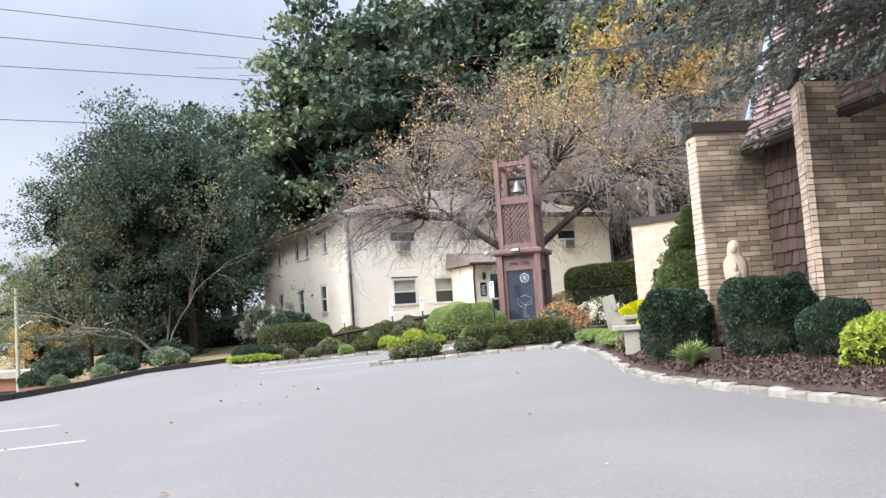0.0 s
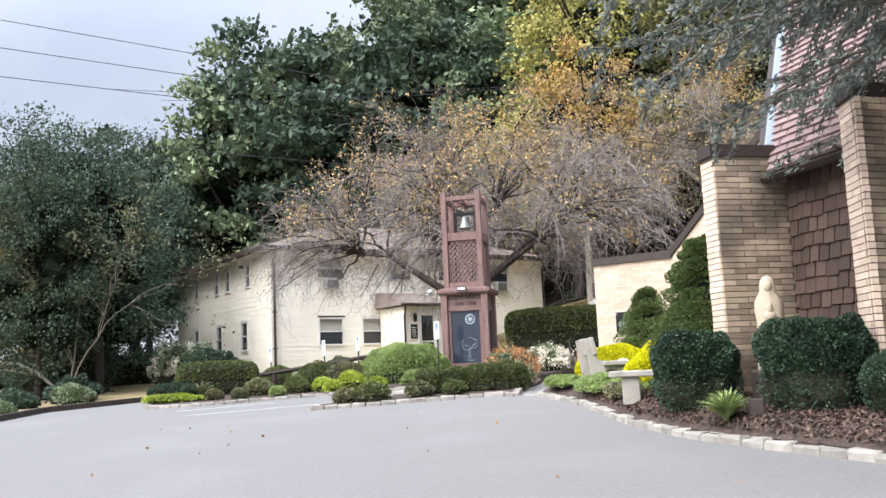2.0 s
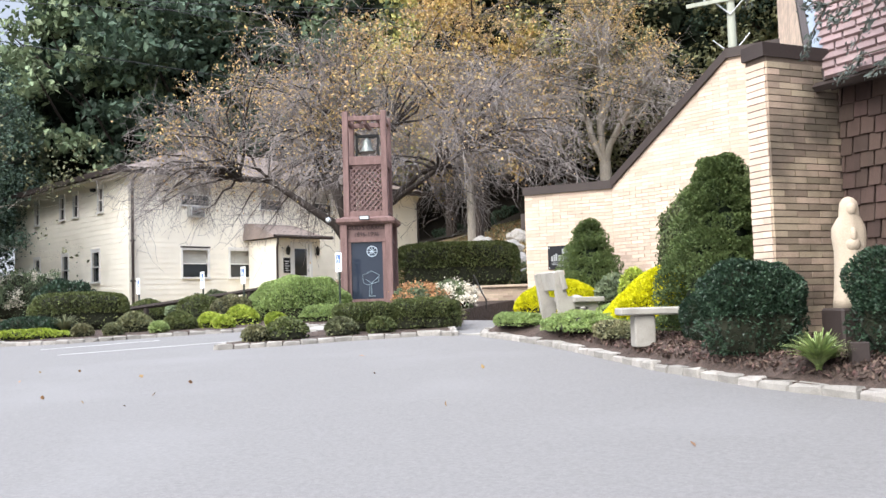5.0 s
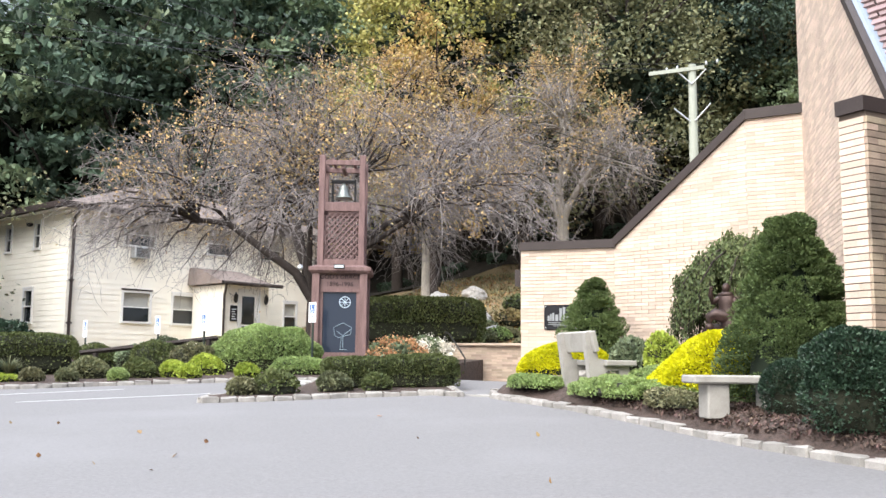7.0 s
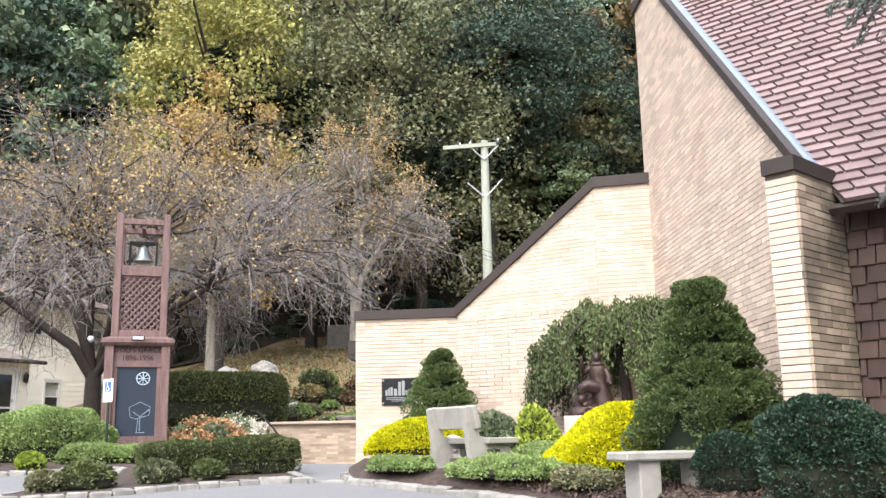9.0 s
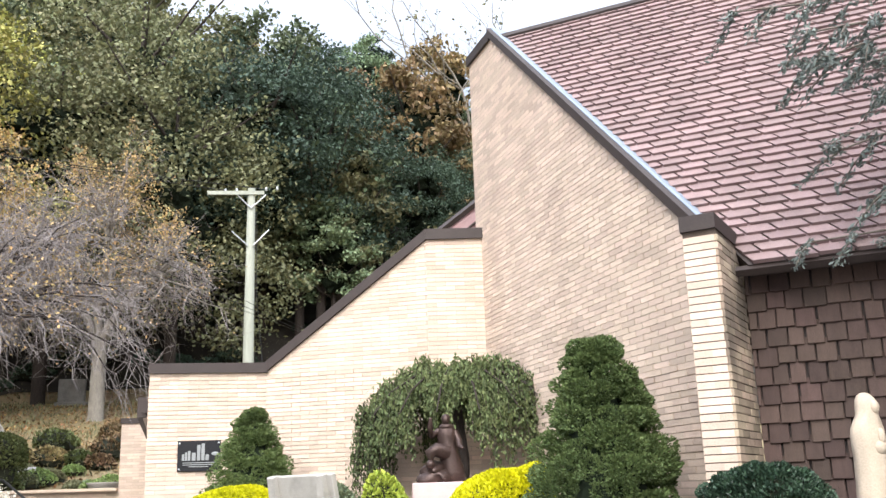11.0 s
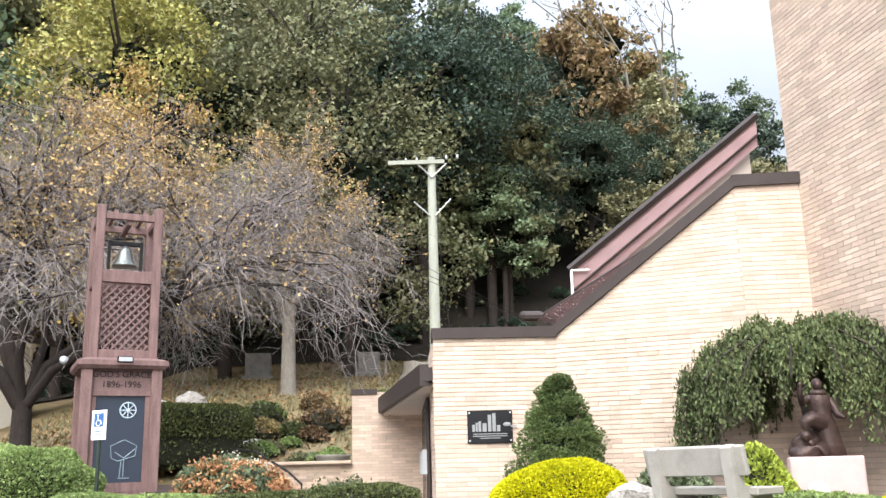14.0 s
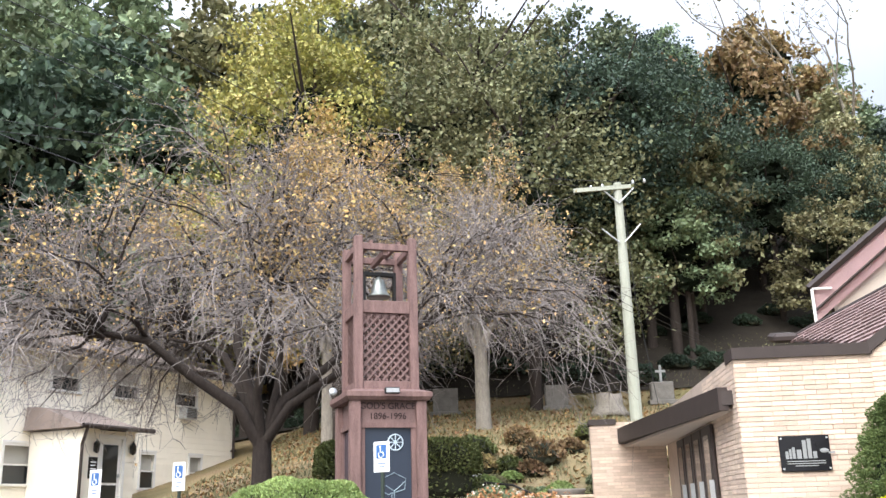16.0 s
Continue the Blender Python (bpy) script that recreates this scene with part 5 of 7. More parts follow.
bronze(pose(1.98, 14.2, fz + 0.72, 0, 0, -10))
ball = part("marker_stone", lathe(bmesh.new(), [(0.02, 0), (0.09, 0.03), (0.11, 0.1), (0.08, 0.17), (0.02, 0.2)], 14), SIGNWHITE)
ball.matrix_basis = pose(1.6, 13.5, gz(1.6, 13.5) + 0.4)
tagged(ball, "small white round lamp globe beside the plinth", "garden lamp")
stand = part("lamp_stand", box(bmesh.new(), -0.04, 0.04, -0.04, 0.04, 0, 0.34), IRON)
stand.matrix_basis = pose(1.6, 13.5, gz(1.6, 13.5) + 0.07)
tagged(stand, "short dark stand under a white globe", "garden lamp")

# utility pole
px, py = -1.3, 40.0
pole = thing("utility_pole", px, py, hill(px, py) - 0.2, "weathered grey wooden utility pole with crossarm", "utility pole")
ph = 13.3 - hill(px, py) + 0.2
part("shaft", raw_mesh("shaft", *tubes([([(0, 0, 0), (0, 0, ph * 0.5), (0, 0, ph)], [0.24, 0.2, 0.16])], 12), POLE, True), None, pole)
boxpart("crossarm", (-1.15, 1.15, -0.2, -0.09, ph - 0.32, ph - 0.16), POLE, pole, m=pose(0, 0, 0, 0, -4, 8))
for x in (-1.05, -0.6, 0.6, 1.05):
    part("insulator", lathe(bmesh.new(), [(0.03, 0), (0.06, 0.04), (0.05, 0.12), (0.03, 0.18)], 8, 1, 1, pose(x, -0.14, ph - 0.17 + x * 0.07)), STEEL, pole)
for ends in (((-0.6, -0.2, ph - 0.3), (0, -0.2, ph - 0.9)), ((0.6, -0.2, ph - 0.3), (0, -0.2, ph - 0.9)), ((-0.75, -0.2, ph - 1.9), (-0.1, -0.2, ph - 2.5)), ((0.75, -0.2, ph - 1.8), (0.1, -0.2, ph - 2.5))):
    part("brace", raw_mesh("brace", *tubes([(ends, [0.03] * 2)], 5), STEEL), None, pole)
part("ground_wire", raw_mesh("ground_wire", *tubes([([(0.2, -0.1, ph - 1), (0.3, -0.3, ph * 0.5), (0.75, -1.0, 0.4)], [0.012] * 3)], 4), IRON), None, pole)

# ---- plants ----
def shell_points(n, shape, r, inside=0.12, lumps=0.0, freq=3.0):
    """Points near the surface of a shape: shape(u) gives the surface point for unit directions u."""
    u = r.normal(size=(n, 3))
    u[:, 2] = np.abs(u[:, 2]) * np.where(r.random(n) < 0.85, 1, -1)
    u /= np.linalg.norm(u, axis=1)[:, None]
    p = shape(u)
    if lumps:
        k = np.array([noise.noise(Vector(q * freq)) for q in p]) if n < 30000 else np.sin(p[:, 0] * freq * 2.1) * np.sin(p[:, 1] * freq * 1.7 + 1) * np.sin(p[:, 2] * freq * 2.3)
        p = p * (1 + lumps * k)[:, None]
    return p * (1 - inside * r.random(n) ** 2)[:, None], u


def mound(name, x, y, rx, ry, rz, mat, n, size, label, category, seed, rot=0, power=2.0, lumps=0.08, freq=2.5, up=0.3, sink=0.25, z=None, long=1.7, group="", wedge=0.0):
    """A shrub: a near-black core, painted as inner shade, under a skin of many leaves. power over 2 squares it like a
    clipped hedge.
    """
    r = np.random.default_rng(seed)
    base = (bed_height(x, y) if z is None else z)
    ob = thing(name, x, y, base, label, category, group, rot)

    def shape(u):
        q = (np.abs(u) ** power).sum(1) ** (-1 / power)
        return u * q[:, None] * np.array([rx, ry, rz])

    p, u = shell_points(n, shape, r, 0.16, lumps, freq)
    p[:, 2] += rz * sink
    p[:, 2] *= 1 + wedge * np.clip(p[:, 0] / rx, -1, 1)
    keep = p[:, 2] > -0.03
    p, u = p[keep], u[keep]
    part("foliage", leaves("foliage", p, size, mat, up, long, along=u * 0.7 + np.array([0, 0, 0.2]), r=r), None, ob)
    cu = r.normal(size=(500, 3))
    cu /= np.linalg.norm(cu, axis=1)[:, None]
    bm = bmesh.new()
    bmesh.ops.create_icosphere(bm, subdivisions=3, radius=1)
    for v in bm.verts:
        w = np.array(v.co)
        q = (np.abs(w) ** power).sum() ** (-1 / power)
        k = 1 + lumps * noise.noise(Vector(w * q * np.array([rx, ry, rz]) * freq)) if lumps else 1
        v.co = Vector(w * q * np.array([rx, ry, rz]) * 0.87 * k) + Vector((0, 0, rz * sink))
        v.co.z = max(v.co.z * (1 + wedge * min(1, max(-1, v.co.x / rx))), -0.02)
    # the core's near-black colour stands for shade between the leaves
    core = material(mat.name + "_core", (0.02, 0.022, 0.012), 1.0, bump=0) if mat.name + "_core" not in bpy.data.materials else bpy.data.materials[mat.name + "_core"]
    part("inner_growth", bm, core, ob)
    return ob


def cone_bush(x, y, rad, h, mat, n, seed, label, z=None, power=0.56):
    """A dwarf spruce: a lumpy cone of dense needles in overlapping cushions."""
    r = np.random.default_rng(seed)
    base = bed_height(x, y) if z is None else z
    ob = thing("dwarf_spruce", x, y, base, label, "shrub", "dwarf conical spruces")
    prof = lambda t: rad * np.clip(1 - t, 0, 1) ** power * (0.86 + 0.14 * np.clip(t * 7, 0, 1))
    K = 210
    t, a = r.random(K) ** 1.1 * 0.985, r.random(K) * 2 * np.pi
    cr = prof(t) * r.uniform(0.72, 0.97, K) - 0.06 * rad
    c = np.stack([cr * np.cos(a), cr * np.sin(a), t * h], 1)
    cs = (0.13 + 0.11 * r.random(K)) * rad * (1.2 - 0.55 * t)
    w = r.integers(0, K, n)
    d = r.normal(size=(n, 3))
    d /= np.linalg.norm(d, axis=1)[:, None]
    out = np.stack([np.cos(a), np.sin(a), np.full(K, 0.5)], 1)
    d = d * r.uniform(0.85, 1.0, n)[:, None] + out[w] * 0.45
    p = c[w] + d * cs[w][:, None] * np.array([1.25, 1.25, 0.8])
    p[:, 2] = np.maximum(p[:, 2], 0.0)
    part("foliage", leaves("foliage", p, 0.034, mat, 0.2, 2.0, along=d + np.array([0, 0, 0.3]), r=r), None, ob)
    # near-black inner cone: painted shade in the gaps between cushions
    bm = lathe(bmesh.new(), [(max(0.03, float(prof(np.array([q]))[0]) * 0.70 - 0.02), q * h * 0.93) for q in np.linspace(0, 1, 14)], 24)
    part("inner_growth", bm, bpy.data.materials["spruce_shade_core"], ob)
    return ob


# shade colour for the inside of the dwarf spruces
material("spruce_shade_core", (0.012, 0.020, 0.010), 1.0, bump=0)
cone_bush(-0.45, 16.75, 0.70, 1.60, L_SPRUCE, 52000, 3, "small conical dwarf spruce before the brick wall", power=0.68)
cone_bush(2.95, 11.02, 0.74, 1.96, L_SPRUCE, 90000, 4, "tall conical dwarf spruce beside the brick pier")

mound("golden_shrub", -0.72, 15.55, 0.85, 0.55, 0.46, L_GOLD, 26000, 0.035, "bright golden low conifer behind the stone bench", "shrub", 11, -20, sink=0.15, wedge=0.25)
mound("golden_shrub", 1.98, 11.75, 0.78, 0.55, 0.66, L_GOLD, 36000, 0.036, "bright golden mop-headed conifer beside the spruce", "shrub", 12, -12, 1.8, 0.14, 4.0, sink=0.1, wedge=0.5)
mound("holly", 3.52, 9.02, 0.43, 0.40, 0.46, L_HOLLY, 24000, 0.032, "clipped dark glossy holly beside the slab bench", "shrub", 13, 30, 3.4, 0.2, 5.5, sink=0.72, group="clipped hollies")
mound("holly", 4.92, 8.5, 0.53, 0.38, 0.47, L_HOLLY, 27000, 0.032, "clipped dark glossy holly in front of the statue", "shrub", 14, -30, 3.6, 0.2, 5.5, sink=0.72, group="clipped hollies")
mound("yew", 5.85, 8.05, 0.42, 0.4, 0.36, L_HOLLY, 16000, 0.035, "feathery dark yew at the kerb", "shrub", 15, 0, 2.0, 0.25, 4.0, sink=0.5, long=3.0)
mound("yew", 2.98, 10.0, 0.32, 0.3, 0.32, L_HOLLY, 9000, 0.034, "small dark yew behind the slab bench", "shrub", 16, 0, 2.2, 0.2, 4.0, sink=0.55, long=3.0)
mound("golden_shrub", 6.55, 7.2, 0.40, 0.34, 0.28, L_LIME, 5000, 0.05, "yellow-green shrub near the kerb", "shrub", 17, 0, 2.0, 0.35, 5.0, sink=0.5)
mound("groundcover", 0.95, 12.1, 1.2, 0.45, 0.2, L_JUNIPER, 22000, 0.034, "low spreading green juniper along the kerb", "shrub", 18, -48, sink=0.1, lumps=0.35, freq=5)
mound("groundcover", -0.6, 13.5, 0.65, 0.32, 0.15, L_JUNIPER, 11000, 0.034, "low spreading green juniper at the kerb's end", "shrub", 19, -45, sink=0.1, lumps=0.3, freq=5)
mound("groundcover", 1.35, 12.9, 0.75, 0.45, 0.24, L_JUNIPER, 11000, 0.034, "low green juniper before the plinth", "shrub", 20, -45, sink=0.1, lumps=0.3, freq=5)
mound("groundcover", 1.72, 10.95, 0.45, 0.22, 0.15, L_OLIVE, 3200, 0.045, "yellowing low perennials at the bed's edge", "plant", 21, -48, sink=0.1, lumps=0.5, freq=6)
mound("laurel", 0.6, 15.0, 0.42, 0.4, 0.42, L_GREEN, 2600, 0.08, "loose dark broadleaf shrub by the wall", "shrub", 22, 0, lumps=0.4, sink=0.4)
mound("laurel", 1.2, 13.9, 0.33, 0.33, 0.48, L_LIME, 2200, 0.06, "loose yellow-green shrub by the plinth", "shrub", 23, 0, lumps=0.4, sink=0.4)

# island and tower bed
mound("boxwood_hedge", -4.0, 14.6, 0.62, 0.45, 0.32, L_BOX, 13000, 0.036, "clipped olive green hedge on the island", "hedge", 30, 28, 4.5, 0.12, 4.0, sink=0.5, group="low clipped hedges")
mound("boxwood_hedge", -3.05, 15.05, 0.62, 0.48, 0.34, L_BOX, 14000, 0.036, "clipped olive green hedge on the island", "hedge", 31, 28, 4.5, 0.12, 4.0, sink=0.5, group="low clipped hedges")
mound("juniper", -8.6, 18.95, 1.3, 0.8, 0.78, L_JUNIPER, 34000, 0.045, "large mounded green juniper before the bell tower", "shrub", 32, 5, 2.2, 0.1, 3.0, sink=0.3)
mound("juniper", -6.95, 17.9, 0.85, 0.5, 0.26, L_JUNIPER, 12000, 0.045, "mounded green juniper before the bell tower", "shrub", 33, 0, 2.2, 0.2, 3.0, sink=0.3)
mound("juniper", -5.9, 18.0, 0.9, 0.6, 0.22, L_JUNIPER, 9000, 0.045, "low spreading juniper before the bell tower", "shrub", 34, 0, 2.2, 0.25, 3.0, sink=0.3)
for i, (x, y, s) in enumerate(((-4.6, 12.95, 0.36), (-3.95, 13.6, 0.3), (-3.4, 14.0, 0.26), (-5.0, 12.6, 0.25))):
    mound("dwarf_shrub", x, y, s, s, s * 0.75, L_OLIVE if i % 2 else L_BOX, 1300, 0.06, "small ragged shrub at the island kerb", "shrub", 40 + i, 0, 2, 0.4, sink=0.3, group="small island shrubs")


def hydrangea(x, y, s, seed, flower, label):
    r = np.random.default_rng(seed)
    ob = mound("hydrangea", x, y, s, s * 0.85, s * 0.85, L_GREEN, int(4500 * s), 0.085, label, "shrub", seed, 0, 2.0, 0.35, sink=0.3)
    heads = []
    for k in range(int(46 * s)):
        u = r.normal(size=3)
        u[2] = abs(u[2]) * 0.8
        u /= np.linalg.norm(u)
        c = u * np.array([s, s * 0.85, s * 0.85]) * r.uniform(0.9, 1.08) + np.array([0, 0, s * 0.25])
        heads.append(c + r.normal(size=(100, 3)) * 0.07)
    part("flower_mass", leaves("flower_mass", np.concatenate(heads), 0.05, flower, 0.2, 1.2, r=r), None, ob, "dried mophead flowers")
    return ob


hydrangea(-5.6, 19.7, 0.62, 50, F_HYD, "hydrangea with dried orange-brown flower heads")
hydrangea(-4.75, 18.3, 0.55, 51, F_HYD, "hydrangea with dried orange-brown flower heads")
hydrangea(-3.35, 16.1, 0.42, 52, L_OLIVE, "leafy hydrangea beside the low hedge")
hydrangea(-5.7, 21.7, 0.62, 53, F_WHITE, "hydrangea with faded white flower heads")
mound("clipped_hedge", -8.3, 27.4, 2.0, 0.8, 0.82, L_BOX, 16000, 0.08, "tall clipped dark green hedge behind the bell tower", "hedge", 54, 23, 6.0, 0.03, sink=0.9, z=1.1)
mound("clipped_hedge", -13.2, 16.4, 1.1, 0.6, 0.5, L_BOX, 9000, 0.055, "clipped dark green hedge by the drive", "hedge", 55, 40, 5.0, 0.05, sink=0.8)
mound("clipped_hedge", -15.2, 17.6, 0.9, 0.7, 0.55, L_BOX, 6000, 0.055, "rounded clipped hedge by the drive", "hedge", 56, 40, 2.5, 0.08, sink=0.5)
mound("juniper", -13.0, 14.9, 0.8, 0.5, 0.3, L_HOLLY, 4000, 0.055, "low dark shrub at the kerb", "shrub", 57, 40, 2.2, 0.15, sink=0.4)
mound("golden_shrub", -11.9, 14.0, 0.9, 0.35, 0.16, L_LIME, 2600, 0.06, "lime green groundcover at the kerb", "plant", 58, 35, 2, 0.3, sink=0.2)
r4 = np.random.default_rng(77)
for i, (x, y, s, m) in enumerate(((-10.6, 15.6, 0.55, L_OLIVE), (-9.7, 16.0, 0.5, L_BOX), (-9.9, 18.2, 0.8, L_OLIVE), (-9.2, 16.4, 0.42, L_LIME), (-11.3, 18.6, 0.85, L_BOX), (-8.6, 16.1, 0.34, L_LIME), (-12.6, 19.4, 0.7, L_GREEN), (-7.5, 16.5, 0.36, L_LIME), (-9.0, 17.3, 0.55, L_LIME), (-10.3, 14.6, 0.3, L_OLIVE), (-9.5, 15.1, 0.28, L_FERN), (-11.0, 14.4, 0.32, L_OLIVE), (-13.9, 19.5, 0.75, L_BOX), (-11.6, 21.5, 0.9, L_OLIVE), (-14.2, 22.5, 0.9, L_GREEN))):
    s *= 0.72
    mound("mixed_shrub", x, y, s, s, s * 0.8, m, int(5000 * s) + 800, 0.06, "mixed leafy garden shrub before the cream house", "shrub", 60 + i, r4.uniform(0, 90), 2, 0.35, sink=0.35, group="mixed shrubs before the house")
flowering = hydrangea(-24.0, 23.8, 1.5, 80, F_WHITE, "tall shrub with faded white flowers by the house corner")
mound("mixed_shrub", -18.5, 20.6, 1.1, 0.9, 0.9, L_HOLLY, 5000, 0.09, "dark rounded shrub by the drive", "shrub", 81, 0, 2.2, 0.15, sink=0.4)

# ramp rail at the house beds
ramp = thing("ramp_rail", 0, 0, 0, "dark timber rail of a garden ramp", "railing")
for x, y, h in ((-12.9, 18.25, 0.78), (-11.7, 19.2, 0.98), (-10.85, 19.9, 1.14)):
    boxpart("post", (x - 0.05, x + 0.05, y - 0.05, y + 0.05, gz(x, y), h), BARKDARK, ramp)
part("rail", raw_mesh("rail", *tubes([([(-13.25, 18.0, 0.77), (-12, 19.0, 0.97), (-10.7, 20.05, 1.19)], [0.06] * 3)], 4), BARKDARK), None, ramp)


def strap_plant(x, y, s, n, mat, seed, label):
    """A tuft of arching leaves."""
    r = np.random.default_rng(seed)
    V, Fc = [], []
    for k in range(n):
        a, l = r.uniform(0, 2 * np.pi), s * r.uniform(0.6, 1.1)
        d, lean = np.array([np.cos(a), np.sin(a), 0]), r.uniform(0.3, 1.1)
        side = np.array([-d[1], d[0], 0]) * 0.022
        b = len(V)
        for q in np.linspace(0, 1, 5):
            c = d * l * lean * q * (0.4 + 0.6 * q) + np.array([0, 0, l * (q * 1.1 - 0.55 * lean * q * q)])
            w = 1 - 0.85 * q
            V += [c - side * w, c + side * w]
        Fc += [(b + 2 * i, b + 2 * i + 1, b + 2 * i + 3, b + 2 * i + 2) for i in range(4)]
    ob = thing("fern", x, y, bed_height(x, y), label, "plant")
    part("frond_mass", raw_mesh("frond_mass", np.array(V), np.array(Fc), mat), None, ob)


strap_plant(4.15, 8.1, 0.33, 420, L_FERN, 90, "pale green tufted fern on the mulch by the kerb")
strap_plant(-12.3, 15.1, 0.5, 160, L_OLIVE, 91, "yellowing ornamental grass tuft by the kerb")
boxes = part("utility_box", box(bmesh.new(), -0.07, 0.07, -0.05, 0.05, -0.03, 0.16, bevel=0.008), TRIM)
boxes.matrix_basis = pose(4.45, 8.1, bed_height(4.45, 8.1), 0, 0, 20)
tagged(boxes, "small dark ground spotlight box among hollies", "utility box")


# ---- weeping tree by the wall ----
def weeping(x, y, seed):
    r = np.random.default_rng(seed)
    z = bed_height(x, y)
    ob = thing("weeping_tree", x, y, z, "weeping small-leaved tree arching over the bronze figure", "tree")
    limbs, pts, al = [], [], []
    part("trunk", raw_mesh("trunk", *tubes([([(0, 0, -0.1), (0.05, 0, 0.8), (-0.05, 0.05, 1.5), (0, 0, 1.9)], [0.1, 0.08, 0.07, 0.05])], 8), BARKDARK, True), None, ob)
    for k in range(620):
        a = r.uniform(0, 2 * np.pi)
        rr = r.uniform(0.15, 1) ** 0.6
        R = np.array([1.62 * np.cos(a) * rr, 0.72 * np.sin(a) * rr])
        topz = 2.2 - 0.75 * rr ** 2.4 + r.normal() * 0.05
        ln = r.uniform(0.5, 1.25) * (0.5 + 0.6 * rr) * (0.42 + 0.58 * min(1.0, abs(np.cos(a)) ** 1.5 * rr * 1.3))
        line = []
        for q in np.linspace(0, 1, 7):
            line.append([R[0] * (1 + 0.08 * q), R[1] * (1 + 0.08 * q), topz - ln * q + r.normal() * 0.01])
        line = np.array(line)
        limbs.append((line, [0.006] * 7))
        q = r.random(80)
        i = np.minimum((q * 6).astype(int), 5)
        p = line[i] + (line[i + 1] - line[i]) * (q * 6 - i)[:, None] + r.normal(size=(80, 3)) * 0.04
        pts.append(p)
    for k in range(16):
        a = 2 * np.pi * k / 16
        limbs.append(([(0, 0, 1.7), (0.7 * np.cos(a), 0.4 * np.sin(a), 2.0), (1.2 * np.cos(a), 0.65 * np.sin(a), 1.75), (1.55 * np.cos(a), 0.83 * np.sin(a), 1.4)], [0.03, 0.02, 0.014, 0.01]))
    part("branch_mass", raw_mesh("branch_mass", *tubes(limbs, 4), BARKDARK), None, ob)
    P = np.concatenate(pts)
    part("foliage", leaves("foliage", P, 0.062, L_WEEP, 0.1, 2.2, along=np.tile([0, 0, -1.0], (len(P), 1)), r=r), None, ob)
    ob.rotation_euler.z = radians(-32)


weeping(2.45, 15.55, 100)


# near-black colour that paints the shade inside a crown
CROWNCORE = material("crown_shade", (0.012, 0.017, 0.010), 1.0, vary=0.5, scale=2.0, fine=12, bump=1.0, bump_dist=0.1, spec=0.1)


# ---- large trees ----
def twig_tree(name, x, y, z, trunk_dirs, length, radius, depth, kids, spread, droop, leaf_mat, leaf_n, leaf_size, seed, label, twig_mat=TWIG, shrink=0.72, bark=BARK, top_only=0.0, wander=0.2):
    r = np.random.default_rng(seed)
    ob = thing(name, x, y, z, label, "tree")
    lines, tips = [], []
    for d, l, rad in trunk_dirs:
        branch(lines, (0, 0, -0.15), np.array(d) / np.linalg.norm(d), length * l, radius * rad, depth, r, droop, kids, spread, shrink, tips, wander)
    lines.append(([(0, 0, -0.3), (0, 0, 0.1), (0, 0, 0.5)], [radius * 2.1, radius * 1.5, radius * 1.1], depth))
    big, small = meshed(lines, 1)
    part("trunk", raw_mesh("trunk", *big, bark, True), None, ob)
    if small:
        part("twig_mass", raw_mesh("twig_mass", *small, twig_mat), None, ob, "bare grey twigs")["kind"] = "stuff"
    if leaf_n:
        t = np.array(tips)
        lo, hi = t[:, 2].min(), t[:, 2].max()
        wgt = np.clip((t[:, 2] - lo) / (hi - lo) - top_only, 0.02, 1) ** 1.5
        p = t[r.choice(len(t), leaf_n, p=wgt / wgt.sum())] + r.normal(size=(leaf_n, 3)) * 0.12
        part("foliage", leaves("foliage", p, leaf_size, leaf_mat, 0.2, 1.6, r=r), None, ob, "sparse yellowing leaves")
    return ob


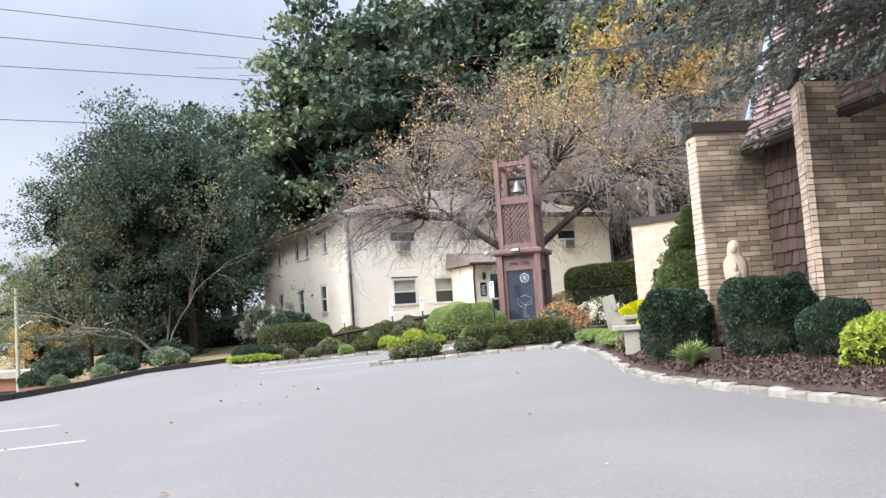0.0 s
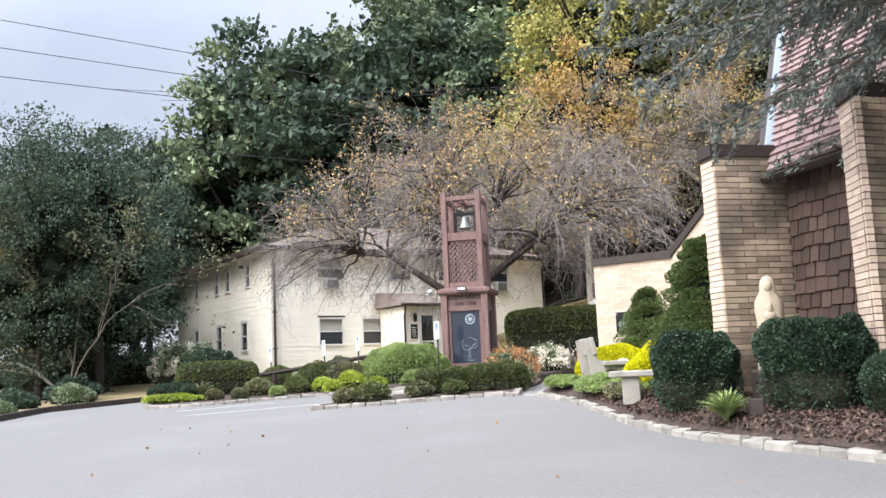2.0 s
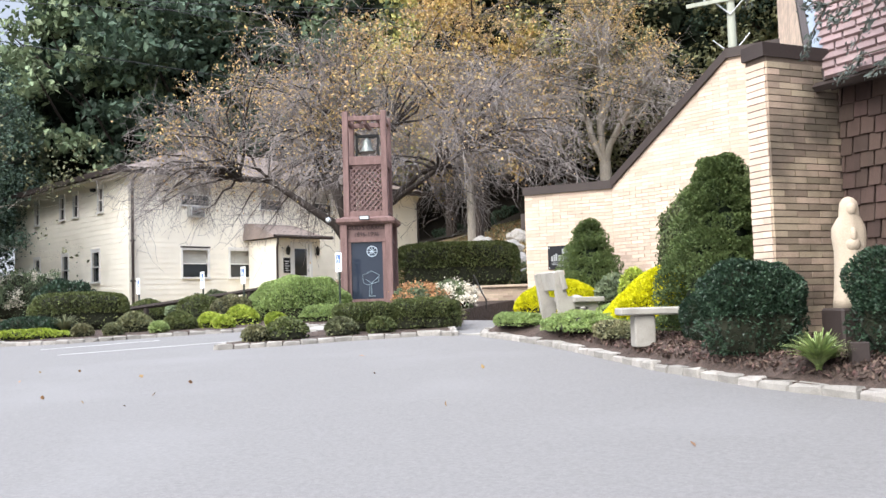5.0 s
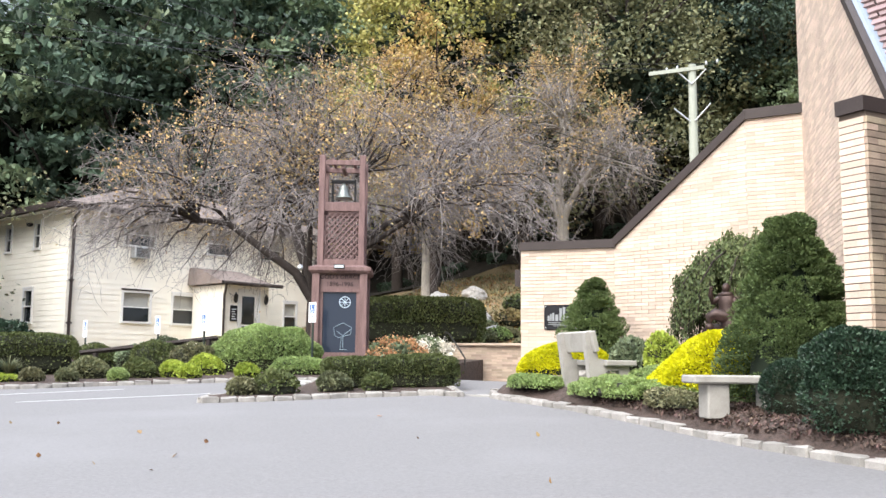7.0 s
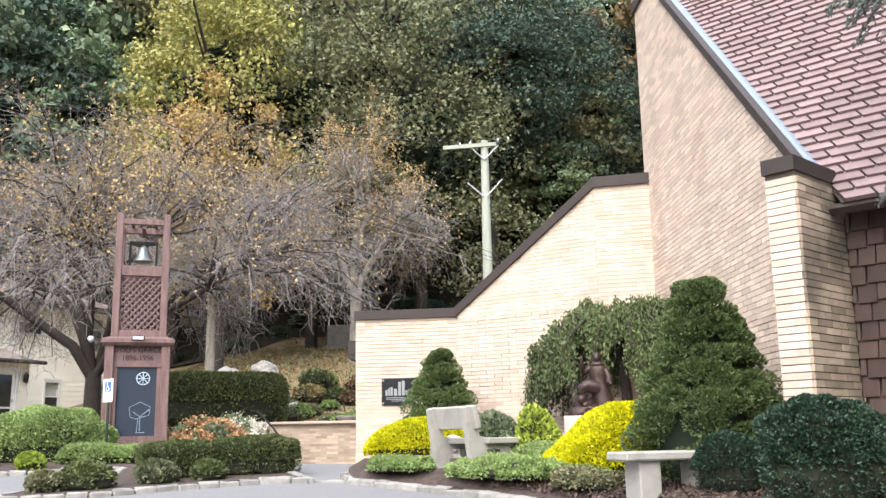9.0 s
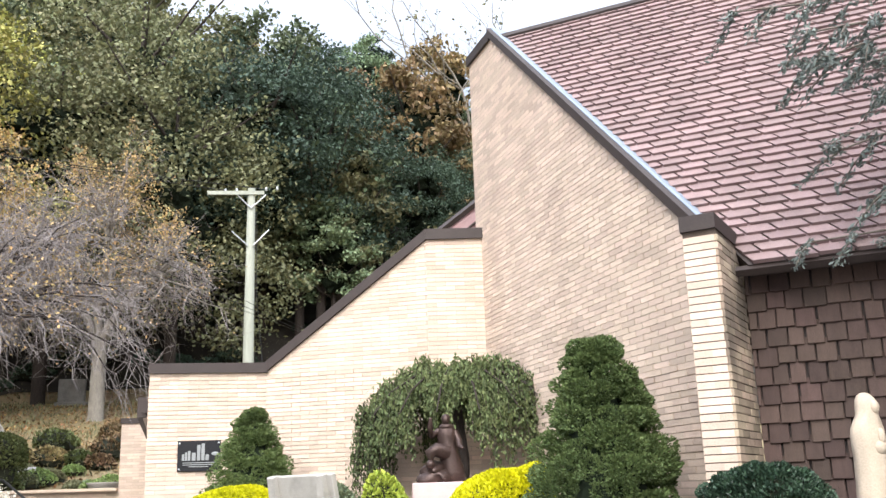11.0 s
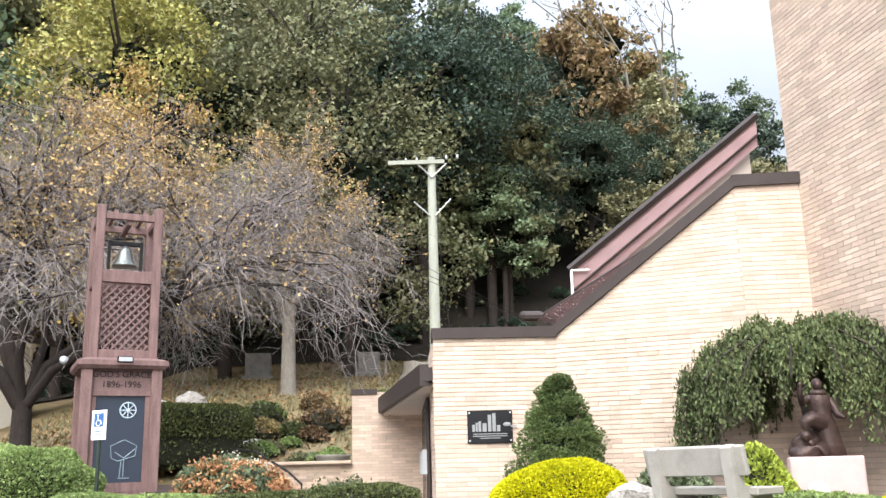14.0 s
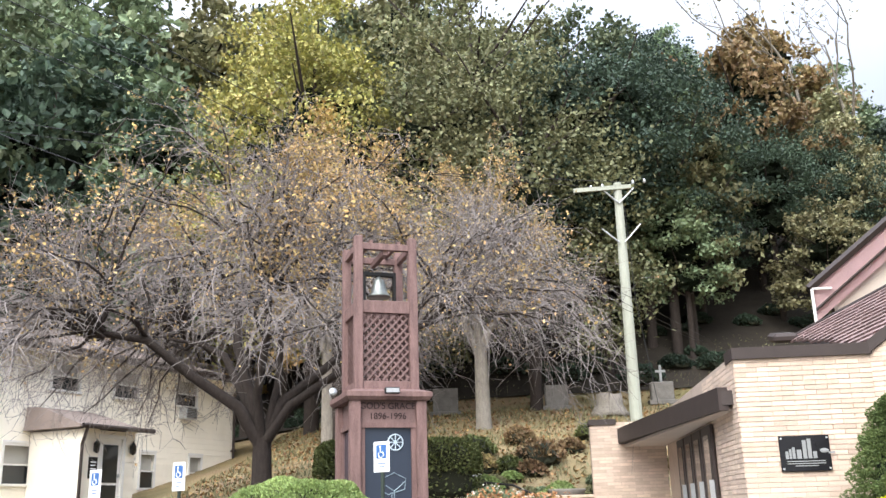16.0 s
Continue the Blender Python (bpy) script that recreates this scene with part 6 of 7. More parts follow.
def spreading_tree(x, y, fork, limbs, rx, ry, low, high, cx, cy, n1, n2, n3, droop, radius, leaf_n, leaf_size, seed, label, bark):
    """A broad crown: limbs from the fork, arching boughs to a flattened dome, and fine hanging twigs."""
    r = np.random.default_rng(seed)
    ob = thing("crabapple_tree", x, y, hill(x, y), label, "tree")
    wood, fine, tips = [], [], []
    hubs = []
    wood.append(([(0, 0, -0.3), (0.02, 0, 0.05), (0, 0, fork)], [radius * 1.9, radius * 1.25, radius]))
    for dx, dy, dz, rr in limbs:
        p = [np.array([0, 0, fork * 0.9])]
        for q in (0.3, 0.6, 0.85, 1.0):
            p.append(np.array([dx * q ** 1.6, dy * q ** 1.6, fork * 0.9 + dz * q ** 0.85]) + r.normal(size=3) * 0.12)
        wood.append((p, np.linspace(radius * rr, radius * rr * 0.45, 5)))
        hubs += p[2:]
    hubs = np.array(hubs)
    for k in range(n1):
        a, s = r.uniform(0, 2 * np.pi), r.uniform(0.15, 1) ** 0.55
        uneven = 1 + 0.18 * np.sin(3 * a + seed) + 0.1 * r.normal()
        end = np.array([cx + rx * s * np.cos(a) * uneven, cy + ry * s * np.sin(a) * uneven, low + (high - low) * (1 - s ** 2.2) * r.uniform(0.55, 1.05)])
        h = hubs[np.argmin(np.linalg.norm(hubs - end, axis=1) + r.random(len(hubs)) * 1.2)]
        mid = (h + end) / 2 + np.array([0, 0, 0.22 * np.linalg.norm(end - h)]) + r.normal(size=3) * 0.25
        t = np.linspace(0, 1, 8)[:, None]
        line = (1 - t) ** 2 * h + 2 * t * (1 - t) * mid + t ** 2 * end + r.normal(size=(8, 3)) * 0.06
        wood.append((line, np.linspace(radius * 0.22, 0.012, 8)))
        for q in r.uniform(0.3, 1.0, n2):
            i = min(6, int(q * 7))
            p = line[i] + (line[i + 1] - line[i]) * (q * 7 - i)
            d = (line[i + 1] - line[i]) / np.linalg.norm(line[i + 1] - line[i]) * 0.7 + r.normal(size=3) * 0.6
            d /= np.linalg.norm(d)
            l = r.uniform(0.6, 1.5)
            tw = [p + d * l * u + np.array([0, 0, -droop * l * u * u]) + r.normal(size=3) * 0.085 * min(1, u * 3) for u in (0, 0.35, 0.7, 1.0)]
            fine.append((tw, [0.010, 0.008, 0.006, 0.004]))
            tips += tw[1:]
            for _ in range(n3):
                u = r.integers(1, 4)
                d3 = d * 0.6 + r.normal(size=3) * 0.7
                d3 /= np.linalg.norm(d3)
                l3 = r.uniform(0.3, 0.8)
                t3 = [tw[u], tw[u] + d3 * l3 * 0.5 + r.normal(size=3) * 0.06, tw[u] + d3 * l3 + np.array([0, 0, -droop * l3])]
                fine.append((t3, [0.0065, 0.005, 0.0035]))
                tips.append(t3[2])
    part("trunk", raw_mesh("trunk", *tubes(wood, 7), bark, True), None, ob)
    tm = part("twig_mass", raw_mesh("twig_mass", *tubes(fine, 3), TWIG), None, ob, "fine bare grey twigs")
    tm["kind"] = "stuff"
    t = np.array(tips)
    w = np.clip((t[:, 2] - low) / (high - low), 0.03, 1) ** 1.9
    w = w * np.array([0.05 + max(0.0, noise.noise(Vector(q * 0.55)) + 0.12) for q in t])
    p = t[r.choice(len(t), leaf_n, p=w / w.sum())] + r.normal(size=(leaf_n, 3)) * 0.07
    fm = part("foliage", leaves("foliage", p, leaf_size, L_TAN, 0.2, 1.6, r=r), None, ob, "sparse yellowing leaves")
    return ob


spreading_tree(-11.2, 25.7, 2.0, [(-3.2, -1.6, 2.4, 0.8), (-1.2, 0.6, 3.6, 0.75), (2.6, 1.4, 2.9, 0.7), (-2.6, 1.6, 3.2, 0.6), (0.6, -1.4, 3.4, 0.6), (1.2, 0.4, 4.2, 0.5), (4.2, -0.6, 2.6, 0.6)], 7.5, 5.2, 2.9, 9.7, 0.1, -0.4, 175, 20, 3, 0.17, 0.21, 15000, 0.085, 121, "broad spreading crabapple with bare grey twigs and yellow leaves", BARKDARK)
spreading_tree(-7.0, 40.1, 3.0, [(-2.0, 0.4, 3.2, 0.7), (1.8, -0.6, 3.0, 0.7), (0.2, -0.8, 4.6, 0.7), (0.4, 1.0, 4.2, 0.6)], 4.2, 4.0, 3.6, 12.2, 0.3, -0.4, 75, 17, 3, 0.2, 0.25, 9000, 0.10, 122, "broad grey tree with drooping bare twigs on the hillside", BARKPALE)
spreading_tree(-12.4, 37.6, 3.2, [(-2.0, 0.4, 3.6, 0.7), (1.8, -0.6, 3.4, 0.7), (0.2, -0.8, 5.2, 0.7)], 5.0, 4.2, 3.0, 11.6, 0, -0.4, 90, 18, 3, 0.15, 0.22, 18000, 0.10, 123, "grey spreading tree with thin yellow leaves on the hillside", BARKPALE)
twig_tree("bare_tree", 17.3, 62, hill(17.3, 62) - 1, [((0, 0, 1.0), 1.6, 1.0), ((-0.3, 0, 1.0), 1.5, 0.8)], 9.0, 0.3, 4, 3, 0.4, -0.05, L_OLIVE, 900, 0.25, 124, "tall nearly bare tree against the sky", bark=BARKPALE, twig_mat=BARKPALE)
twig_tree("bare_tree", -25.0, 19.0, hill(-25.0, 19.0), [((0.1, 0, 1.0), 1.2, 1.0), ((-0.2, 0.1, 1.0), 1.1, 0.7), ((0.45, 0.1, 1.0), 1.1, 0.6)], 3.1, 0.07, 5, 3, 0.36, -0.05, L_OLIVE, 2600, 0.13, 125, "slender pale-limbed tree with thinning leaves at the lot's edge", bark=BARKPALE, twig_mat=BARKPALE)


def forest_tree(name, h, rad, crown_z, mat, n, clumps, seed, size, label, narrow=1.0):
    r = np.random.default_rng(seed)
    ob = thing(name, 0, 0, 0, label, "tree", "wooded hillside trees")
    lines = [([(0, 0, -1.0), (0.1, 0, h * 0.3), (0, 0.1, h * 0.6), (0, 0, h * 0.9)], [h * 0.017, h * 0.014, h * 0.009, h * 0.003])]
    for k in range(9):
        a, zz = r.uniform(0, 2 * np.pi), h * r.uniform(0.3, 0.75)
        l = rad * r.uniform(0.6, 0.95)
        lines.append(([(0, 0, zz), (l * 0.5 * np.cos(a), l * 0.5 * np.sin(a), zz + l * 0.35), (l * np.cos(a), l * np.sin(a), zz + l * 0.75)], [h * 0.006, h * 0.004, h * 0.0015]))
    part("trunk", raw_mesh("trunk", *tubes(lines, 7), BARKDARK, True), None, ob)
    p = crown_points(int(n * 0.62), int(clumps * 0.72), rad, rad, (h - crown_z) / 2 * 1.05, (h + crown_z) / 2, 0.075, -0.85, r)
    half, mid = (h - crown_z) / 2, (h + crown_z) / 2
    # dark lumps fill the gaps between leaf clumps with painted shade
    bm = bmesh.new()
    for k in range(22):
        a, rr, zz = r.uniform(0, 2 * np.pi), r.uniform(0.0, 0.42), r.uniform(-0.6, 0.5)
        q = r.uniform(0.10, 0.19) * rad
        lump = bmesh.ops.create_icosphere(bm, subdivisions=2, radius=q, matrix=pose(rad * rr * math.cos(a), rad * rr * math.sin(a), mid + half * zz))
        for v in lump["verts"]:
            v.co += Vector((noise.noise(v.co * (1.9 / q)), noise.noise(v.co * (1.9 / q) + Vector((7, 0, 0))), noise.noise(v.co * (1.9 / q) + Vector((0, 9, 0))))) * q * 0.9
    part("inner_growth", bm, CROWNCORE, ob, "near-black lumps painted as the crown's inner shade")
    part("crown", leaves("crown", p, size * 1.22, mat, 0.45, 1.5, r=r), None, ob)
    ob.matrix_basis = pose(0, 400, -60)
    return ob


KINDS = [
    forest_tree("forest_tree", 16, 4.8, 4.2, L_DARK, 11500, 110, 201, 0.30, "tall dark green broadleaf tree in the wood"),
    forest_tree("forest_tree", 17, 4.6, 4.6, L_GREEN, 11500, 105, 202, 0.30, "tall mid-green broadleaf tree in the wood"),
    forest_tree("forest_tree", 15, 4.8, 3.0, L_OLIVE, 10500, 100, 203, 0.29, "olive and yellow tinged broadleaf tree in the wood"),
    forest_tree("forest_tree", 13, 3.8, 3.0, L_YELLOW, 8000, 75, 204, 0.27, "autumn yellow broadleaf tree in the wood"),
    forest_tree("forest_tree", 14, 4.6, 3.4, L_RUST, 10000, 95, 205, 0.28, "rust-brown autumn tree in the wood"),
    forest_tree("forest_tree", 11, 3.2, 2.6, L_ORANGE, 7000, 60, 206, 0.26, "orange autumn tree in the wood"),
    forest_tree("forest_tree", 16, 5.0, 1.0, L_DARK, 27000, 190, 207, 0.15, "dense dark green tree at the wood's edge"),
    forest_tree("forest_tree", 15, 4.8, 1.0, L_OLIVE, 24000, 170, 208, 0.15, "dense olive green tree at the wood's edge"),
    forest_tree("forest_tree", 16, 4.6, 2.0, L_YGREEN, 22000, 120, 209, 0.16, "yellowing green maple above the crabapple"),
    forest_tree("forest_tree", 16, 4.9, 4.6, L_DARK, 24000, 150, 211, 0.16, "dark green tree with a bare lower trunk"),
    forest_tree("forest_tree", 13, 3.6, 2.6, L_ORANGE, 13000, 70, 210, 0.15, "orange-leaved autumn maple in the wood"),
]


def plant(k, x, y, s, z=None, rot=None):
    zz = (hill(x, y) if z is None else z) - 0.3
    m = pose(x, y, zz, 0, 0, rng.uniform(0, 360) if rot is None else rot) @ Matrix.Diagonal((s, s, s * rng.uniform(0.9, 1.1), 1))
    return copy_thing(KINDS[k], m)


rf = np.random.default_rng(5)
# wood on the hill behind, in rows from near to far
for y, x0, x1, step in ((51, -16, 15, 5.0), (58, -30, 20, 5.2), (66, -40, 26, 5.6), (75, -48, 30, 9.0), (85, -52, 30, 11.0), (96, -54, 26, 13.0)):
    x = x0
    while x < x1:
        k = rf.choice([0, 1, 2, 4, 3], p=[0.23, 0.28, 0.30, 0.11, 0.08])
        plant(k, x + rf.normal() * 1.2, y + rf.normal() * 1.6, rf.uniform(0.8, 1.05) * (1.28 if x < -14 and y > 60 else 0.95 if x < 3 else 0.72))
        x += step
for k, x, y, s in ((3, -20, 60, 1.15), (3, -15, 62, 1.2), (5, -27, 55, 0.85), (3, -25, 62, 1.2), (2, -2, 51.5, 0.85), (5, -21, 54, 0.55), (3, -10, 57, 1.1), (2, -5, 60, 1.2), (3, -13, 68, 1.3), (2, -20, 68, 1.3), (2, -6, 56, 1.1), (3, -24, 60, 1.35), (3, -28, 70, 1.4), (5, -31, 56, 0.95), (2, -8.0, 62.5, 1.2), (2, -12.5, 66, 1.45), (4, 3.4, 62, 1.0), (3, -16, 58, 1.1), (2, 13, 60, 0.85), (1, 16, 68, 0.8), (1, -38, 66, 1.9), (1, -34, 61, 1.8), (1, -43, 71, 2.0), (0, -45, 64, 1.8), (0, -43, 54, 1.5), (2, -31, 70, 1.8), (0, -35.5, 41.5, 1.4), (0, -41, 46, 1.4), (1, -31, 47, 1.45), (0, -45, 42, 1.1), (0, -50, 40, 0.9), (2, -54, 38, 0.8), (0, -48, 33, 0.85), (0, -58, 36, 0.75), (9, -1, 53, 0.84), (9, 4, 54, 0.76), (9, 8, 53.5, 0.71), (9, 12, 56, 0.71), (9, 1, 59, 1.00), (9, -5, 54, 0.84), (9, 6, 61, 0.89), (3, -19.5, 54.5, 1.1), (5, -27.5, 50, 0.95), (4, 8, 57, 1.0), (4, 12, 66, 1.1), (5, 20, 70, 0.8), (2, 3, 51, 0.8)):
    plant(k, x, y, s)
# wood behind and beside the house
for k, x, y, s in ((1, -22, 47, 1.15), (0, -28, 45, 1.3), (0, -33, 42, 1.3), (1, -38, 39, 1.15), (0, -30, 52, 1.45), (0, -37, 48, 1.4), (1, -42, 44, 1.2), (0, -25, 53, 1.4), (8, -19, 49, 1.3), (8, -14.5, 43.5, 1.3), (7, -10.5, 46, 1.3), (8, -17, 55, 1.5), (10, -12, 37.5, 0.9), (7, -5, 45.5, 1.2), (9, -1.5, 49, 1.16), (7, -7.5, 50, 1.35), (9, 2.0, 50.5, 1.05),
                   (0, -42, 34, 0.95), (1, -46, 38, 0.9), (6, -38, 31, 0.85), (7, -40, 27, 0.75), (6, -44, 29, 0.85), (6, -34, 25, 0.75), (6, -35, 27.5, 0.8), (6, -31, 22, 0.75), (7, -28, 19.5, 0.62), (6, -26, 18.5, 0.6), (6, -26.5, 21.5, 0.7), (6, -33, 23, 0.8), (6, -28.5, 20.8, 0.72), (6, -38, 26, 0.85), (10, -64, 31.5, 0.6), (7, -70, 34.5, 0.85), (1, -76, 36, 0.85), (7, -66, 34, 0.7), (6, -34, 20.5, 0.72), (6, -43, 33, 0.95)):
    plant(k, x, y, s)
for ob in KINDS:
    for o in (*ob.children_recursive, ob):
        bpy.data.objects.remove(o)

# undergrowth at the lot's left edge and on the hillside
for i, (x, y, s) in enumerate(((-18.5, 13.0, 0.6), (-20.5, 14.6, 0.9), (-22.5, 13.4, 0.9), (-17.0, 10.8, 0.45), (-20, 11.4, 0.6), (-22, 17.5, 1.2), (-20.5, 16.6, 0.9), (-24.5, 14.5, 1.3), (-18, 8.2, 0.5), (-33, 24, 2.4), (-38, 26, 3.0), (-29, 22, 2.2), (-44, 31, 3.2), (-27, 19, 1.8), (-48, 35, 3.4), (-36, 30, 2.6), (-52, 30, 3), (-41, 36, 3))):
    s *= 0.6
    mound("undergrowth", x, y, s * 1.3, s, s * 0.9, L_DARK if i % 3 else L_GREEN, 2600, 0.11, "tangled green undergrowth at the edge of the wood", "shrub", 300 + i, 0, 2, 0.5, sink=0.3, z=gz(x, y) - 0.1, group="undergrowth")
for i in range(16):
    x, y = rf.uniform(-8, -1.5), rf.uniform(31, 37)
    s = rf.uniform(0.4, 0.8)
    mound("hillside_shrub", x, y, s, s, s * 0.7, L_RUST if i % 3 else L_BOX, 900, 0.12, "low reddish shrub on the hillside bank", "shrub", 330 + i, 0, 2, 0.4, sink=0.3, z=hill(x, y) - 0.05, group="hillside shrubs")
for i in range(14):
    x, y = rf.uniform(-9, -3.2), rf.uniform(27.5, 31)
    s = rf.uniform(0.25, 0.5)
    mound("hillside_shrub", x, y, s, s, s * 0.7, (L_GREEN, L_OLIVE, L_JUNIPER)[i % 3], 700, 0.1, "small green plant on the terraced bank", "shrub", 360 + i, 0, 2, 0.4, sink=0.3, z=hill(x, y) - 0.05, group="hillside shrubs")
# soil sheet under the trees, with their shade put into its colour
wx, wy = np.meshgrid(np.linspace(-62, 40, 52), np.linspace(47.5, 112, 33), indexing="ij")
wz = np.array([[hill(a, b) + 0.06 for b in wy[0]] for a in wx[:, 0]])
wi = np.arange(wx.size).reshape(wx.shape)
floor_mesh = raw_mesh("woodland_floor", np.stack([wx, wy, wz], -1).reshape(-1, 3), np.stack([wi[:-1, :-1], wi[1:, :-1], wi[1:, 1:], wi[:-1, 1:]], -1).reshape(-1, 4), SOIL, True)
tagged(part("ground_woodland", floor_mesh, None), "leafy soil under the wood, near-black with painted canopy shade", "ground", kind="structure")
for i in range(44):
    x, y = -20 + 1.5 * (i % 26 + (8 if i > 25 else 0)) + rf.normal() * 0.4, (49.3 if i < 26 else 53.5) + rf.normal() * 0.8
    s = rf.uniform(0.8, 1.7)
    mound("undergrowth", x, y, s * 0.7, s * 0.6, s * 0.45, L_DARK, 1500, 0.14, "dark scrubby undergrowth at the wood's edge", "shrub", 500 + i, 0, 2, 0.5, sink=0.3, z=hill(x, y) - 0.1, group="undergrowth")
# leaf litter on the hill, past counting
n = 14000
lx, ly = rf.uniform(-16, 6, n), rf.uniform(26.5, 50, n)
lz = np.array([hill(a, b) for a, b in zip(lx, ly)]) - 0.02
litter = part("leaf_litter", leaves("leaf_litter", np.stack([lx, ly, lz], 1), 0.13, L_FALLEN, 3.0, 1.5, r=rf), None)
tagged(litter, "fallen autumn leaves on the hillside grass", "leaf litter", kind="stuff")
n = 9000
gx2, gy2 = rf.uniform(-16, 8, n), rf.uniform(30, 52, n)
gz2 = np.array([hill(a, b) for a, b in zip(gx2, gy2)]) + 0.02
tuft = part("grass", leaves("grass", np.stack([gx2, gy2, gz2], 1), 0.22, L_OLIVE, 0.2, 5, along=np.tile([0, 0, 1.0], (n, 1)), r=rf), None)
tagged(tuft, "short yellow-green grass tufts on the hillside", "grass", kind="stuff")


def boulder(x, y, s, seed, label, zz=None):
    r = np.random.default_rng(seed)
    bm = bmesh.new()
    bmesh.ops.create_icosphere(bm, subdivisions=3, radius=1)
    off = Vector(r.uniform(0, 50, 3))
    for v in bm.verts:
        v.co *= 1 + 0.35 * noise.noise(v.co * 1.3 + off) + 0.12 * noise.noise(v.co * 4 + off)
        v.co = Vector((v.co.x * s, v.co.y * s * 0.8, v.co.z * s * 0.7))
    ob = part("boulder", bm, ROCK)
    ob.matrix_basis = pose(x, y, (hill(x, y) if zz is None else zz) + s * 0.3)
    return tagged(ob, label, "rock")


boulder(-0.05, 14.6, 0.3, 1, "grey garden boulder beside the golden shrub", bed_height(0, 14.6))
for i, (x, y, s) in enumerate(((-9.8, 36.5, 0.5), (-8.9, 33.5, 0.45), (-10.6, 34.5, 0.5), (-7.8, 31.5, 0.45), (-9.6, 31.8, 0.55), (-6.6, 29.5, 0.35), (-7.4, 29.0, 0.3), (-8.3, 30.2, 0.4))):
    boulder(x, y, s, 10 + i, "weathered boulder in the hillside bank")


def gravestone(x, y, w, h, cross, label):
    ob = thing("gravestone", x, y, hill(x, y) - 0.1, label, "gravestone", "hillside gravestones", rz=5)
    bm = box(bmesh.new(), -w / 2, w / 2, -0.2, 0.2, 0, h, bevel=0.04)
    part("stone", bm, GRAVE, ob)
    part("base", box(bmesh.new(), -w / 2 - 0.12, w / 2 + 0.12, -0.3, 0.3, 0, 0.2, bevel=0.02), GRAVE, ob)
    if cross:
        part("cross", box(box(bmesh.new(), -0.05, 0.05, -0.04, 0.04, h, h + 0.75), -0.22, 0.22, -0.038, 0.038, h + 0.42, h + 0.52), GREY, ob, "pale stone cross")


gravestone(0.5, 46.2, 1.0, 1.0, True, "squat stone grave marker with a pale cross")
gravestone(-4.1, 45.6, 1.0, 1.1, False, "squat grey gravestone on the hill")
gravestone(-8.9, 45.0, 1.1, 1.2, False, "squat grey gravestone on the hill")
stump = part("tree_stump", lathe(bmesh.new(), [(0.95, -0.1), (0.7, 0.12), (0.55, 0.4), (0.52, 0.8), (0.5, 0.82)], 14), BARKPALE)
for v in stump.data.vertices:
    v.co *= 1 + 0.18 * noise.noise(v.co * 2.5)
stump.matrix_basis = pose(-2.0, 43.2, hill(-2, 43.2))
tagged(stump, "broad weathered tree stump on the hill", "tree stump")
planter = part("planter", lathe(bmesh.new(), [(0.3, 0), (0.42, 0.35), (0.45, 0.4)], 10), BENCHSTONE)
planter.matrix_basis = pose(-4.3, 27.2, hill(-4.3, 27.2))
tagged(planter, "pale stone planter on the terrace", "planter")


# ---- blue spruce hanging into view ----
def spruce(x, y, h, seed):
    r = np.random.default_rng(seed)
    ob = thing("blue_spruce", x, y, bed_height(x, y), "tall blue-grey spruce with drooping branches", "tree")
    lines, pts, al = [([(0, 0, -0.2), (0, 0, h * 0.5), (0, 0, h)], [0.26, 0.16, 0.03])], [], []
    for k in range(100):
        z = r.uniform(3.6, h * 0.95)
        L = (1 - z / h) * 6.4 * r.uniform(0.75, 1.05) + 0.3
        a = r.uniform(0, 2 * np.pi)
        sag = 0.2
        if k < 62:
            a, z, L, sag = r.uniform(2.7, 3.55), r.uniform(3.7, 7.0), r.uniform(2.6, 5.6), r.uniform(0.16, 0.42)
            sag = min(sag, (z - 2.35) / L)
        d = np.array([np.cos(a), np.sin(a), 0])
        line = np.array([d * L * q + np.array([0, 0, z - sag * L * q + 0.05 * L * q ** 3]) + r.normal(size=3) * 0.05 for q in np.linspace(0, 1, 9)])
        lines.append((line, np.linspace(0.05, 0.008, 9)))
        side = np.array([-d[1], d[0], 0])
        for q in np.linspace(0.35, 1.0, 12):
            i = min(7, int(q * 8))
            p = line[i] + (line[i + 1] - line[i]) * (q * 8 - i)
            for s in (-1, 1):
                l2 = r.uniform(0.35, 0.8) * (1.25 - 0.6 * q)
                d2 = d * 0.6 + side * s * r.uniform(0.4, 0.9) + np.array([0, 0, -r.uniform(0.1, 1.0)])
                tip = p + d2 * l2
                lines.append(([p, (p + tip) / 2 + np.array([0, 0, 0.03]), tip], [0.012, 0.008, 0.004]))
                if r.random() < 0.3 and q < 0.75:
                    continue
                nn = 70
                t = r.random(nn)
                pts.append(p + (tip - p) * t[:, None] + r.normal(size=(nn, 3)) * 0.024)
                al.append(np.tile(d2, (nn, 1)) + r.normal(size=(nn, 3)) * 0.5)
    part("trunk", raw_mesh("trunk", *tubes(lines, 5), BARK, True), None, ob)
    part("foliage", leaves("foliage", np.concatenate(pts), 0.06, L_BLUE, 0.1, 2.8, along=np.concatenate(al), r=r), None, ob)


spruce(9.4, 7.6, 15, 400)

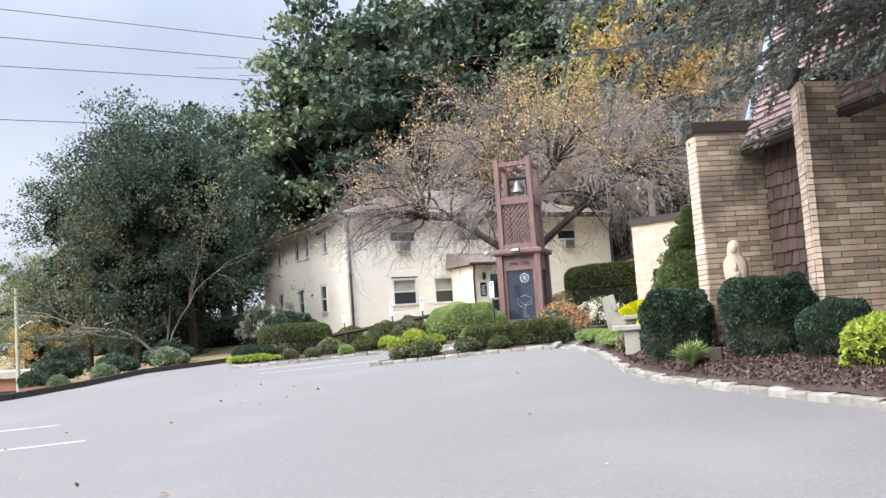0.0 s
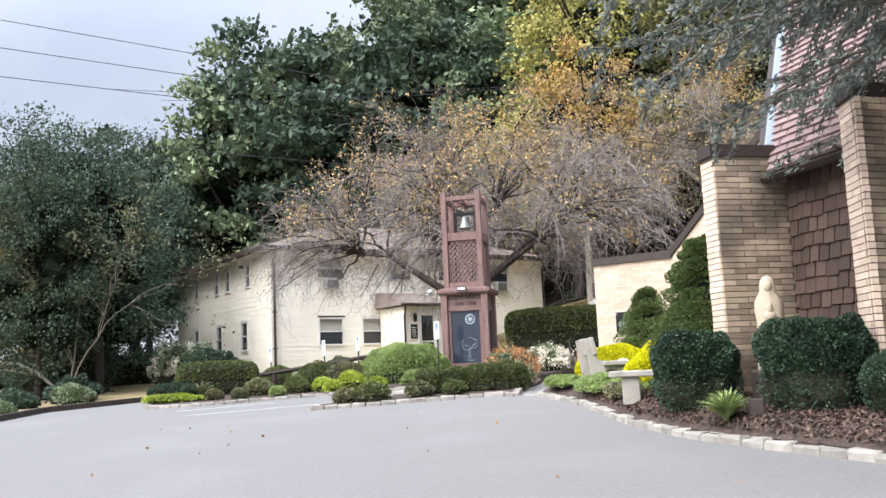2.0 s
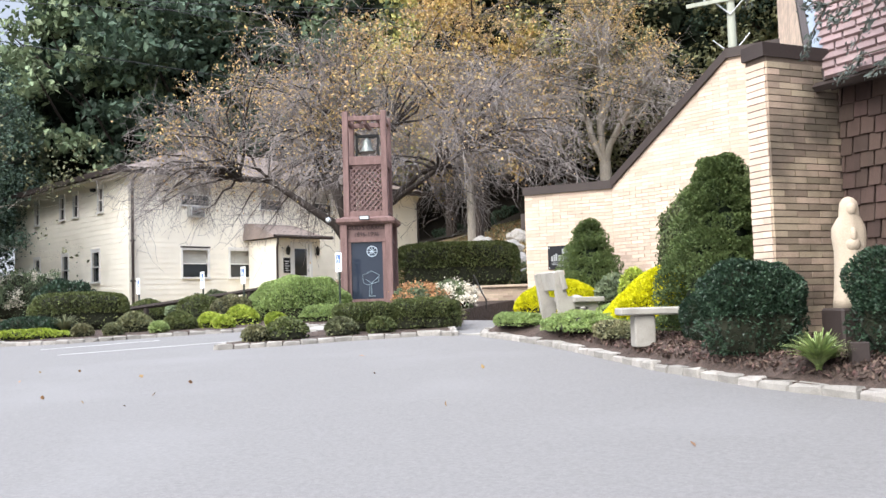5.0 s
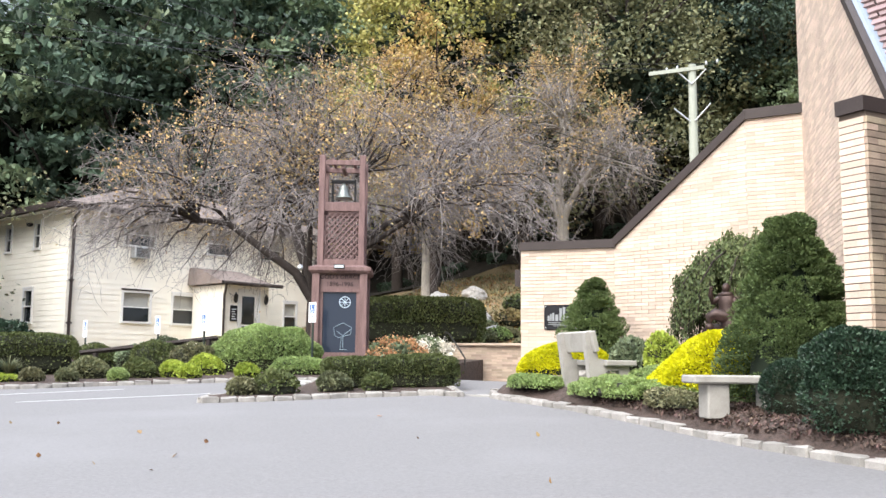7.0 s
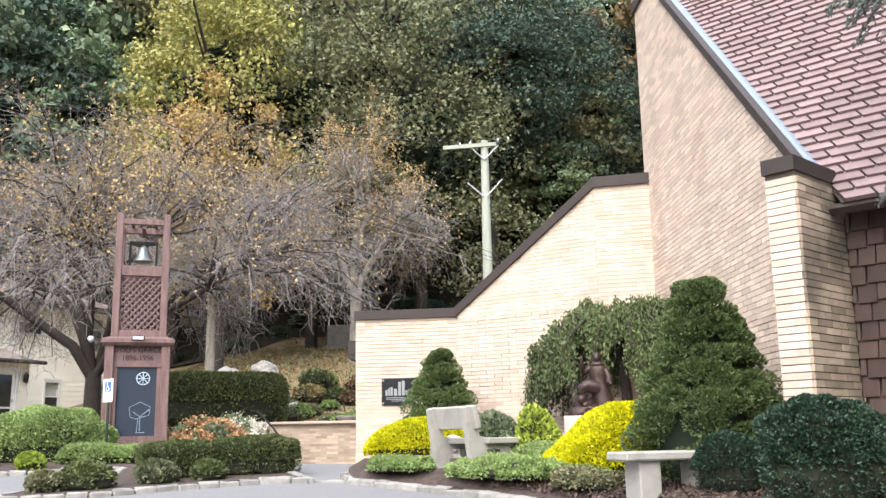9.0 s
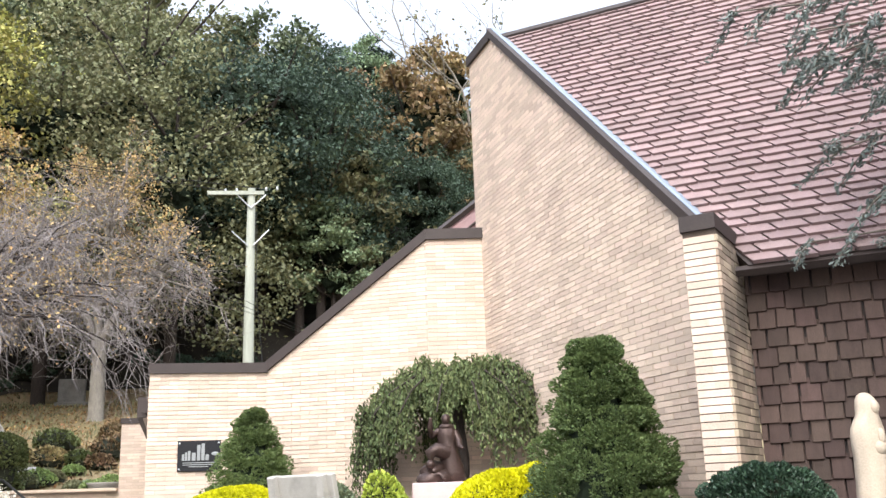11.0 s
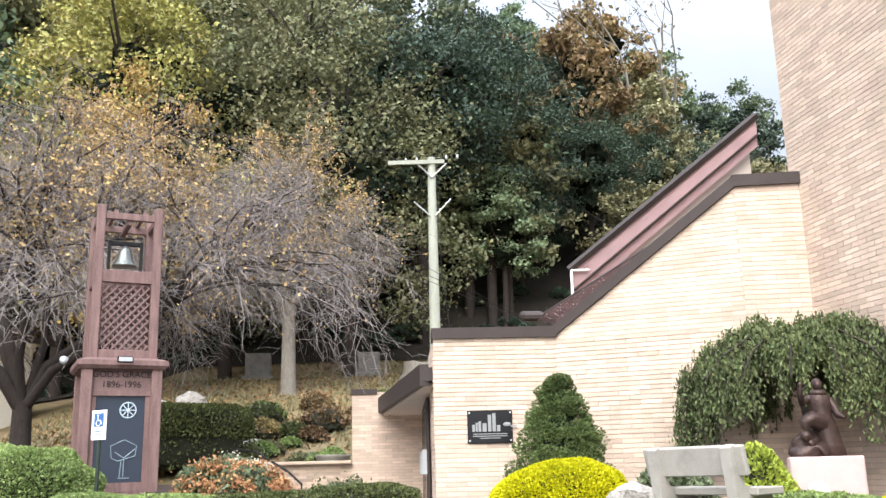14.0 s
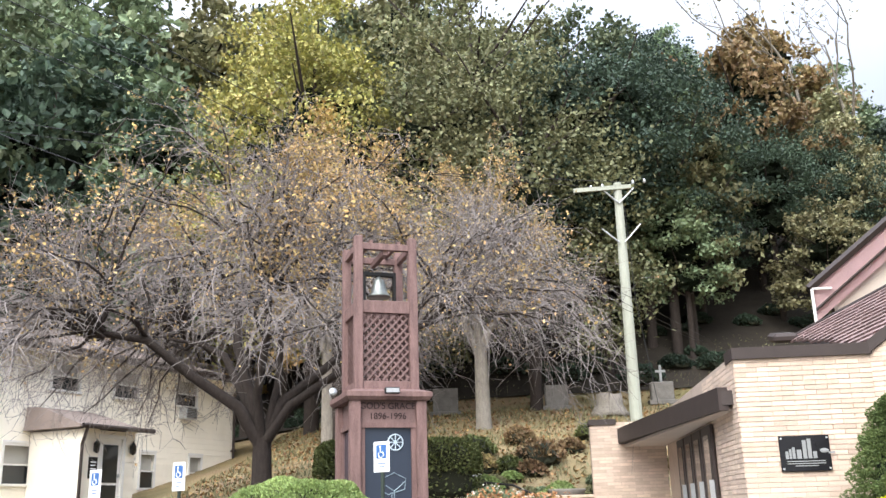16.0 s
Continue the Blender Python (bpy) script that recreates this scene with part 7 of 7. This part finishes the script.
# ---- far left: street edge, wires ----
edge = thing("edge_kerb", -13, 9, 0, "dark low timber edging along the car park", "edging", kind="structure")
edge.matrix_basis = Matrix.Identity(4)
ep = [(-10.8, -20), (-11.9, 3), (-12.1, 7.4), (-13.2, 9.6), (-15.6, 12.6), (-15.3, 15.4)]
for a, b in zip(ep, ep[1:]):
    va, vb = Vector((*a, gz(*a))), Vector((*b, gz(*b)))
    n = (vb - va).cross(Vector((0, 0, 1))).normalized() * 0.1
    part("timber", prism(bmesh.new(), [((va + n).x, (va + n).y), ((vb + n).x, (vb + n).y), ((vb - n).x, (vb - n).y), ((va - n).x, (va - n).y)], lambda x, y: gz(x, y) - 0.1, lambda x, y: gz(x, y) + 0.14), BARKDARK, edge)
shop = thing("brick_building", -57.0, 27.5, -3.6, "distant low red brick building with flat roof", "building", rz=25)
boxpart("wall", (-9, 9, -6, 6, 0, 3.2), BRICKRED, shop)
boxpart("roof", (-9.4, 9.4, -6.4, 6.4, 3.2, 3.6), CONCRETE, shop)
for k in range(6):
    boxpart("window", (-8 + 2.8 * k, -6.6 + 2.8 * k, -6.03, -5.98, 1.2, 2.4), GLASS, shop)
    boxpart("window", (8.98, 9.03, -5 + 1.8 * k, -4 + 1.8 * k, 1.2, 2.4), GLASS, shop)
lampost = thing("street_lamp", -45.9, 22.2, -1.7, "pale street pole with a curved lamp arm", "street lamp")
part("pole", raw_mesh("pole", *tubes([([(0, 0, -1), (0, 0, 6.6)], [0.13, 0.1])], 8), POLE), None, lampost)
part("arm", raw_mesh("arm", *tubes([([(0, 0, 4.2), (0.4, 0.6, 4.6), (0.6, 1.1, 4.6)], [0.05, 0.05, 0.05])], 6), STEEL), None, lampost)
WIRES = [((-17.91, 11.26, 11.14), (-13.92, 17.52, 10.38)), ((-18.34, 10.31, 10.33), (-14.06, 17.35, 9.73)), ((-18.44, 10.08, 9.45), (-14.36, 16.97, 9.08)), ((-18.45, 10.05, 7.82), (-17.49, 12.1, 7.78))]
for a, b in WIRES:
    a, b = Vector(a), Vector(b)
    d = (b - a) / (b - a).length
    line = [a + d * q for q in np.linspace(-25, 40, 24)]
    w = part("power_line", raw_mesh("power_line", *tubes([(line, [0.011] * 24)], 4), IRON), None)
    tagged(w, "thin dark overhead power line", "cable", "overhead wires")
for k in range(2):
    a, b = Vector((px - 0.9 + 1.6 * k, py - 0.14, 13.15 + 0.1 * k)), Vector((-38, 30 + 3 * k, 17.5))
    line = [a.lerp(b, q) + Vector((0, 0, -3.0 * q * (1 - q))) for q in np.linspace(0, 1, 16)]
    w = part("power_line", raw_mesh("power_line", *tubes([(line, [0.014] * 16)], 4), IRON), None)
    tagged(w, "thin dark power line running to the pole", "cable", "overhead wires")

# ---- kerb stones ----
def kerb_row(owner, pts, h=0.075, w=0.13):
    """Rough granite setts end to end along a line."""
    for a, b in zip(pts, pts[1:]):
        va, vb = Vector((*a, 0)), Vector((*b, 0))
        L = (vb - va).length
        n = max(1, round(L / 0.29))
        for k in range(n):
            c = va.lerp(vb, (k + 0.5) / n)
            bm = box(bmesh.new(), -L / n / 2 + 0.004, L / n / 2 - 0.004, -w / 2, w / 2, -0.1, h, bevel=0.02)
            for v in bm.verts:
                v.co += Vector(rng.normal(size=3) * 0.008)
            s = part("kerb_stone", bm, GRANITE, owner)
            d = vb - va
            s.matrix_basis = pose(c.x, c.y, gz(c.x, c.y) + rng.normal() * 0.006, 0, 0, math.degrees(math.atan2(d.y, d.x)) + rng.normal() * 0.8)


kerb = thing("kerb", 0, 0, 0, "row of rough pale granite kerb stones", "kerb", kind="structure")
kerb_row(kerb, BED_R[:10])
kerb_row(kerb, [(-0.35, 13.0), (-1.3, 13.75), (-1.6, 14.6)])
kerb2 = thing("kerb", 0, 0, 0, "row of rough pale granite kerb stones round the island", "kerb", kind="structure")
kerb_row(kerb2, BED_I[:6])
kerb_row(kerb2, BED_I[13:] + BED_I[:1])

# bark chips on the near bed and fallen leaves on the asphalt, past counting
cx, cy = [], []
while len(cx) < 15000:
    x, y = rng.uniform(0.5, 8), rng.uniform(5.2, 12)
    q = 1e9
    for a, b in zip(BED_R[1:8], BED_R[2:9]):
        d = Vector((b[0] - a[0], b[1] - a[1]))
        o = Vector((x - a[0], y - a[1]))
        t = o.dot(d) / d.length_squared
        if -0.1 <= t <= 1.1:
            q = min(q, (d.x * o.y - d.y * o.x) / d.length)
    if 0.1 < q < 1.7:
        cx.append(x)
        cy.append(y)
cz = [bed_height(a, b) + 0.01 for a, b in zip(cx, cy)]
chips = part("bark_chips", leaves("bark_chips", np.stack([cx, cy, cz], 1), 0.055, CHIP, 1.2, 2.2), None)
tagged(chips, "loose brown bark chips on the bed", "mulch", kind="stuff")
n = 34
fx, fy = rng.uniform(-6, 8, n), rng.uniform(0.5, 11, n)
ok = np.array([not (b > 13.4 - 1.0 * (a + 1.3) - 0.6 and a > -1.5) for a, b in zip(fx, fy)])
fx, fy = fx[ok], fy[ok]
fall = part("fallen_leaves", leaves("fallen_leaves", np.stack([fx, fy, [gz(a, b) + 0.015 for a, b in zip(fx, fy)]], 1), 0.065, L_FALLEN, 1.6, 1.6), None)
tagged(fall, "scattered dry leaves on the asphalt", "leaf litter", kind="stuff")

# ---- facing bricks of the piers ----
for owner, a, d, lay, mat in LATE_BRICKS:
    turn = Matrix.Rotation(math.atan2(d.y, d.x), 4, "Z")
    for u0, w, z in lay:
        w = max(0.06, round(w / 0.04) * 0.04 if w < CL - 0.002 else CL)
        s = part("brick", brick_mesh(w, mat), None, owner)
        p = a + d * u0
        s.matrix_basis = Matrix.Translation((p.x, p.y, z)) @ turn @ Matrix.Translation((0, rng.normal() * 0.002, 0))
